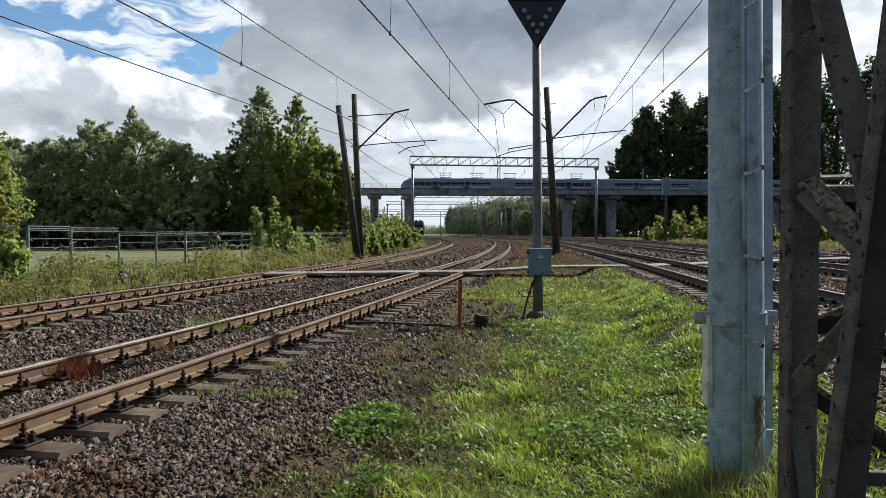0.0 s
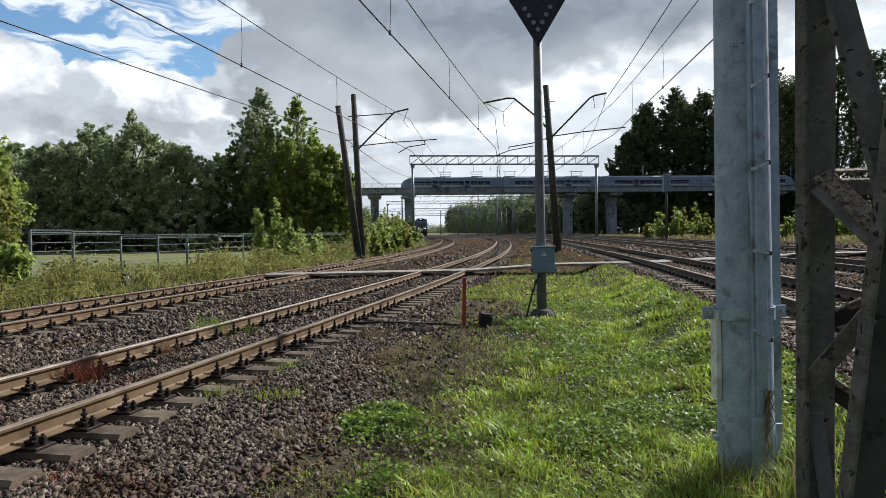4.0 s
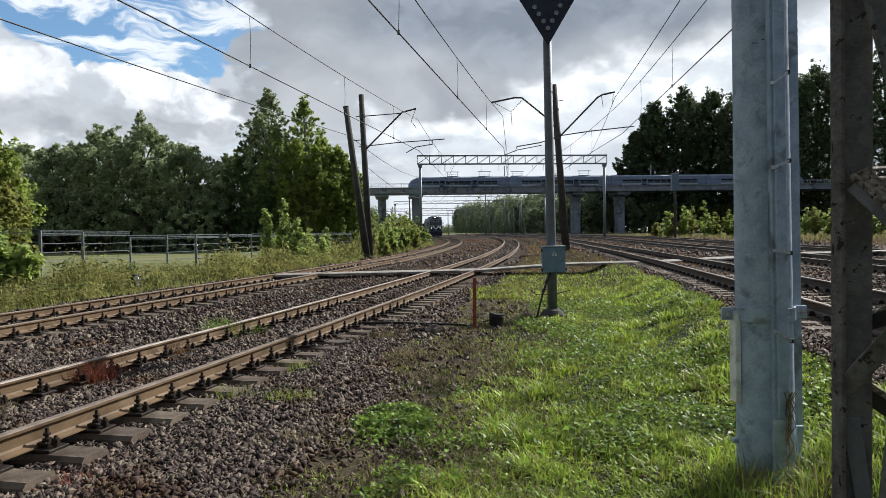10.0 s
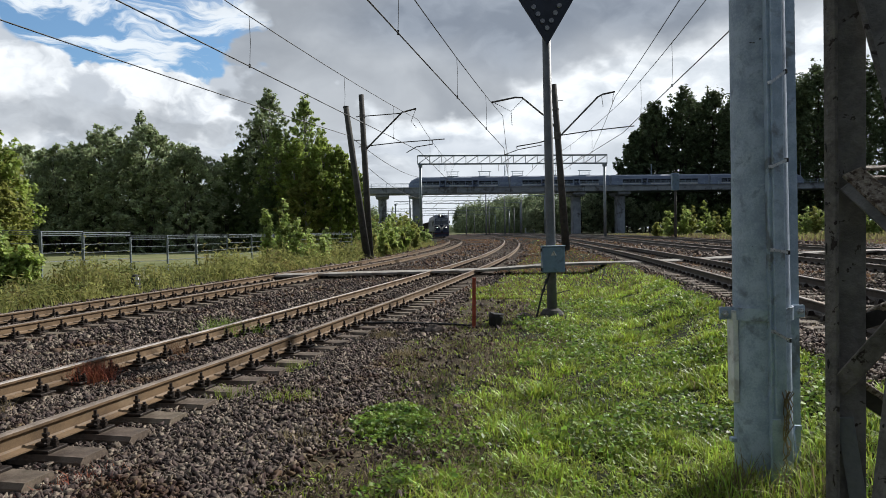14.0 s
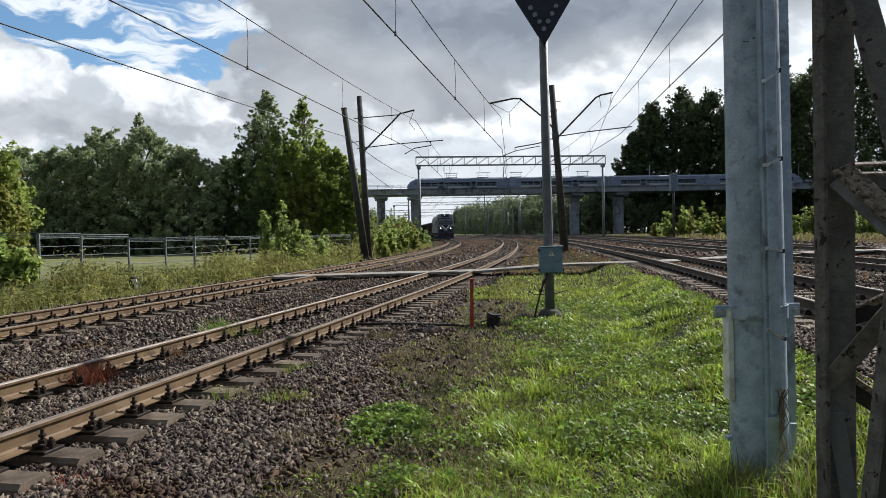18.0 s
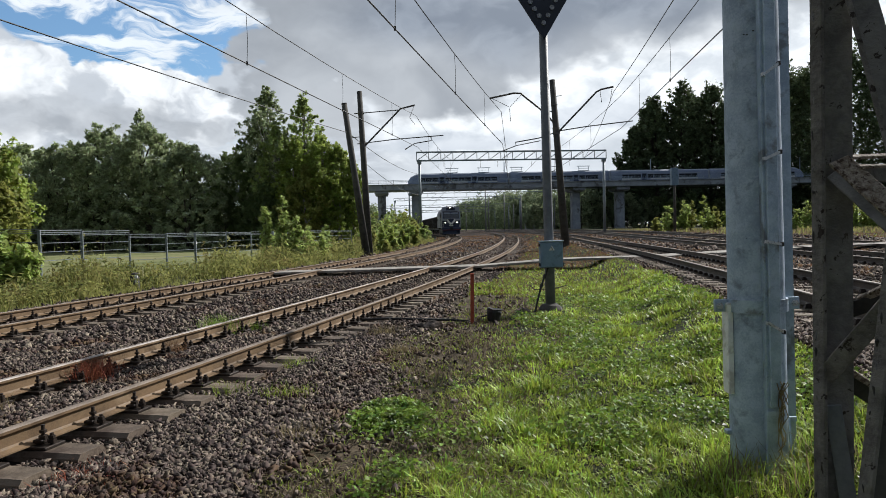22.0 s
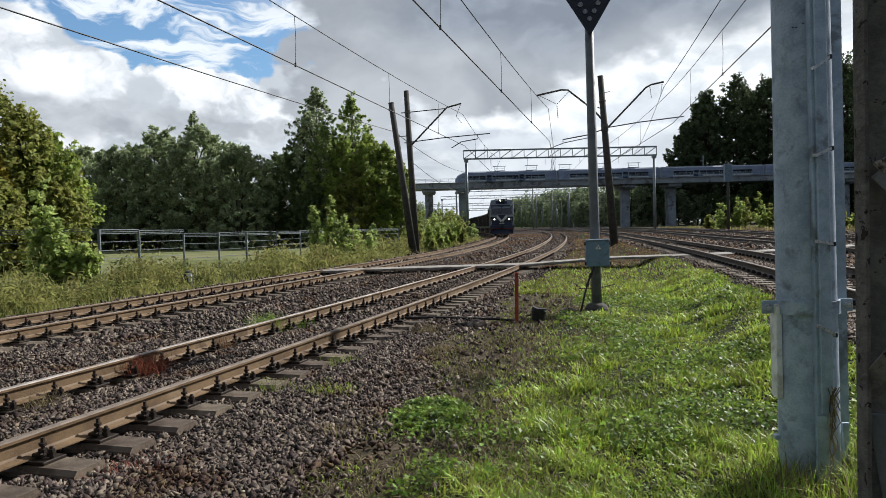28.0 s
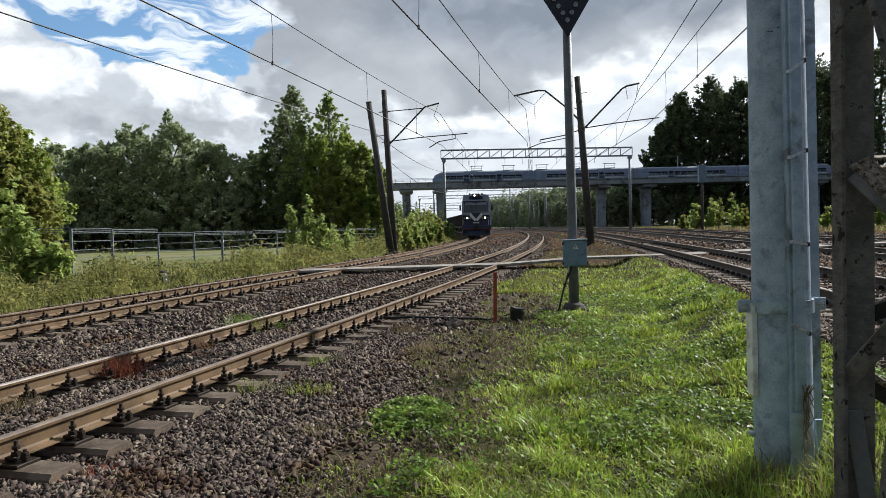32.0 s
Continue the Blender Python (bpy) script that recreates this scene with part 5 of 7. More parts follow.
def meadow_pump():
    """A pale hydrant-like post on the lawn behind the fence and the far lineside hut."""
    p = thing("water_post", pose(-14.6, 41.0, 0.0), "small white post standing on the lawn", "post")
    part("stem", Shape().tube([(0, 0, 0), (0, 0, 1.0)], 0.06, 8), M["white"], p)
    part("head", Shape().tube([(0, 0, 0.95), (0, 0, 1.05), (0, 0, 1.2)], [0.05, 0.13, 0.09], 10), M["white"], p)
    h = thing("lineside_hut", pose(27.5, 215.0, 0.2) @ Matrix.Scale(0.62, 4), "small pale lineside hut with a pitched roof", "hut")
    part("walls", Shape().box(0, 0, 1.7, 5.0, 4.0, 3.4, bevel=0.05), M["bridge"], h)
    roof = Shape().put([(-2.8, -2.4, 3.4), (2.8, -2.4, 3.4), (2.8, 2.4, 3.4), (-2.8, 2.4, 3.4), (0, -2.4, 5.6), (0, 2.4, 5.6)], [(0, 1, 4), (2, 3, 5), (1, 2, 5, 4), (3, 0, 4, 5), (0, 3, 2, 1)])
    part("roof", roof, M["dark_iron"], h)
    part("window", Shape().box(0, -2.01, 1.9, 1.0, 0.06, 1.0), M["glass"], h)


meadow_pump()

# ---- trees and bushes ----


def leaves(centres, normals, size, rng, long=1.0, fold=0.25):
    """Folded leaf shapes, six corners each, at the given places."""
    n = len(centres)
    d = rng.normal(size=(n, 3))
    d /= np.linalg.norm(d, axis=1)[:, None]
    nn = normals + rng.normal(size=(n, 3)) * 0.55
    nn /= np.linalg.norm(nn, axis=1)[:, None]
    u = np.cross(d, nn)
    u /= np.linalg.norm(u, axis=1)[:, None] + 1e-9
    w = np.cross(nn, u)
    s = (size * rng.uniform(0.6, 1.35, n))[:, None]
    a, b, h = u * s * long, w * s * 0.5, nn * s * fold
    pts = np.stack([centres - a * 0.5, centres - a * 0.05 + b + h * 0.4, centres + a * 0.5 - h * 0.3, centres - a * 0.05 - b + h * 0.4], 1)
    base = np.arange(n)[:, None] * 4
    f = np.concatenate([base + np.array([[0, 1, 2]]), base + np.array([[0, 2, 3]])])
    return pts.reshape(-1, 3), f


def small_leaves(centres, normals, size, rng, long=1.0):
    """Small pointed leaves, three corners each."""
    n = len(centres)
    d = rng.normal(size=(n, 3))
    nn = normals + rng.normal(size=(n, 3)) * 0.6
    nn /= np.linalg.norm(nn, axis=1)[:, None]
    u = np.cross(d, nn)
    u /= np.linalg.norm(u, axis=1)[:, None] + 1e-9
    w = np.cross(nn, u)
    s = (size * rng.uniform(0.6, 1.4, n))[:, None]
    pts = np.stack([centres - u * s * 0.5 * long + w * s * 0.42, centres - u * s * 0.4 * long - w * s * 0.48, centres + u * s * 0.75 * long], 1)
    return pts.reshape(-1, 3), np.arange(n * 3).reshape(-1, 3)


def crown_points(blobs, per, rng, hollow=0.55):
    """Points with outward ways in clumps on the skins of lumpy blobs (x, y, z, rx, ry, rz), for woods far off."""
    out, nor = [], []
    for bx, by, bz, rx, ry, rz in blobs:
        k = max(6, int(per / 10))
        d = rng.normal(size=(k, 3))
        d /= np.linalg.norm(d, axis=1)[:, None]
        r = (hollow + (1 - hollow) * rng.uniform(0, 1, k) ** 0.5) * (1 + 0.15 * rng.normal(size=k))
        c = np.array([bx, by, bz]) + d * np.array([rx, ry, rz]) * r[:, None]
        p = c[:, None] + rng.normal(size=(k, 10, 3)) * 0.7
        out.append(p.reshape(-1, 3))
        nor.append((d[:, None] + np.zeros((1, 10, 1)) + np.array([0, 0, 0.5])).reshape(-1, 3))
    return np.concatenate(out), np.concatenate(nor)


OUTLINES = {
    # half width against height, from the foot of the crown to its top
    "round": ((0.0, 0.55), (0.2, 0.88), (0.45, 1.0), (0.7, 0.86), (0.9, 0.5), (1.0, 0.12)),
    "dome": ((0.0, 0.85), (0.25, 1.0), (0.55, 0.97), (0.8, 0.72), (0.95, 0.35), (1.0, 0.1)),
    "spire": ((0.0, 0.85), (0.2, 1.0), (0.45, 0.92), (0.65, 0.72), (0.82, 0.42), (0.93, 0.2), (1.0, 0.05)),
    "birch": ((0.0, 0.7), (0.3, 0.92), (0.55, 1.0), (0.75, 0.85), (0.88, 0.55), (0.95, 0.3), (1.0, 0.06)),
    "feather": ((0.0, 0.7), (0.2, 1.0), (0.45, 0.8), (0.7, 0.5), (0.9, 0.22), (1.0, 0.05)),
    "shrub": ((0.0, 0.8), (0.3, 1.0), (0.6, 0.75), (0.85, 0.42), (1.0, 0.12)),
    "sapling": ((0.0, 0.55), (0.25, 1.0), (0.5, 0.7), (0.75, 0.55), (1.0, 0.15)),
}


def tree(name, x, y, h, w, outline, clumps, per, size, leaf, bark, label, category="tree", group="", seed=1, low=0.12, z=None, long=1.1, clump=0.11, droop=0.0, stems=1, inner=0.45, fancy=False):
    """A tapered trunk with limbs, and a crown of leaf clumps spread unevenly within an outline."""
    rng = np.random.RandomState(seed)
    if size < 0.3:
        per, size = int(per * 1.9), size * 0.82
    t = thing(name, pose(x, y, float(ground_z(x, y)) if z is None else z), label, category, group)
    clumps, per = int(clumps * 1.5), max(5, int(per * 0.68))
    f = rng.uniform(0, 1, clumps) ** 0.92
    a = rng.uniform(0, math.tau, clumps)
    xs, ys = zip(*OUTLINES[outline])
    ph = rng.uniform(0, math.tau, 6)
    lobes = 1 + 0.17 * np.sin(2 * a + 5 * f + ph[0]) + 0.15 * np.sin(3 * a - 9 * f + ph[1]) + 0.10 * np.sin(5 * a + 14 * f + ph[2])
    edge = w * np.interp(f, xs, ys) * lobes * (1 + 0.10 * rng.normal(size=clumps))
    rad = edge * (inner + (1 - inner) * rng.uniform(0, 1, clumps) ** 0.45)
    zz = h * (low + (1 - low) * f) * (1 + 0.03 * rng.normal(size=clumps)) - droop * rad * rng.uniform(0, 1, clumps)
    c = np.stack([rad * np.cos(a), rad * np.sin(a), zz], -1)
    trunk = Shape()
    for s in range(stems):
        top = Vector((rng.uniform(-1, 1) * w * 0.12 * stems, rng.uniform(-1, 1) * w * 0.12 * stems, h * 0.93))
        foot = Vector((rng.uniform(-1, 1) * 0.25 * (stems - 1), rng.uniform(-1, 1) * 0.25 * (stems - 1), -0.25))
        mid = foot.lerp(top, 0.45) + Vector((rng.uniform(-0.03, 0.03) * h, rng.uniform(-0.03, 0.03) * h, 0))
        r = 0.016 * h / math.sqrt(stems) + 0.012
        trunk.tube([foot, foot.lerp(mid, 0.5), mid, mid.lerp(top, 0.5), top], [r * 1.25, r, r * 0.75, r * 0.42, r * 0.1], 7)
        for i in rng.choice(clumps, min(clumps, 16 // stems + 3), replace=False):
            tip = Vector(c[i])
            k = min(max(tip.z / h - 0.18, 0.12), 0.85)
            start = foot.lerp(mid, k / 0.45) if k < 0.45 else mid.lerp(top, (k - 0.45) / 0.55)
            bend = start.lerp(tip, 0.55) + Vector((0, 0, 0.05 * h * rng.uniform(-0.2, 1)))
            trunk.tube([start, bend, tip], [r * 0.42, r * 0.24, r * 0.06], 5)
    part("trunk", trunk, M[bark], t, smooth=True)
    # each clump is a spray of leaves along a twig that reaches out and up
    reach = clump * w * 2.2 * rng.uniform(0.6, 1.5, (clumps, 1, 1))
    out = np.stack([np.cos(a), np.sin(a), 0.35 + 0.9 * f], -1) + rng.normal(size=(clumps, 3)) * 0.45
    out /= np.linalg.norm(out, axis=1)[:, None]
    k = rng.uniform(0, 1, (clumps, per, 1)) ** 0.85
    o = rng.normal(size=(clumps, per, 3)) * (reach * 0.26 * (1.1 - 0.85 * k))
    p = c[:, None] + out[:, None] * reach * (k - 0.45) + o
    p[..., 2] -= (droop * reach * k * k)[..., 0]
    way = out[:, None] * 0.6 + rng.normal(size=p.shape) * 0.4 + np.array([0, 0, 0.45])
    p, way = p.reshape(-1, 3), way.reshape(-1, 3)
    keep = p[:, 2] > 0.08
    v, fc = (leaves if fancy else small_leaves)(p[keep], way[keep], size, rng, long)
    part("crown", heap_mesh("crown", v, fc, M[leaf]), None, t)
    return t


def bush(name, x, y, h, w, leaf, label, group, seed, stems=3, size=0.13, shoots=11):
    """Upright stems with side shoots, hung with long pointed leaves."""
    rng = np.random.RandomState(seed)
    t = thing(name, pose(x, y, float(ground_z(x, y))), label, "bush", group)
    wood, at, way = Shape(), [], []
    for s in range(stems):
        tall = h * (1.0 if s == 0 else rng.uniform(0.45, 0.9))
        ang = rng.uniform(0, math.tau)
        lean = np.array([math.cos(ang), math.sin(ang), 0]) * w * rng.uniform(0.1, 0.55) * (0.3 if s == 0 else 1.0)
        foot = np.array([rng.uniform(-0.12, 0.12), rng.uniform(-0.12, 0.12), -0.1])
        r = 0.006 * h + 0.008
        line = [foot + lean * (u ** 1.5) + np.array([0, 0, tall * u]) for u in np.linspace(0, 1, 5)]
        wood.tube(line, [r, r * 0.85, r * 0.65, r * 0.4, r * 0.12], 5)
        for i in range(shoots):
            u = 0.14 + 0.86 * (i + rng.uniform(0, 1)) / shoots
            start = foot + lean * (u ** 1.5) + np.array([0, 0, tall * u])
            b = rng.uniform(0, math.tau)
            reach = w * rng.uniform(0.45, 1.0) * (1.08 - 0.72 * u)
            d = np.array([math.cos(b), math.sin(b), rng.uniform(0.35, 1.1)])
            tip = start + d / np.linalg.norm(d) * reach
            wood.tube([start, start * 0.4 + tip * 0.6 + np.array([0, 0, 0.05 * reach]), tip], [r * 0.4, r * 0.25, r * 0.08], 4)
            n = int(14 + 26 * reach / max(w, 0.1))
            k = rng.uniform(0.15, 1.08, (n, 1))
            p = start + (tip - start) * k + rng.normal(size=(n, 3)) * (0.05 + 0.10 * reach * (1.2 - k))
            p[:, 2] -= rng.uniform(0, 0.12, n) * size / 0.13
            at.append(p)
            way.append(np.tile([0.2 * math.cos(b), 0.2 * math.sin(b), 0.9], (n, 1)))
    p, way = np.concatenate(at), np.concatenate(way)
    keep = p[:, 2] > 0.05
    part("trunk", wood, M["bark"], t, smooth=True)
    v, fc = leaves(p[keep], way[keep], size, rng, 1.7, 0.3)
    part("crown", heap_mesh("crown", v, fc, M[leaf]), None, t)
    return t


def left_trees():
    # maples behind the fence
    maple = "trees by the meadow"
    for i, (x, y, h, w, o, leaf, lab) in enumerate((
        (-26.2, 34.6, 9.8, 3.0, "birch", "maple", "tall green maple tree behind the yellowing ones"),
        (-24.9, 31.4, 8.0, 2.0, "round", "autumn", "yellow maple tree behind the meadow fence"),
        (-28.8, 33.0, 8.8, 3.1, "round", "autumn", "yellow maple tree behind the meadow fence"),
        (-23.5, 33.8, 8.2, 2.3, "birch", "maple", "olive green maple tree behind the fence"),
        (-22.5, 34.4, 7.0, 1.8, "round", "gold", "yellow-green maple tree with drooping leaves behind the fence"),
        (-21.6, 33.4, 4.6, 1.3, "dome", "maple", "bushy olive green maple behind the fence"),
        (-31.4, 31.5, 8.2, 2.9, "round", "gold", "yellow-green maple tree behind the meadow fence"),
        (-23.0, 30.8, 4.6, 1.9, "dome", "maple", "bushy olive green maple behind the fence"),
    )):
        tree("maple_tree", x, y, h, w, o, 340, 20, 0.19, leaf, "bark", lab, "tree", maple, 211 + i, 0.05, clump=0.125, droop=0.25, long=1.4, fancy=True)
    # saplings before the fence
    sap = "bushes by the fence"
    bush("maple_bush", -16.3, 24.6, 3.9, 1.0, "sprig", "leafy maple sapling in front of the fence", sap, 15, 5, 0.15, 14)
    bush("maple_bush", -15.6, 24.3, 2.4, 1.1, "sprig", "leafy maple sapling in front of the fence", sap, 16, 5, 0.15, 14)
    bush("maple_bush", -18.0, 23.0, 2.9, 1.3, "sprig", "leafy maple bush in front of the fence", sap, 17, 5, 0.15, 14)
    bush("maple_bush", -19.6, 22.8, 2.2, 1.3, "sprig", "dull green bush in front of the fence", sap, 20, 5, 0.15, 14)
    bush("maple_bush", -14.9, 24.6, 1.5, 0.8, "sprig", "low leafy bush at the foot of the fence", sap, 21, 5, 0.15, 14)
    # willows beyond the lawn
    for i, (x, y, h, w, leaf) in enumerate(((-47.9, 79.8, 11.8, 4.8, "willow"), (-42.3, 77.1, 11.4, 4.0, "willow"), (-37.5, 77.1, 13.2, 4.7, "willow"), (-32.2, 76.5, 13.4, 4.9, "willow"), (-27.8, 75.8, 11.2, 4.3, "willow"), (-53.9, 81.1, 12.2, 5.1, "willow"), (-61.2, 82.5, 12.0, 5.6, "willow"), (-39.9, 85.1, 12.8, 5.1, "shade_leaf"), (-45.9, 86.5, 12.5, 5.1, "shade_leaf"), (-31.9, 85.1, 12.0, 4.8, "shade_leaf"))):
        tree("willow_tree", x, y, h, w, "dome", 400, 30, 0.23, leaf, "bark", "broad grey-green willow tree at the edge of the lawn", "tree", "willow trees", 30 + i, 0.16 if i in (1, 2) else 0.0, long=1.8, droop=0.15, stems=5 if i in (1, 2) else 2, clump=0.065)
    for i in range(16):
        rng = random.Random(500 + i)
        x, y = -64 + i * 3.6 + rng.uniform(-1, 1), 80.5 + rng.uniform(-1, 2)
        tree("shade_bush", x, y, rng.uniform(4.0, 6.0), 2.7, "dome", 60, 26, 0.26, "shade_leaf", "bark", "undergrowth beneath the willows, shade put into the leaf colour", "bush", "undergrowth", 520 + i, 0.0)
    tree("larch_tree", -35.6, 82.5, 16.3, 1.75, "spire", 110, 30, 0.15, "willow", "bark", "slender treetop standing above the willows", "tree", "", 39, 0.35, long=1.5)
    # dark gap of alders with shade in their leaf colour, and the tall birches
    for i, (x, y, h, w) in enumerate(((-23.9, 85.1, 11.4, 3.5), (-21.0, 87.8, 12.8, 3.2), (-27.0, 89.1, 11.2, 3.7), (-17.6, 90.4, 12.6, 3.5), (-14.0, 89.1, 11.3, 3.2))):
        tree("alder_tree", x, y, h, w, "dome", 190, 34, 0.28, "shade_leaf", "bark", "alder tree behind the lawn, shade put into the leaf colour", "tree", "alder trees", 60 + i, 0.04)
    for i, (x, y, h, w, o, leaf) in enumerate((
        (-19.8, 80.2, 17.6, 2.9, "birch", "willow"), (-21.4, 81.5, 14.2, 2.6, "birch", "shade_leaf"), (-15.6, 80.2, 16.8, 2.2, "birch", "birch"),
        (-18.2, 78.0, 13.4, 2.3, "birch", "birch"), (-16.0, 77.0, 11.6, 2.2, "round", "gold"), (-13.2, 77.0, 12.0, 2.5, "round", "gold"),
        (-11.4, 77.2, 11.0, 2.1, "round", "gold"), (-9.9, 77.6, 9.2, 1.5, "birch", "gold"), (-14.6, 75.6, 8.4, 2.2, "dome", "maple"), (-19.5, 77.0, 7.0, 2.2, "dome", "shade_leaf"),
    )):
        tree("birch_tree", x, y, h, w, o, 300, 26, 0.27, leaf, "birch_bark", "tall birch tree with light green leaves" if leaf != "gold" else "broad tree with yellow-green leaves beside the birches", "tree", "birch trees", 80 + i, 0.05, clump=0.10, droop=0.12)
    # saplings and scrub along the fence towards the mast
    for i, (x, y, h, w) in enumerate(((-9.7, 38.0, 3.4, 0.70), (-8.9, 38.4, 3.9, 0.85), (-8.2, 39.0, 2.7, 1.0), (-9.1, 39.5, 2.0, 1.1), (-7.2, 41.5, 1.6, 0.8), (-7.5, 39.6, 2.2, 0.9))):
        bush("maple_bush", x, y, h, w, "sprig", "bright green maple sapling in the weeds", "saplings in the verge", 95 + i)
    # feathery shrubs and tall stalks on the verge beside the line
    rng = random.Random(71)
    for i in range(46):
        f = i / 45
        y = 50 + 40 * f + rng.uniform(-1.5, 1.5)
        side = rng.choice((0.0, 0.4, 1.0, 1.0))
        x = float(line_x(1, y)) - 2.5 - side * (1.2 + 3.6 * rng.random()) - 1.2 * f
        h = (1.1 + 1.5 * f + rng.uniform(0, 1.0)) * (0.75 + 0.65 * side)
        bush("verge_bush", x, y, h, h * rng.uniform(0.20, 0.30) * 1.8, ("maple", "gold", "birch")[i % 3], "feathery light green shrub on the railway verge", "shrubs on the verge", 120 + i, 3, 0.27 * 0.62, 8)


def right_woods():
    # tall wood behind the bridge, its backlit shade put into the leaf colour
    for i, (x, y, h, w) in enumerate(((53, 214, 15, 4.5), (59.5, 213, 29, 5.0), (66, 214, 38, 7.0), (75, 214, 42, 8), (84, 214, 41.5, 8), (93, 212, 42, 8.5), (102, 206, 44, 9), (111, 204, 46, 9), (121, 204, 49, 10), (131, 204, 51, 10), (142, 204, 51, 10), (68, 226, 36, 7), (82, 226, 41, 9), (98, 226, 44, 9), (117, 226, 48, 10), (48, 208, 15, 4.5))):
        tree("lime_tree", x, y, h, w, "round", 430, 30, 0.66, "wood_leaf", "bark", "tall broadleaf tree behind the bridge, backlit shade in its leaf colour", "tree", "tall trees behind the bridge", 160 + i, 0.06, clump=0.12, inner=0.22)
    # shrubs before the bridge
    rng = random.Random(19)
    for i in range(34):
        x = 26.4 + 31 * (i / 33) ** 1.1 + rng.uniform(-0.4, 0.4)
        y = 85 + rng.uniform(-1, 1)
        h = rng.uniform(1.3, 2.4) if x < 28.8 else rng.uniform(2.4, 4.3)
        if 27.3 < x < 28.2:
            h = 3.3
        bush("verge_bush", x, y, h, h * rng.uniform(0.2, 0.28) * 1.7, ("maple", "gold", "sprig")[i % 3], "feathery yellow-green shrub before the dark wood", "shrubs before the bridge", 590 + i, 3, 0.32 * 0.62, 8)
    # understorey under and behind the bridge
    for i in range(30):
        rng = random.Random(300 + i)
        x, y = 27 + i * 3.6 + rng.uniform(-1, 1), 199 + rng.uniform(0, 7)
        h = rng.uniform(7.0, 13.0)
        # leaf colours carry haze on the first ten bushes, shade on the rest
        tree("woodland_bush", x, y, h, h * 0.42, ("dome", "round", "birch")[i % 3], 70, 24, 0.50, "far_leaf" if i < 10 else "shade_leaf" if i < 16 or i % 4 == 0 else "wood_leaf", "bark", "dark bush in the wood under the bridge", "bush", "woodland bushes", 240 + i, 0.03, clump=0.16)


def far_woods():
    """Woods along the horizon, in one mass of many crowns, with haze in the leaf colour."""
    rng = np.random.RandomState(77)
    blobs = []
    for i in range(150):
        f = rng.uniform(0, 1)
        x, y = 14 + 34 * f + rng.uniform(-4, 4), 560 - 320 * f + rng.uniform(-12, 12)
        h = rng.uniform(8, 17) * (1.35 - 0.15 * f)
        blobs += [(x, y, h * 0.35, 4.4, 4.4, h * 0.4), (x + rng.uniform(-2, 2), y, h * 0.72, 3.0, 3.0, h * 0.28)]
    for i in range(110):
        x = rng.uniform(-420, -20)
        y = 340 + rng.uniform(-30, 60)
        h = rng.uniform(9, 15)
        blobs += [(x, y, h * 0.4, 6, 5, h * 0.45), (x + rng.uniform(-3, 3), y, h * 0.75, 4, 4, h * 0.25)]
    for i in range(60):
        x = rng.uniform(-60, 30)
        y = 700 + rng.uniform(-30, 60)
        h = rng.uniform(6, 10)
        blobs += [(x, y, h * 0.4, 7, 5, h * 0.5)]
    p, n = crown_points(blobs, 420, rng, 0.6)
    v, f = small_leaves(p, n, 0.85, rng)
    solid("far_woods", heap_mesh("far_woods", v, f, M["far_leaf"]), None, "green woods along the horizon, haze put into the leaf colour", "woods", kind="stuff")


left_trees()
right_woods()
far_woods()

# ---- ballast, grass and weeds ----


def in_sight(x, y, margin=0.06):
    """Whether a place on the plan lies in the cone that the camera ever sees."""
    a = np.arctan2(x, np.maximum(y, 0.01))
    return (a > radians(-41.5) - margin) & (a < radians(35.0) + margin) & (y > 2.0)


def scatter(n, lo, hi, rng, power=1.0):
    """Places spread over the seen cone from lo to hi metres; power over 1 crowds them to the camera."""
    r = lo + (hi - lo) * rng.uniform(0, 1, n) ** power
    a = rng.uniform(radians(-43), radians(37), n)
    return r * np.sin(a), r * np.cos(a)


def on_sleeper(k, x, y, margin):
    """Whether a place lies on a sleeper of track k."""
    a, s = across(k, x, y), line_slope(k, y)
    yc = y + s * a / np.sqrt(1 + s * s)
    at = np.array(SLEEPER_AT[k])
    i = np.clip(np.searchsorted(at, yc), 1, len(at) - 1)
    gap = np.minimum(np.abs(yc - at[i - 1]), np.abs(at[i] - yc)) * np.sqrt(1 + s * s)
    return (np.abs(a) < 1.34) & (gap < 0.14 + margin)


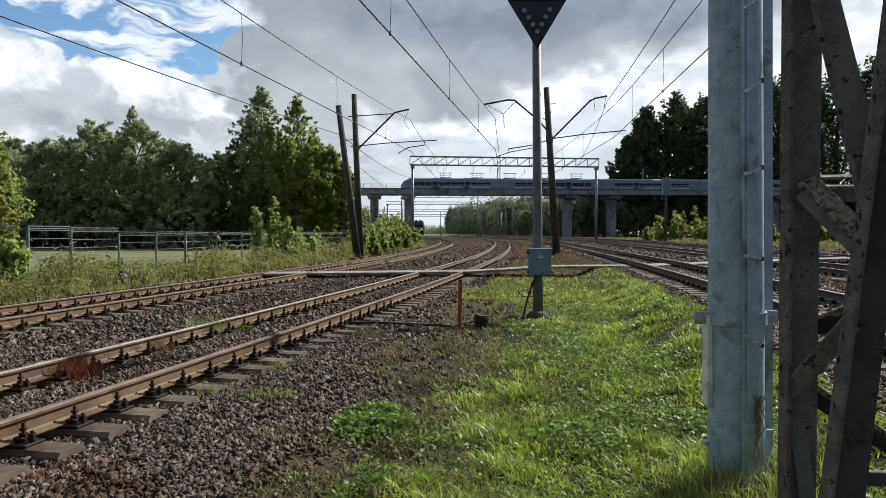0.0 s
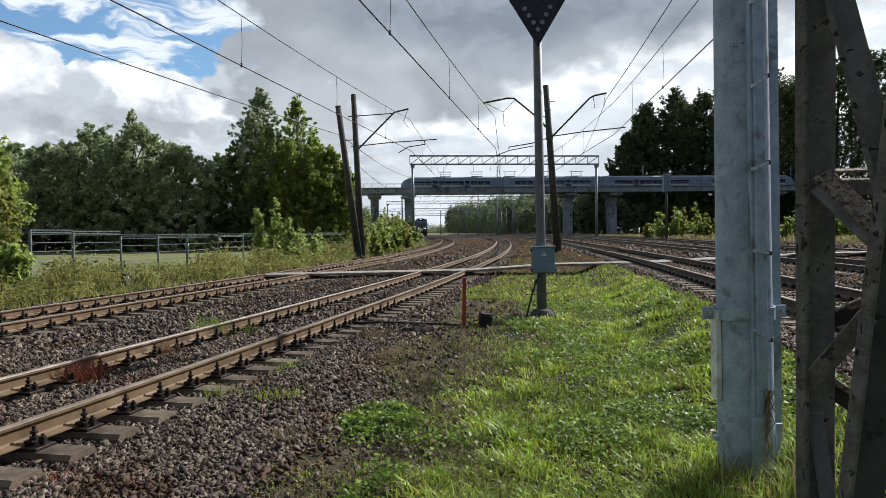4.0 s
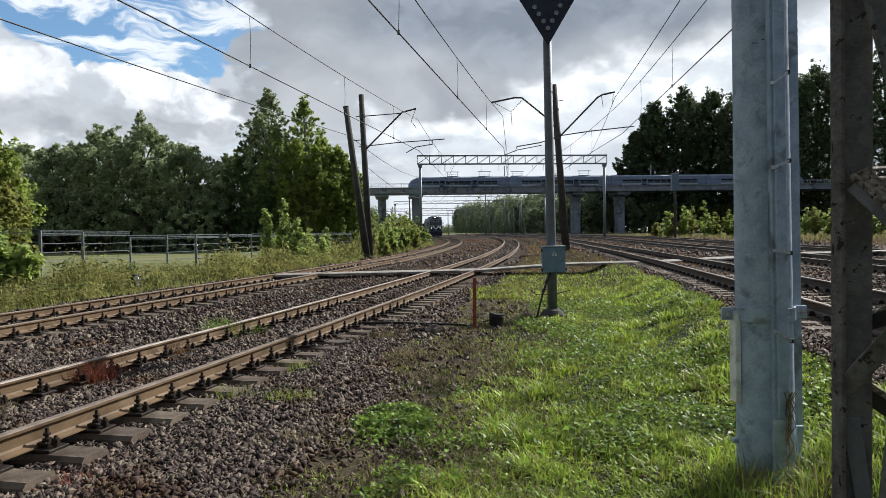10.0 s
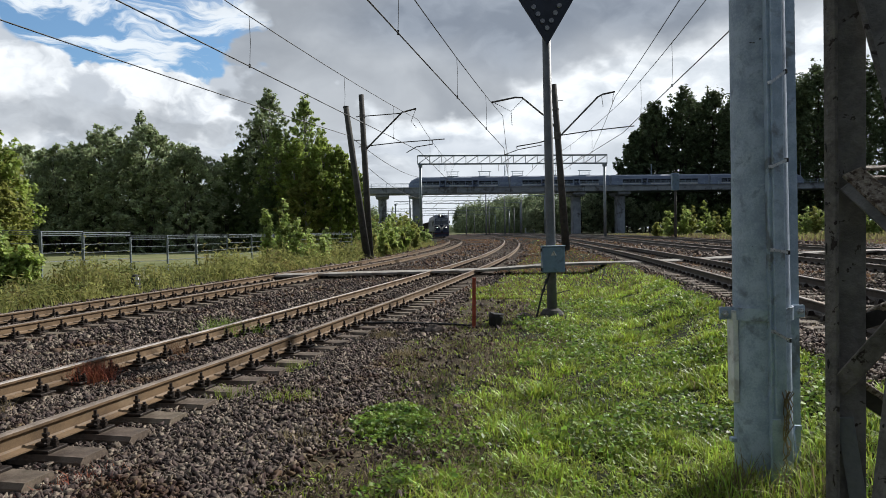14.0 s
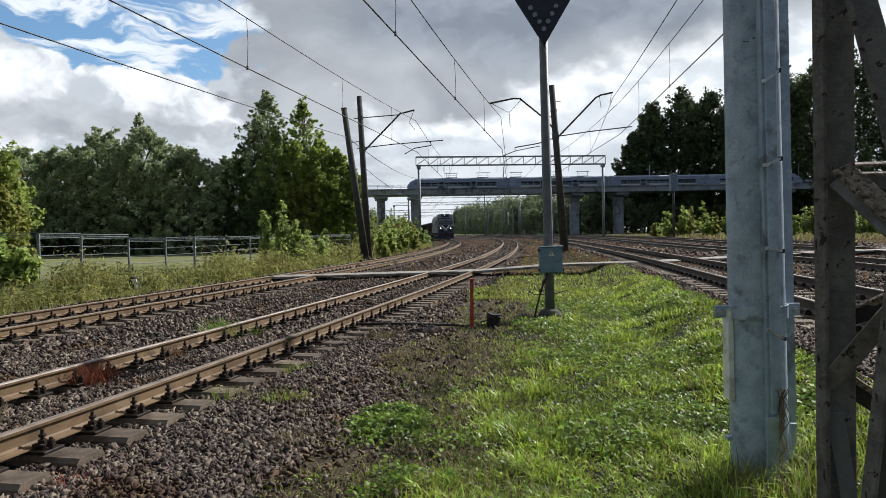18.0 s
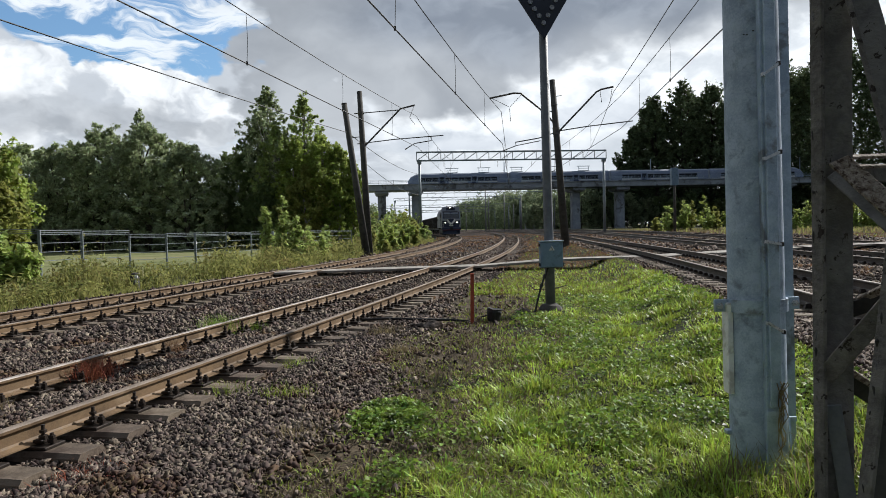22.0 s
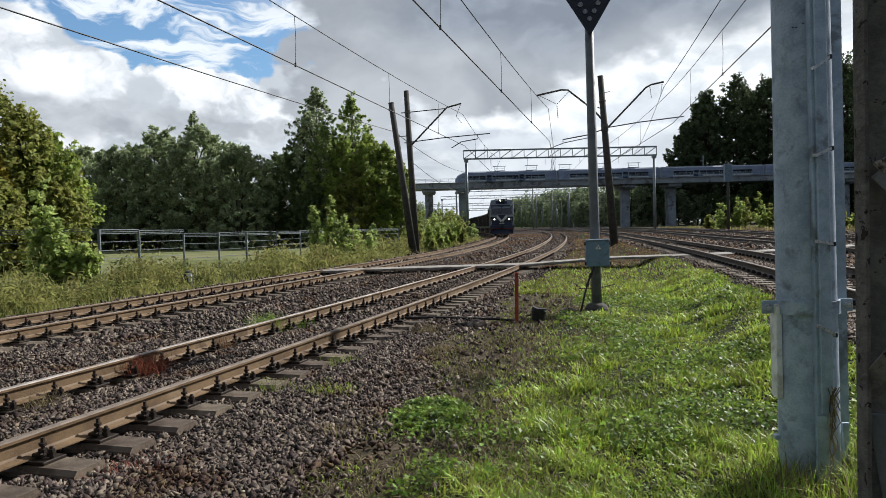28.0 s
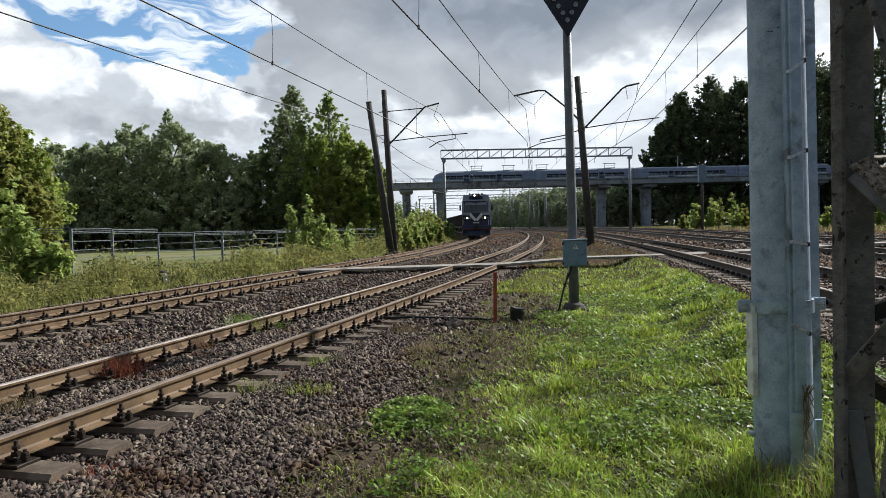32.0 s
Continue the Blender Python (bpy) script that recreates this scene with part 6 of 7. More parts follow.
def ballast():
    """Crushed stones: uneven wedges of six corners each."""
    rng = np.random.RandomState(5)
    wedge = np.array([(-1.0, -0.75, -0.7), (1.0, -0.85, -0.7), (0.1, 1.0, -0.7), (-0.8, -0.6, 0.7), (0.85, -0.7, 0.7), (0.0, 0.75, 0.7)]) * 0.8
    tri = np.array([(0, 2, 1), (3, 4, 5), (0, 1, 4), (0, 4, 3), (1, 2, 5), (1, 5, 4), (2, 0, 3), (2, 3, 5)])
    for name, count, lo, hi, power, size in (("ballast_stones", 95000, 3.0, 11.5, 1.15, 0.0240), ("ballast_stones", 36000, 11.0, 36.0, 1.25, 0.040), ("ballast_stones", 7000, 34.0, 80.0, 1.2, 0.095)):
        x, y = scatter(int(count * 2.6), lo, hi, rng, power)
        fringe = across(0, x, y)
        keep = (gravel(x, y) > rng.uniform(0.15, 0.85, len(x))) | ((fringe > 1.5) & (fringe < 4.3) & (y < 22) & (rng.uniform(0, 1, len(x)) < 0.085 * smoothstep(4.3, 2.8, fringe)))
        keep &= in_sight(x, y)
        bed = np.zeros(len(x), bool)
        for k in range(3):
            a = across(k, x, y)
            clear = np.where(a > 1.12, 0.35, np.where(a > 0.5, 0.95, np.where(np.abs(a + 0.6) < 0.16, 0.8, 0.12))) if k < 2 else 0.6
            keep &= ~(on_sleeper(k, x, y, 0.0) & (rng.uniform(0, 1, len(x)) < clear))
            keep &= ~(np.abs(np.abs(across(k, x, y)) - GAUGE) < 0.11)
            bed |= np.abs(across(k, x, y)) < 1.5
        x, y, bed = x[keep][:count], y[keep][:count], bed[keep][:count]
        if lo < 5:  # a thinner layer round about
            xa, ya = rng.uniform(-11, 9, 26000), rng.uniform(-9, 9, 26000)
            more = (gravel(xa, ya) > 0.4) & ~(in_sight(xa, ya) & (np.hypot(xa, ya) > 3.0))
            for k in range(3):
                more &= ~on_sleeper(k, xa, ya, 0.0) & ~(np.abs(np.abs(across(k, xa, ya)) - GAUGE) < 0.11)
            x, y, bed = np.append(x, xa[more]), np.append(y, ya[more]), np.append(bed, np.zeros(more.sum(), bool))
        n = len(x)
        scale = np.where(in_sight(x, y) & (np.hypot(x, y) > 2.9), size, 0.045)[:, None] * (0.55 + 1.05 * rng.uniform(0, 1, n) ** 1.8)[:, None] * rng.uniform(0.40, 1.55, (n, 3)) * np.array([1.25, 1.0, 0.75])
        a = across(0, x, y)
        fill = 0.055 * smoothstep(0.62, 0.40, np.abs(a + 0.02)) + 0.05 * smoothstep(-0.85, -1.0, a) * smoothstep(-1.9, -1.4, a)
        b = across(1, x, y)
        fill = fill + 0.06 * smoothstep(0.68, 0.5, np.abs(b)) + 0.06 * smoothstep(-0.85, -1.0, b)
        z = ground_z(x, y) + np.where(bed, rng.uniform(-0.012, 0.03, n), rng.uniform(-0.012, 0.042, n)) + fill
        p = (wedge[None] * rng.uniform(0.6, 1.3, (n, 6, 3)) + rng.uniform(-0.18, 0.18, (n, 6, 3))) * scale[:, None]
        for i, j, ang in ((1, 2, rng.uniform(-1.2, 1.2, n)), (0, 2, rng.uniform(-1.2, 1.2, n)), (0, 1, rng.uniform(0, math.tau, n))):
            c, s = np.cos(ang)[:, None], np.sin(ang)[:, None]
            a, b = p[..., i].copy(), p[..., j].copy()
            p[..., i], p[..., j] = a * c - b * s, a * s + b * c
        p += np.stack([x, y, z], -1)[:, None]
        f = tri[None] + np.arange(n)[:, None, None] * 6
        solid(name, heap_mesh(name, p.reshape(-1, 3), f.reshape(-1, 3), M["stone"]), None, "loose grey-brown crushed ballast stones", "ballast", kind="stuff")


def blades(name, x, y, height, width, mat, label, rng, lean=0.45, category="grass", way=None):
    """Bent blades of three joints, two quads and a tip each."""
    n = len(x)
    a = rng.uniform(0, math.tau, n) if way is None else way
    d = np.stack([np.cos(a), np.sin(a), np.zeros(n)], -1)
    side = np.stack([-np.sin(a), np.cos(a), np.zeros(n)], -1)
    h = (height * rng.uniform(0.45, 1.3, n))[:, None]
    w = (width * rng.uniform(0.6, 1.3, n))[:, None]
    b = (lean * rng.uniform(0.2, 1.6, n))[:, None] * h
    up = np.array([0, 0, 1.0])
    o = np.stack([x, y, ground_z(x, y) - 0.01], -1)
    m = o + up * h * 0.55 + d * b * 0.35
    t = o + up * h * (1.0 - 0.25 * np.minimum(b / h, 1.6) ** 2 * 0.8) + d * b
    pts = np.stack([o - side * w * 0.5, o + side * w * 0.5, m - side * w * 0.42, m + side * w * 0.42, t], 1)
    base = np.arange(n)[:, None] * 5
    f = np.concatenate([base + np.array([[0, 1, 3]]), base + np.array([[0, 3, 2]]), base + np.array([[2, 3, 4]])])
    solid(name, heap_mesh(name, pts.reshape(-1, 3), f, M[mat]), None, label, category, kind="stuff")


def grass():
    rng = np.random.RandomState(21)
    # near lawn between the tracks, in tussocks
    x, y = scatter(21000, 3.0, 20.0, rng, 1.15)
    patch = wave(x, y, 31, 0.9) * 0.6 + wave(x, y, 32, 0.32) * 0.5
    edge = smoothstep(0.3, 2.0, across(0, x, y) - 3.0 + 0.9 * wave(x, y, 33, 1.4))
    keep = in_sight(x, y) & (gravel(x, y) < 0.35) & (across(1, x, y) > 1) & (across(2, x, y) < -1.45) & (rng.uniform(0, 1, len(x)) < 0.06 + 0.85 * edge + 0.35 * patch)
    x, y, patch, edge = x[keep], y[keep], patch[keep], edge[keep]
    far = np.hypot(x, y)
    per = 20
    size = rng.uniform(0.5, 1.5, len(x))
    tall = (0.038 + 0.115 * np.clip(patch + 0.25, 0, 1.3) ** 1.4) * (0.45 + 0.55 * edge) * size ** 0.6
    wide = 0.034 * (0.7 + 0.09 * far) * size
    ox, oy = rng.normal(size=(len(x), per)), rng.normal(size=(len(x), per))
    way = (np.arctan2(oy, ox) + rng.normal(size=ox.shape) * 0.7).ravel()
    x, y = (x[:, None] + ox * wide[:, None]).ravel(), (y[:, None] + oy * wide[:, None]).ravel()
    h, edge, far = np.repeat(tall, per), np.repeat(edge, per), np.repeat(far, per)
    dry = rng.uniform(0, 1, len(x)) < 0.06 + 0.55 * (1 - edge)
    wd = 0.0075 + 0.0011 * far
    ok = (across(0, x, y) > 2.2)
    g, d = ok & ~dry, ok & dry
    blades("grass", x[g], y[g], h[g], wd[g], "blade", "uneven green grass between the tracks", rng, 0.9, way=way[g])
    blades("dry_grass", x[d], y[d], h[d] * 0.85, wd[d], "straw", "dry straw-coloured grass at the ballast edge", rng, 1.2, way=way[d])
    # broad-leaved weeds in patches
    x, y = scatter(150000, 3.2, 17.0, rng, 1.2)
    spot = wave(x, y, 41, 1.3) + 0.5 * wave(x, y, 42, 0.5)
    keep = in_sight(x, y) & (gravel(x, y) < 0.3) & (across(2, x, y) < -1.5) & (across(0, x, y) > 3.7) & ((spot > 0.45 - 0.52 * smoothstep(0.4, 2.4, x)) | (rng.uniform(0, 1, len(x)) < 0.10))
    x, y, spot = x[keep][:70000], y[keep][:70000], spot[keep][:70000]
    hz = ground_z(x, y) + rng.uniform(0.01, 1, len(x)) ** 1.2 * (0.045 + 0.17 * np.clip(spot, 0, 1))
    v, f = leaves(np.stack([x, y, hz], -1), np.tile([0.0, 0.0, 1.0], (len(x), 1)), 0.023 + 0.0014 * np.hypot(x, y), rng, 1.4)
    solid("weed_patch", heap_mesh("weed_patch", v, f, M["clover"]), None, "low broad-leaved weeds and clover in the grass", "weeds", kind="stuff")
    # one lush low plant at the ballast edge
    n = 3600
    a, r = rng.uniform(0, math.tau, n), np.sqrt(rng.uniform(0, 1, n))
    x = -0.46 + 0.27 * r * np.cos(a) + 0.12 * rng.normal(size=n)
    y = 6.15 + 0.42 * r * np.sin(a) + 0.18 * rng.normal(size=n)
    mound = np.clip(1.1 - ((x + 0.46) / 0.45) ** 2 - ((y - 6.15) / 0.7) ** 2, 0.1, 1.0) * (0.7 + 0.5 * wave(x, y, 45, 0.15))
    hz = ground_z(x, y) + 0.02 + mound * 0.12 * rng.uniform(0.2, 1, n)
    v, f = leaves(np.stack([x, y, hz], -1), np.tile([0.0, 0.0, 1.0], (n, 1)), 0.030, rng, 1.3)
    solid("low_plant", heap_mesh("low_plant", v, f, M["clover"]), None, "lush bright green low plant at the ballast edge", "weeds", kind="stuff")
    # grass farther off
    x, y = scatter(150000, 17.0, 75.0, rng, 1.7)
    keep = in_sight(x, y) & (gravel(x, y) < 0.4) & (across(1, x, y) > 1.5)
    x, y = x[keep], y[keep]
    dry = rng.uniform(0, 1, len(x)) < 0.16 + 0.7 * smoothstep(25.0, 28.5, y)
    g = ~dry
    blades("grass", x[g], y[g], np.full(g.sum(), 0.09), 0.010 + 0.0008 * np.hypot(x[g], y[g]), "blade", "green grass beyond the foot crossing", rng, 0.8)
    blades("dry_grass", x[dry], y[dry], np.full(dry.sum(), 0.09), 0.012 + 0.0010 * np.hypot(x[dry], y[dry]), "rust_weed", "brown withered grass beyond the foot crossing", rng, 1.0)
    # sparse tufts and red weeds in the ballast
    x, y = scatter(9000, 3.4, 26.0, rng, 1.3)
    spot = wave(x, y, 51, 0.8)
    keep = in_sight(x, y) & (gravel(x, y) > 0.5) & (spot > 0.62) & (np.abs(across(0, x, y)) > 0.95)
    x, y = x[keep], y[keep]
    blades("ballast_grass", x, y, np.full(len(x), 0.10), np.full(len(x), 0.009), "straw", "thin dry tufts growing in the ballast", rng, 0.6)
    # withered mat, dry stalks and short tufts on the trodden fringe
    x, y = scatter(260000, 3.2, 24.0, rng, 1.2)
    f = across(0, x, y)
    zone = smoothstep(2.2, 2.8, f) * smoothstep(5.2, 3.9, f) * (0.55 + 0.6 * wave(x, y, 34, 0.6))
    keep = in_sight(x, y) & (gravel(x, y) < 0.8) & (zone > rng.uniform(0, 1, len(x)))
    x, y = x[keep][:74000], y[keep][:74000]
    k = rng.uniform(0, 1, len(x))
    d = np.hypot(x, y)
    for name, mat, lo, hi, tall, lean, lab in (("withered_mat", "mat", 0.0, 0.50, 0.075, 1.3, "grey-brown withered plants matted on the dirt"), ("dry_grass", "straw", 0.50, 0.64, 0.075, 1.4, "dry stalks lying on the trodden dirt"), ("grass", "blade", 0.64, 1.01, 0.065, 0.9, "short grass coming through the dirt")):
        m = (k >= lo) & (k < hi)
        blades(name, x[m], y[m], np.full(m.sum(), tall), (0.010 if mat == "mat" else 0.006) + 0.0007 * d[m], mat, lab, rng, lean)
    # long fallen straws across lawn and ballast edge
    x, y = scatter(700, 3.4, 11.0, rng, 1.2)
    keep = in_sight(x, y) & (across(0, x, y) > 1.7) & (across(2, x, y) < -1.6)
    blades("fallen_straw", x[keep], y[keep], np.full(keep.sum(), 0.12), np.full(keep.sum(), 0.007), "straw", "long pale straws lying about", rng, 2.0)
    # lawn round the place where one stands
    x, y = rng.uniform(-3, 5, 60000), rng.uniform(-9, 5, 60000)
    keep = (gravel(x, y) < 0.4) & (across(0, x, y) > 2.6) & (across(2, x, y) < -1.7) & ~(in_sight(x, y) & (np.hypot(x, y) > 3.0))
    x, y = x[keep], y[keep]
    blades("grass", x, y, np.full(len(x), 0.08), np.full(len(x), 0.014), "blade", "uneven green grass between the tracks", rng, 0.9)
    # long blades at the foot of the near masts
    k = 900
    a, r = rng.uniform(0, math.tau, k), rng.uniform(0.15, 0.7, k)
    x, y = 2.2 + r * np.cos(a), 4.45 + r * np.sin(a) * 0.8
    blades("tall_grass", x, y, np.full(k, 0.20), np.full(k, 0.008), "blade", "long grass round the foot of the mast", rng, 0.8)
    k = 220
    a, r = rng.uniform(0, math.tau, k), rng.uniform(0.1, 0.6, k)
    blades("dry_grass", 2.1 + r * np.cos(a), 4.25 + r * np.sin(a) * 0.6, np.full(k, 0.26), np.full(k, 0.007), "straw", "long dry stalks round the foot of the mast", rng, 0.9)


def tuft(name, x, y, n, h, mat, label, seed, spread=0.13, lean=0.75):
    rng = np.random.RandomState(seed)
    n = int(n * 1.6)
    px, py = x + rng.normal(size=n) * spread, y + rng.normal(size=n) * spread
    blades(name, px, py, np.full(n, h), np.full(n, 0.006), mat, label, rng, lean, "weed")


def verge_weeds():
    """Tall weeds between the farther track and the fence."""
    rng = np.random.RandomState(66)
    r = 10 + 75 * rng.uniform(0, 1, 190000) ** 1.5
    a = rng.uniform(radians(-43), radians(6), len(r))
    x, y = r * np.sin(a), r * np.cos(a)
    b = across(1, x, y)
    spot = wave(x, y, 71, 2.6) * 0.7 + wave(x, y, 72, 0.8) * 0.4
    dense = smoothstep(-1.75, -2.6, b) * smoothstep(-11.0, -6.5, b)
    keep = (rng.uniform(0, 1, len(x)) < dense * (0.40 + 0.75 * spot))
    x, y, b, spot = x[keep], y[keep], b[keep], spot[keep]
    h = 0.15 + 0.48 * smoothstep(-1.9, -4.5, b) * np.clip(0.15 + 1.3 * spot, 0.0, 1.7) * np.where(rng.uniform(0, 1, len(b)) < 0.12, 1.9, 1.0)
    h = h * (1.22 + 0.7 * smoothstep(36, 52, y))
    blades("tall_weeds", x, y, h, 0.010 + 0.0008 * np.hypot(x, y), "tall_weed", "tall yellowing weeds and grass along the fence", rng, 0.35, "weeds")
    # leafy heads on the taller stalks
    pick = (h > 0.30) & (rng.uniform(0, 1, len(x)) < 0.40)
    xs, ys, hs = x[pick], y[pick], h[pick]
    reps = 5
    cx = np.repeat(xs, reps) + rng.normal(size=len(xs) * reps) * 0.10
    cy = np.repeat(ys, reps) + rng.normal(size=len(xs) * reps) * 0.10
    cz = np.repeat(hs, reps) * rng.uniform(0.35, 1.25, len(xs) * reps) + ground_z(cx, cy)
    v, f = leaves(np.stack([cx, cy, cz], -1), np.tile([0.0, 0.0, 0.8], (len(cx), 1)), 0.026 + 0.0012 * np.hypot(cx, cy), rng, 3.2)
    solid("weed_heads", heap_mesh("weed_heads", v, f, M["tall_weed"]), None, "leafy heads of tall roadside weeds", "weeds", kind="stuff")
    # right verge before the bridge
    x, y = rng.uniform(20, 90, 26000), rng.uniform(62, 118, 26000)
    keep = across(4, x, y) > 4.0
    x, y = x[keep], y[keep]
    k = rng.uniform(0, 1, len(x)) < 0.3
    blades("tall_weeds", x[k], y[k], np.full(k.sum(), 0.45), np.full(k.sum(), 0.10), "tall_weed", "rough grass on the far verge", rng, 0.6, "weeds")
    blades("dry_weeds", x[~k], y[~k], np.full((~k).sum(), 0.35), np.full((~k).sum(), 0.12), "straw", "rough dry grass on the far verge", rng, 0.6, "weeds")
    # rust-brown growth between the farther tracks
    r = 16 + 105 * rng.uniform(0, 1, 60000) ** 1.1
    a = rng.uniform(radians(-20), radians(32), len(r))
    x, y = r * np.sin(a), r * np.cos(a)
    keep = (across(1, x, y) > -2.6) & (across(4, x, y) < 4.5) & (wave(x, y, 91, 3.0) + 0.5 * wave(x, y, 92, 1.0) > -0.1 + 0.6 * smoothstep(45, 18, r)) & ((gravel(x, y) > 0.4) | (r > 40))
    for k in range(5):
        keep &= np.abs(np.abs(across(k, x, y)) - GAUGE) > 0.16
    x, y = x[keep], y[keep]
    blades("rusty_weeds", x, y, np.full(len(x), 0.11), 0.03 + 0.0016 * np.hypot(x, y), "rust_weed", "low rust-brown weeds between the rails", rng, 1.2, "weeds")


ballast()
grass()
verge_weeds()
for i, (x, y, n, h, mat, lab) in enumerate((
    (-4.12, 8.1, 420, 0.30, "red_weed", "reddish dry weed growing at the rail"), (-3.85, 9.75, 200, 0.22, "rust_weed", "brownish weed growing at the rail"), (-3.70, 11.5, 330, 0.36, "clover", "green weed growing beside the rail"),
    (-4.3, 6.5, 120, 0.22, "straw", "dry tuft beside the rail"), (-2.5, 4.75, 130, 0.10, "red_weed", "low red weed in the ballast"), (-2.30, 7.33, 70, 0.17, "blade", "small green tuft at the sleeper ends"),
    (-1.85, 8.65, 70, 0.15, "blade", "small green tuft at the sleeper ends"), (-1.81, 7.04, 60, 0.13, "blade", "small green tuft at the sleeper ends"), (-1.5, 7.0, 90, 0.13, "blade", "thin green tuft in the ballast"),
    (-0.9, 10.9, 240, 0.16, "straw", "greyish dry weed at the ballast edge"), (-0.55, 9.3, 160, 0.12, "straw", "dry weed at the ballast edge"), (-1.2, 5.6, 150, 0.12, "straw", "dry weed at the ballast edge"), (-3.3, 12.0, 120, 0.2, "clover", "green weed growing beside the rail"),
)):
    tuft("weed_tuft", x, y, n, h, mat, lab, 400 + i)

# ---- the freight train ----


def locomotive():
    """Nose at local y = 0, body towards +y, z from the rail head."""
    L = thing("locomotive", pose(0, 0, 0), "dark blue diesel locomotive with a white chevron and lit headlamps", "locomotive")
    half = 1.52
    # cab: (y, half width, bottom, top)
    prof = [(0.05, 1.30, 1.25, 2.45), (0.0, 1.38, 1.25, 2.55), (0.55, 1.46, 1.2, 3.65), (0.95, 1.46, 1.2, 4.25), (1.6, 1.48, 1.2, 4.42), (3.4, 1.48, 1.2, 4.45)]
    s = Shape()
    ring = []
    for y, w, b, t in prof:
        ring += [(-w, y, b), (w, y, b), (w, y, min(t, 3.35)), (w * 0.93, y, t - 0.35 if t > 3.4 else t), (w * 0.72, y, t - 0.04), (0, y, t + 0.02), (-w * 0.72, y, t - 0.04), (-w * 0.93, y, t - 0.35 if t > 3.4 else t), (-w, y, min(t, 3.35))]
    n = 9
    s.put(ring, [(i * n + k, i * n + (k + 1) % n, (i + 1) * n + (k + 1) % n, (i + 1) * n + k) for i in range(len(prof) - 1) for k in range(n)] + [tuple(range(n)), tuple(range((len(prof) - 1) * n, len(prof) * n))[::-1]])
    cab = part("cab", s, M["loco"], L)
    body = Shape()
    sec = [(-half, 1.2), (half, 1.2), (half, 3.5), (1.25, 4.15), (0.7, 4.38), (-0.7, 4.38), (-1.25, 4.15), (-half, 3.5)]
    pts = [(x, y, z) for y in (3.4, 17.6) for x, z in sec]
    body.put(pts, [(k, (k + 1) % 8, 8 + (k + 1) % 8, 8 + k) for k in range(8)] + [tuple(range(8)), tuple(range(8, 16))[::-1]])
    hood = part("body", body, M["loco"], L)
    for i in range(6):
        for sd in (-1, 1):
            part("side_window" if i in (0, 5) else "louvre", Shape().box(sd * (half + 0.006), 4.6 + i * 2.2, 2.75, 0.03, 1.3, 0.8), M["glass"] if i in (0, 5) else M["loco_grey"], hood)
    for i in range(4):
        part("roof_fan", Shape().tube([(0, 5.5 + i * 3.0, 4.36), (0, 5.5 + i * 3.0, 4.56)], 0.75, 16), M["dark_iron"], hood)
    part("windscreen", Shape().beam((0, -0.005, 2.62), (0, 0.565, 3.58), 2.5, 0.05), M["glass"], cab, "wide dark windscreen")
    part("windscreen_pillar", Shape().beam((0, -0.03, 2.60), (0, 0.54, 3.60), 0.10, 0.07), M["loco"], cab)
    part("visor", Shape().beam((0, 0.46, 3.68), (0, 0.60, 3.80), 2.7, 0.07), M["loco_grey"], cab, "grey visor over the windscreen")
    part("sill", Shape().beam((-1.3, -0.03, 2.56), (1.3, -0.03, 2.56), 0.07, 0.10), M["loco_grey"], cab)
    # grey strip paints the sky's reflection on the upper windscreen
    part("sunblind", Shape().beam((0, 0.36, 3.30), (0, 0.52, 3.56), 2.2, 0.02), M["loco_grey"], cab)
    for sd in (-1, 1):
        part("chevron", Shape().beam((0.04 * sd, -0.035, 1.72), (0.66 * sd, -0.025, 2.44), 0.27, 0.03, up=(0, 1, 0)), M["white"], cab, "white chevron stripe")
        part("grey_band", Shape().beam((0.60 * sd, -0.03, 2.36), (1.40 * sd, -0.01, 2.40), 0.24, 0.03, up=(0, 1, 0)), M["loco_white"], cab)
        part("cab_post", Shape().beam((1.30 * sd, -0.02, 2.50), (1.36 * sd, 0.56, 3.66), 0.17, 0.08), M["loco_grey"], cab, "grey corner post of the cab")
        part("brow_cheek", Shape().beam((1.02 * sd, 0.52, 3.72), (1.0 * sd, 0.98, 4.30), 0.62, 0.08), M["loco_grey"], cab, "grey cab brow")
        part("side_lamp", Shape().tube([(0.62 * sd, -0.09, 1.98), (0.62 * sd, 0.02, 1.98)], 0.10, 12), M["sign_dot"], cab)
        part("step", Shape().box(1.10 * sd, -0.30, 0.62, 0.55, 0.25, 0.05), M["dark_iron"], cab)
        lamp = part("headlamp", Shape().tube([(0.90 * sd, -0.11, 1.98), (0.90 * sd, 0.02, 1.98)], 0.19, 16), M["black"], cab)
        part("lens", Shape().tube([(0.90 * sd, -0.125, 1.98), (0.90 * sd, -0.10, 1.98)], 0.085, 16), M["lamp_on"], lamp, "bright lit lamp lens")
        part("marker_lamp", Shape().tube([(1.18 * sd, -0.08, 1.96), (1.18 * sd, 0.02, 1.96)], 0.10, 12), M["sign_dot"], cab)
        part("mirror", Shape().box(1.62 * sd, 0.55, 3.0, 0.16, 0.10, 0.5, bevel=0.02), M["dark_iron"], cab)
        part("handrail", Shape().tube([(1.25 * sd, -0.08, 1.30), (1.25 * sd, -0.12, 1.75)], 0.025, 6), M["white"], cab)
    top = part("roof_lamp", Shape().box(0, 0.75, 4.22, 0.85, 0.5, 0.42, bevel=0.06), M["black"], cab)
    part("lens", Shape().tube([(-0.13, 0.42, 4.24), (-0.13, 0.52, 4.24)], 0.085, 16), M["lamp_on"], top, "bright lit roof lamp")
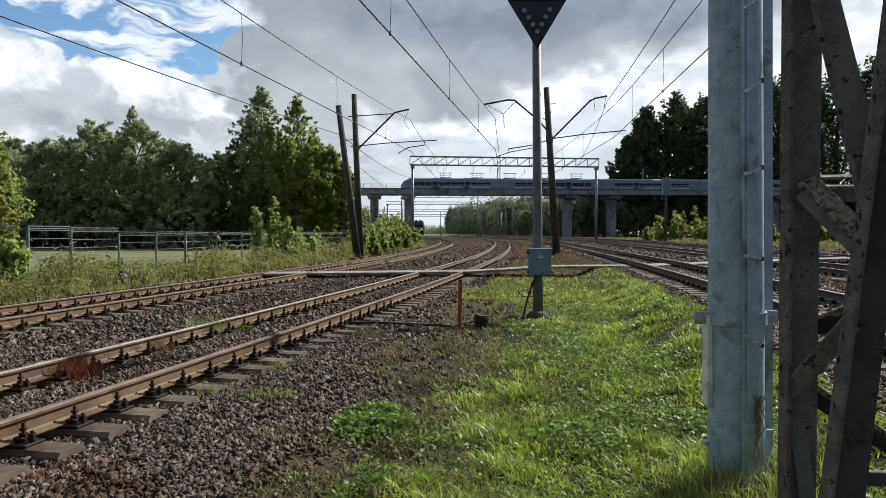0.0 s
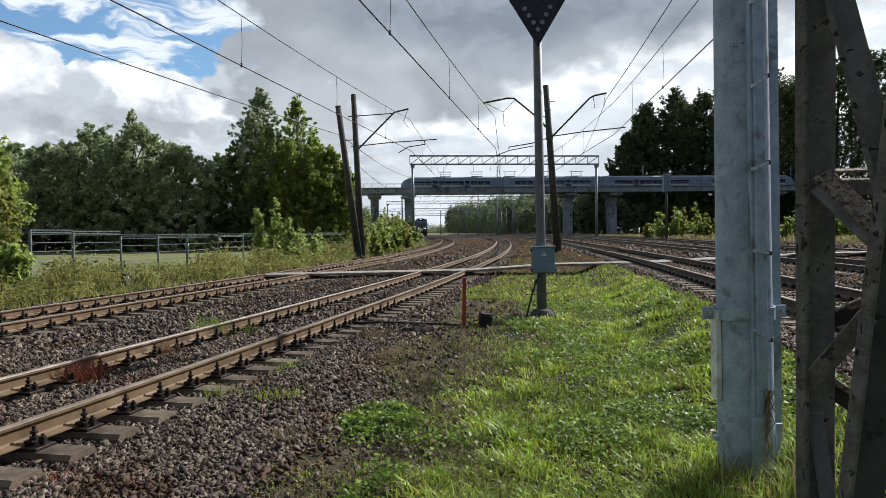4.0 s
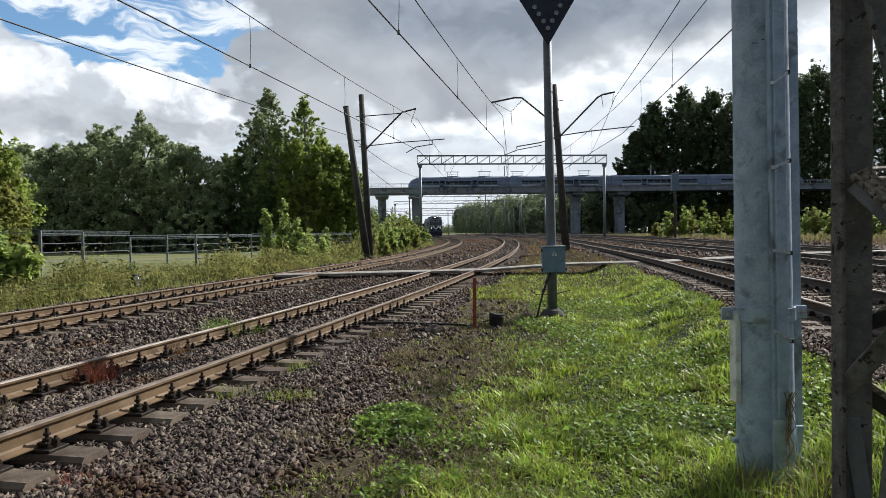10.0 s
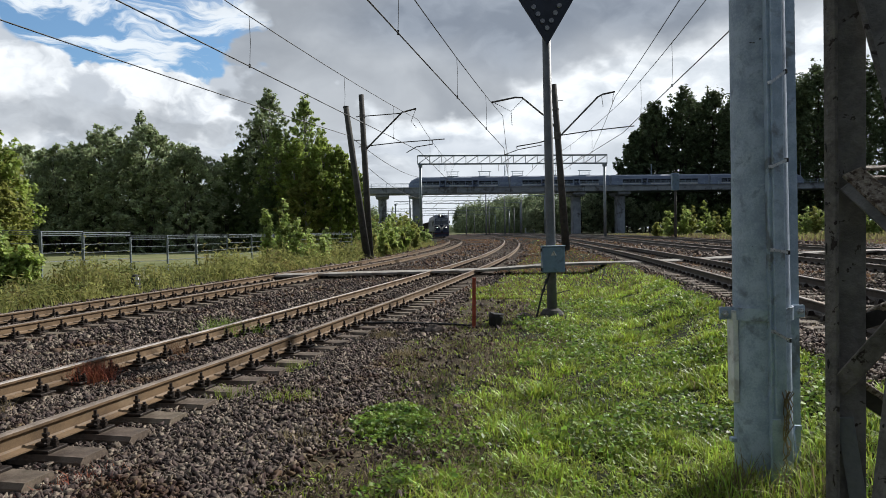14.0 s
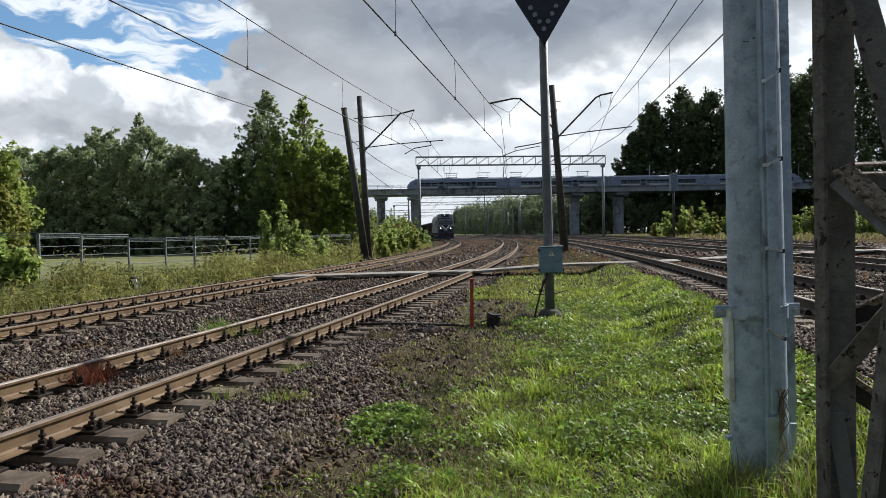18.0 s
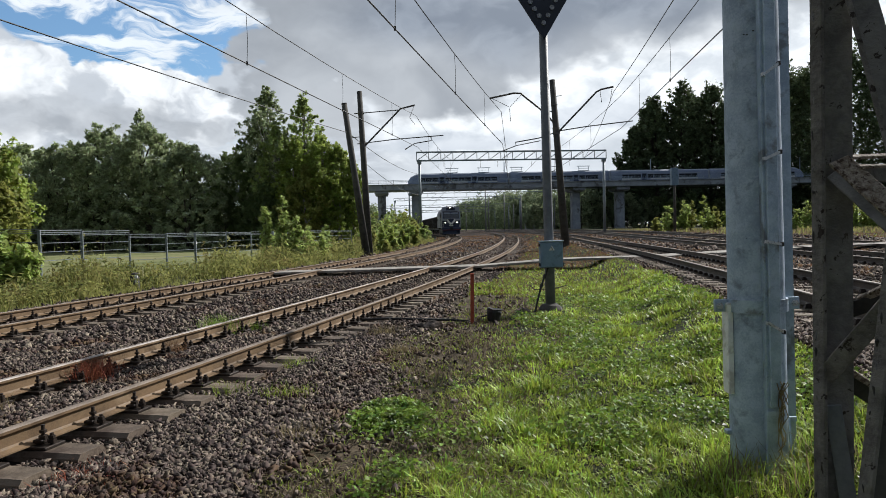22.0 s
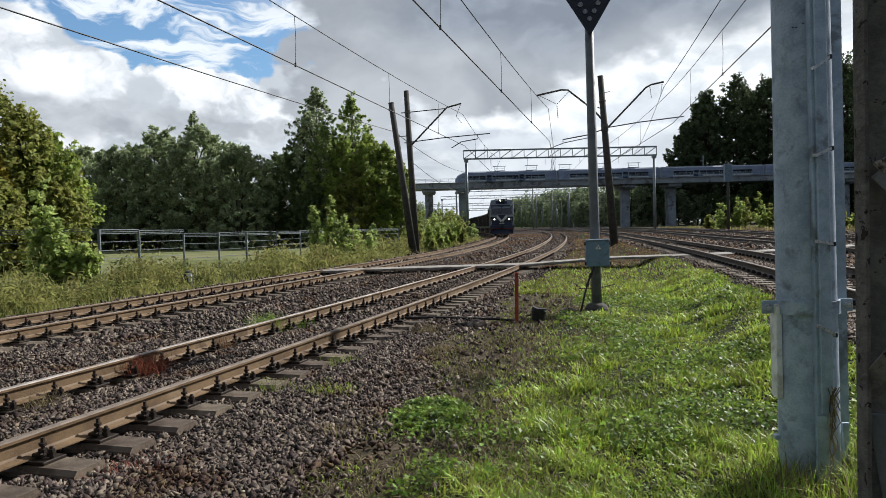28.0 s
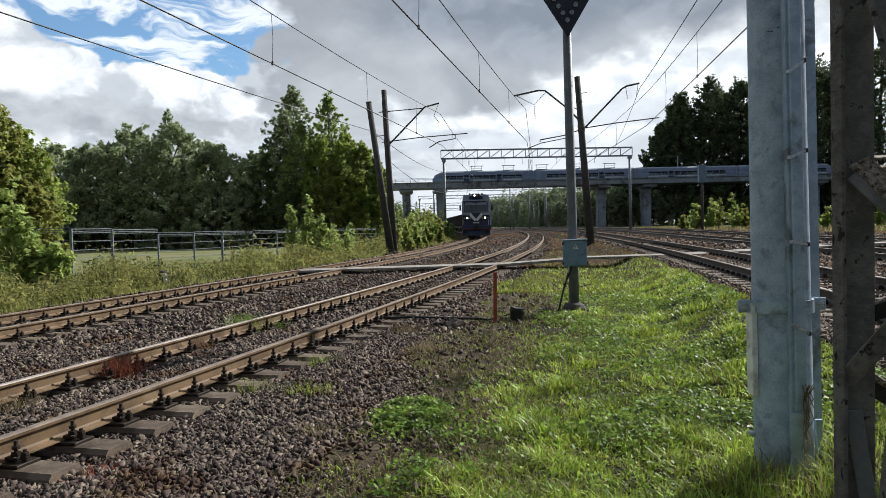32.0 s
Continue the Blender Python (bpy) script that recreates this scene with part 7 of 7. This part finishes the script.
    part("lens", Shape().tube([(0.13, 0.42, 4.24), (0.13, 0.52, 4.24)], 0.085, 16), M["sign_dot"], top)
    for sd in (-1, 1):
        part("horn", Shape().tube([(0.62 * sd, 0.55, 4.38), (0.62 * sd, 1.05, 4.42)], [0.10, 0.04], 10), M["dark_iron"], cab)
    part("number_bar", Shape().box(0, -0.045, 1.50, 0.62, 0.02, 0.11), M["white"], cab)
    beam = part("buffer_beam", Shape().box(0, -0.05, 1.02, 2.95, 0.35, 0.42, bevel=0.04), M["loco"], L)
    part("stripe", Shape().box(0, -0.235, 0.86, 2.9, 0.03, 0.10), M["loco_red"], beam)
    part("snow_plough", Shape().beam((0, -0.25, 0.22), (0, 0.0, 0.82), 2.75, 0.05), M["loco"], L, "dark plough")
    part("coupler", Shape().box(0, -0.5, 1.05, 0.42, 0.7, 0.42, bevel=0.06), M["dark_iron"], L)
    for yb in (4.0, 13.6):
        bog = part("bogie", Shape().box(0, yb, 0.72, 2.5, 4.6, 0.55, bevel=0.05), M["dark_iron"], L)
        for k in (-1.8, 0, 1.8):
            for sd in (-0.795, 0.795):
                part("wheel", Shape().tube([(sd - 0.07, yb + k, 0.52), (sd + 0.07, yb + k, 0.52)], 0.52, 20), M["dark_iron"], bog)
    part("fuel_tank", Shape().box(0, 8.8, 0.72, 2.5, 3.2, 0.8, bevel=0.1), M["black"], L)
    for piece in L.children_recursive:
        piece.data.transform(Matrix.Diagonal((1.06, 1.0, 1.075, 1.0)))
    return L


def wagon(kind):
    w = thing("freight_wagon", pose(0, 0, 0), "dark brown open freight wagon behind the locomotive", "freight wagon", "freight wagons")
    b = Shape().box(0, 6.6, 2.35, 3.05, 12.6, 2.1, bevel=0.05)
    body = part("body", b, M["wagon"], w)
    for i in range(9):
        for sd in (-1, 1):
            part("side_rib", Shape().box(1.55 * sd, 1.1 + i * 1.38, 2.3, 0.09, 0.12, 2.0), M["wagon"], body)
    part("top_rim", Shape().box(0, 0.35, 3.4, 3.15, 0.12, 0.14).box(0, 12.85, 3.4, 3.15, 0.12, 0.14).box(-1.52, 6.6, 3.4, 0.12, 12.6, 0.14).box(1.52, 6.6, 3.4, 0.12, 12.6, 0.14), M["wagon"], body)
    part("load", Shape().box(0, 6.6, 3.42, 2.7, 11.9, 0.3, bevel=0.14), M["black"], body)
    part("frame", Shape().box(0, 6.6, 1.12, 2.6, 13.2, 0.3), M["dark_iron"], w)
    part("coupler", Shape().box(0, 6.6, 1.05, 0.35, 14.0, 0.3), M["dark_iron"], w)
    for yb in (2.2, 11.0):
        bog = part("bogie", Shape().box(0, yb, 0.6, 2.1, 2.6, 0.35, bevel=0.05), M["dark_iron"], w)
        for k in (-0.92, 0.92):
            for sd in (-0.795, 0.795):
                part("wheel", Shape().tube([(sd - 0.065, yb + k, 0.475), (sd + 0.065, yb + k, 0.475)], 0.475, 18), M["dark_iron"], bog)
    return w


LOCO = locomotive()
WAGONS = [wagon(0)]
WAGONS += [copy_thing(WAGONS[0], pose(0, 0, 0)) for _ in range(7)]


def along(y, d):
    """The place d metres farther along the centre line of the second track from y."""
    step = d / 20
    for _ in range(20):
        y += step / math.sqrt(1 + float(line_slope(1, y)) ** 2)
    return y


def rides(y, length):
    """The pose of a vehicle whose nose is at y on the second track."""
    a = on_line(1, y, 0, RAIL_TOP[1] + float(rise(y)))
    end = along(y, length)
    b = on_line(1, end, 0, RAIL_TOP[1] + float(rise(end)))
    d = b - a
    return Matrix.Translation(a) @ Matrix.Rotation(-math.atan2(d.x, d.y), 4, "Z")


NOSE, SPEED = 197.5, 3.84  # metres ahead at the start, metres a second


def motions():
    times = [i * 2.0 for i in range(17)]
    walk(LOCO, [(t, rides(NOSE - SPEED * t, 17.0)) for t in times])
    for i, w in enumerate(WAGONS):
        walk(w, [(t, rides(along(NOSE - SPEED * t, 18.6 + i * 14.2), 13.2)) for t in times])


motions()
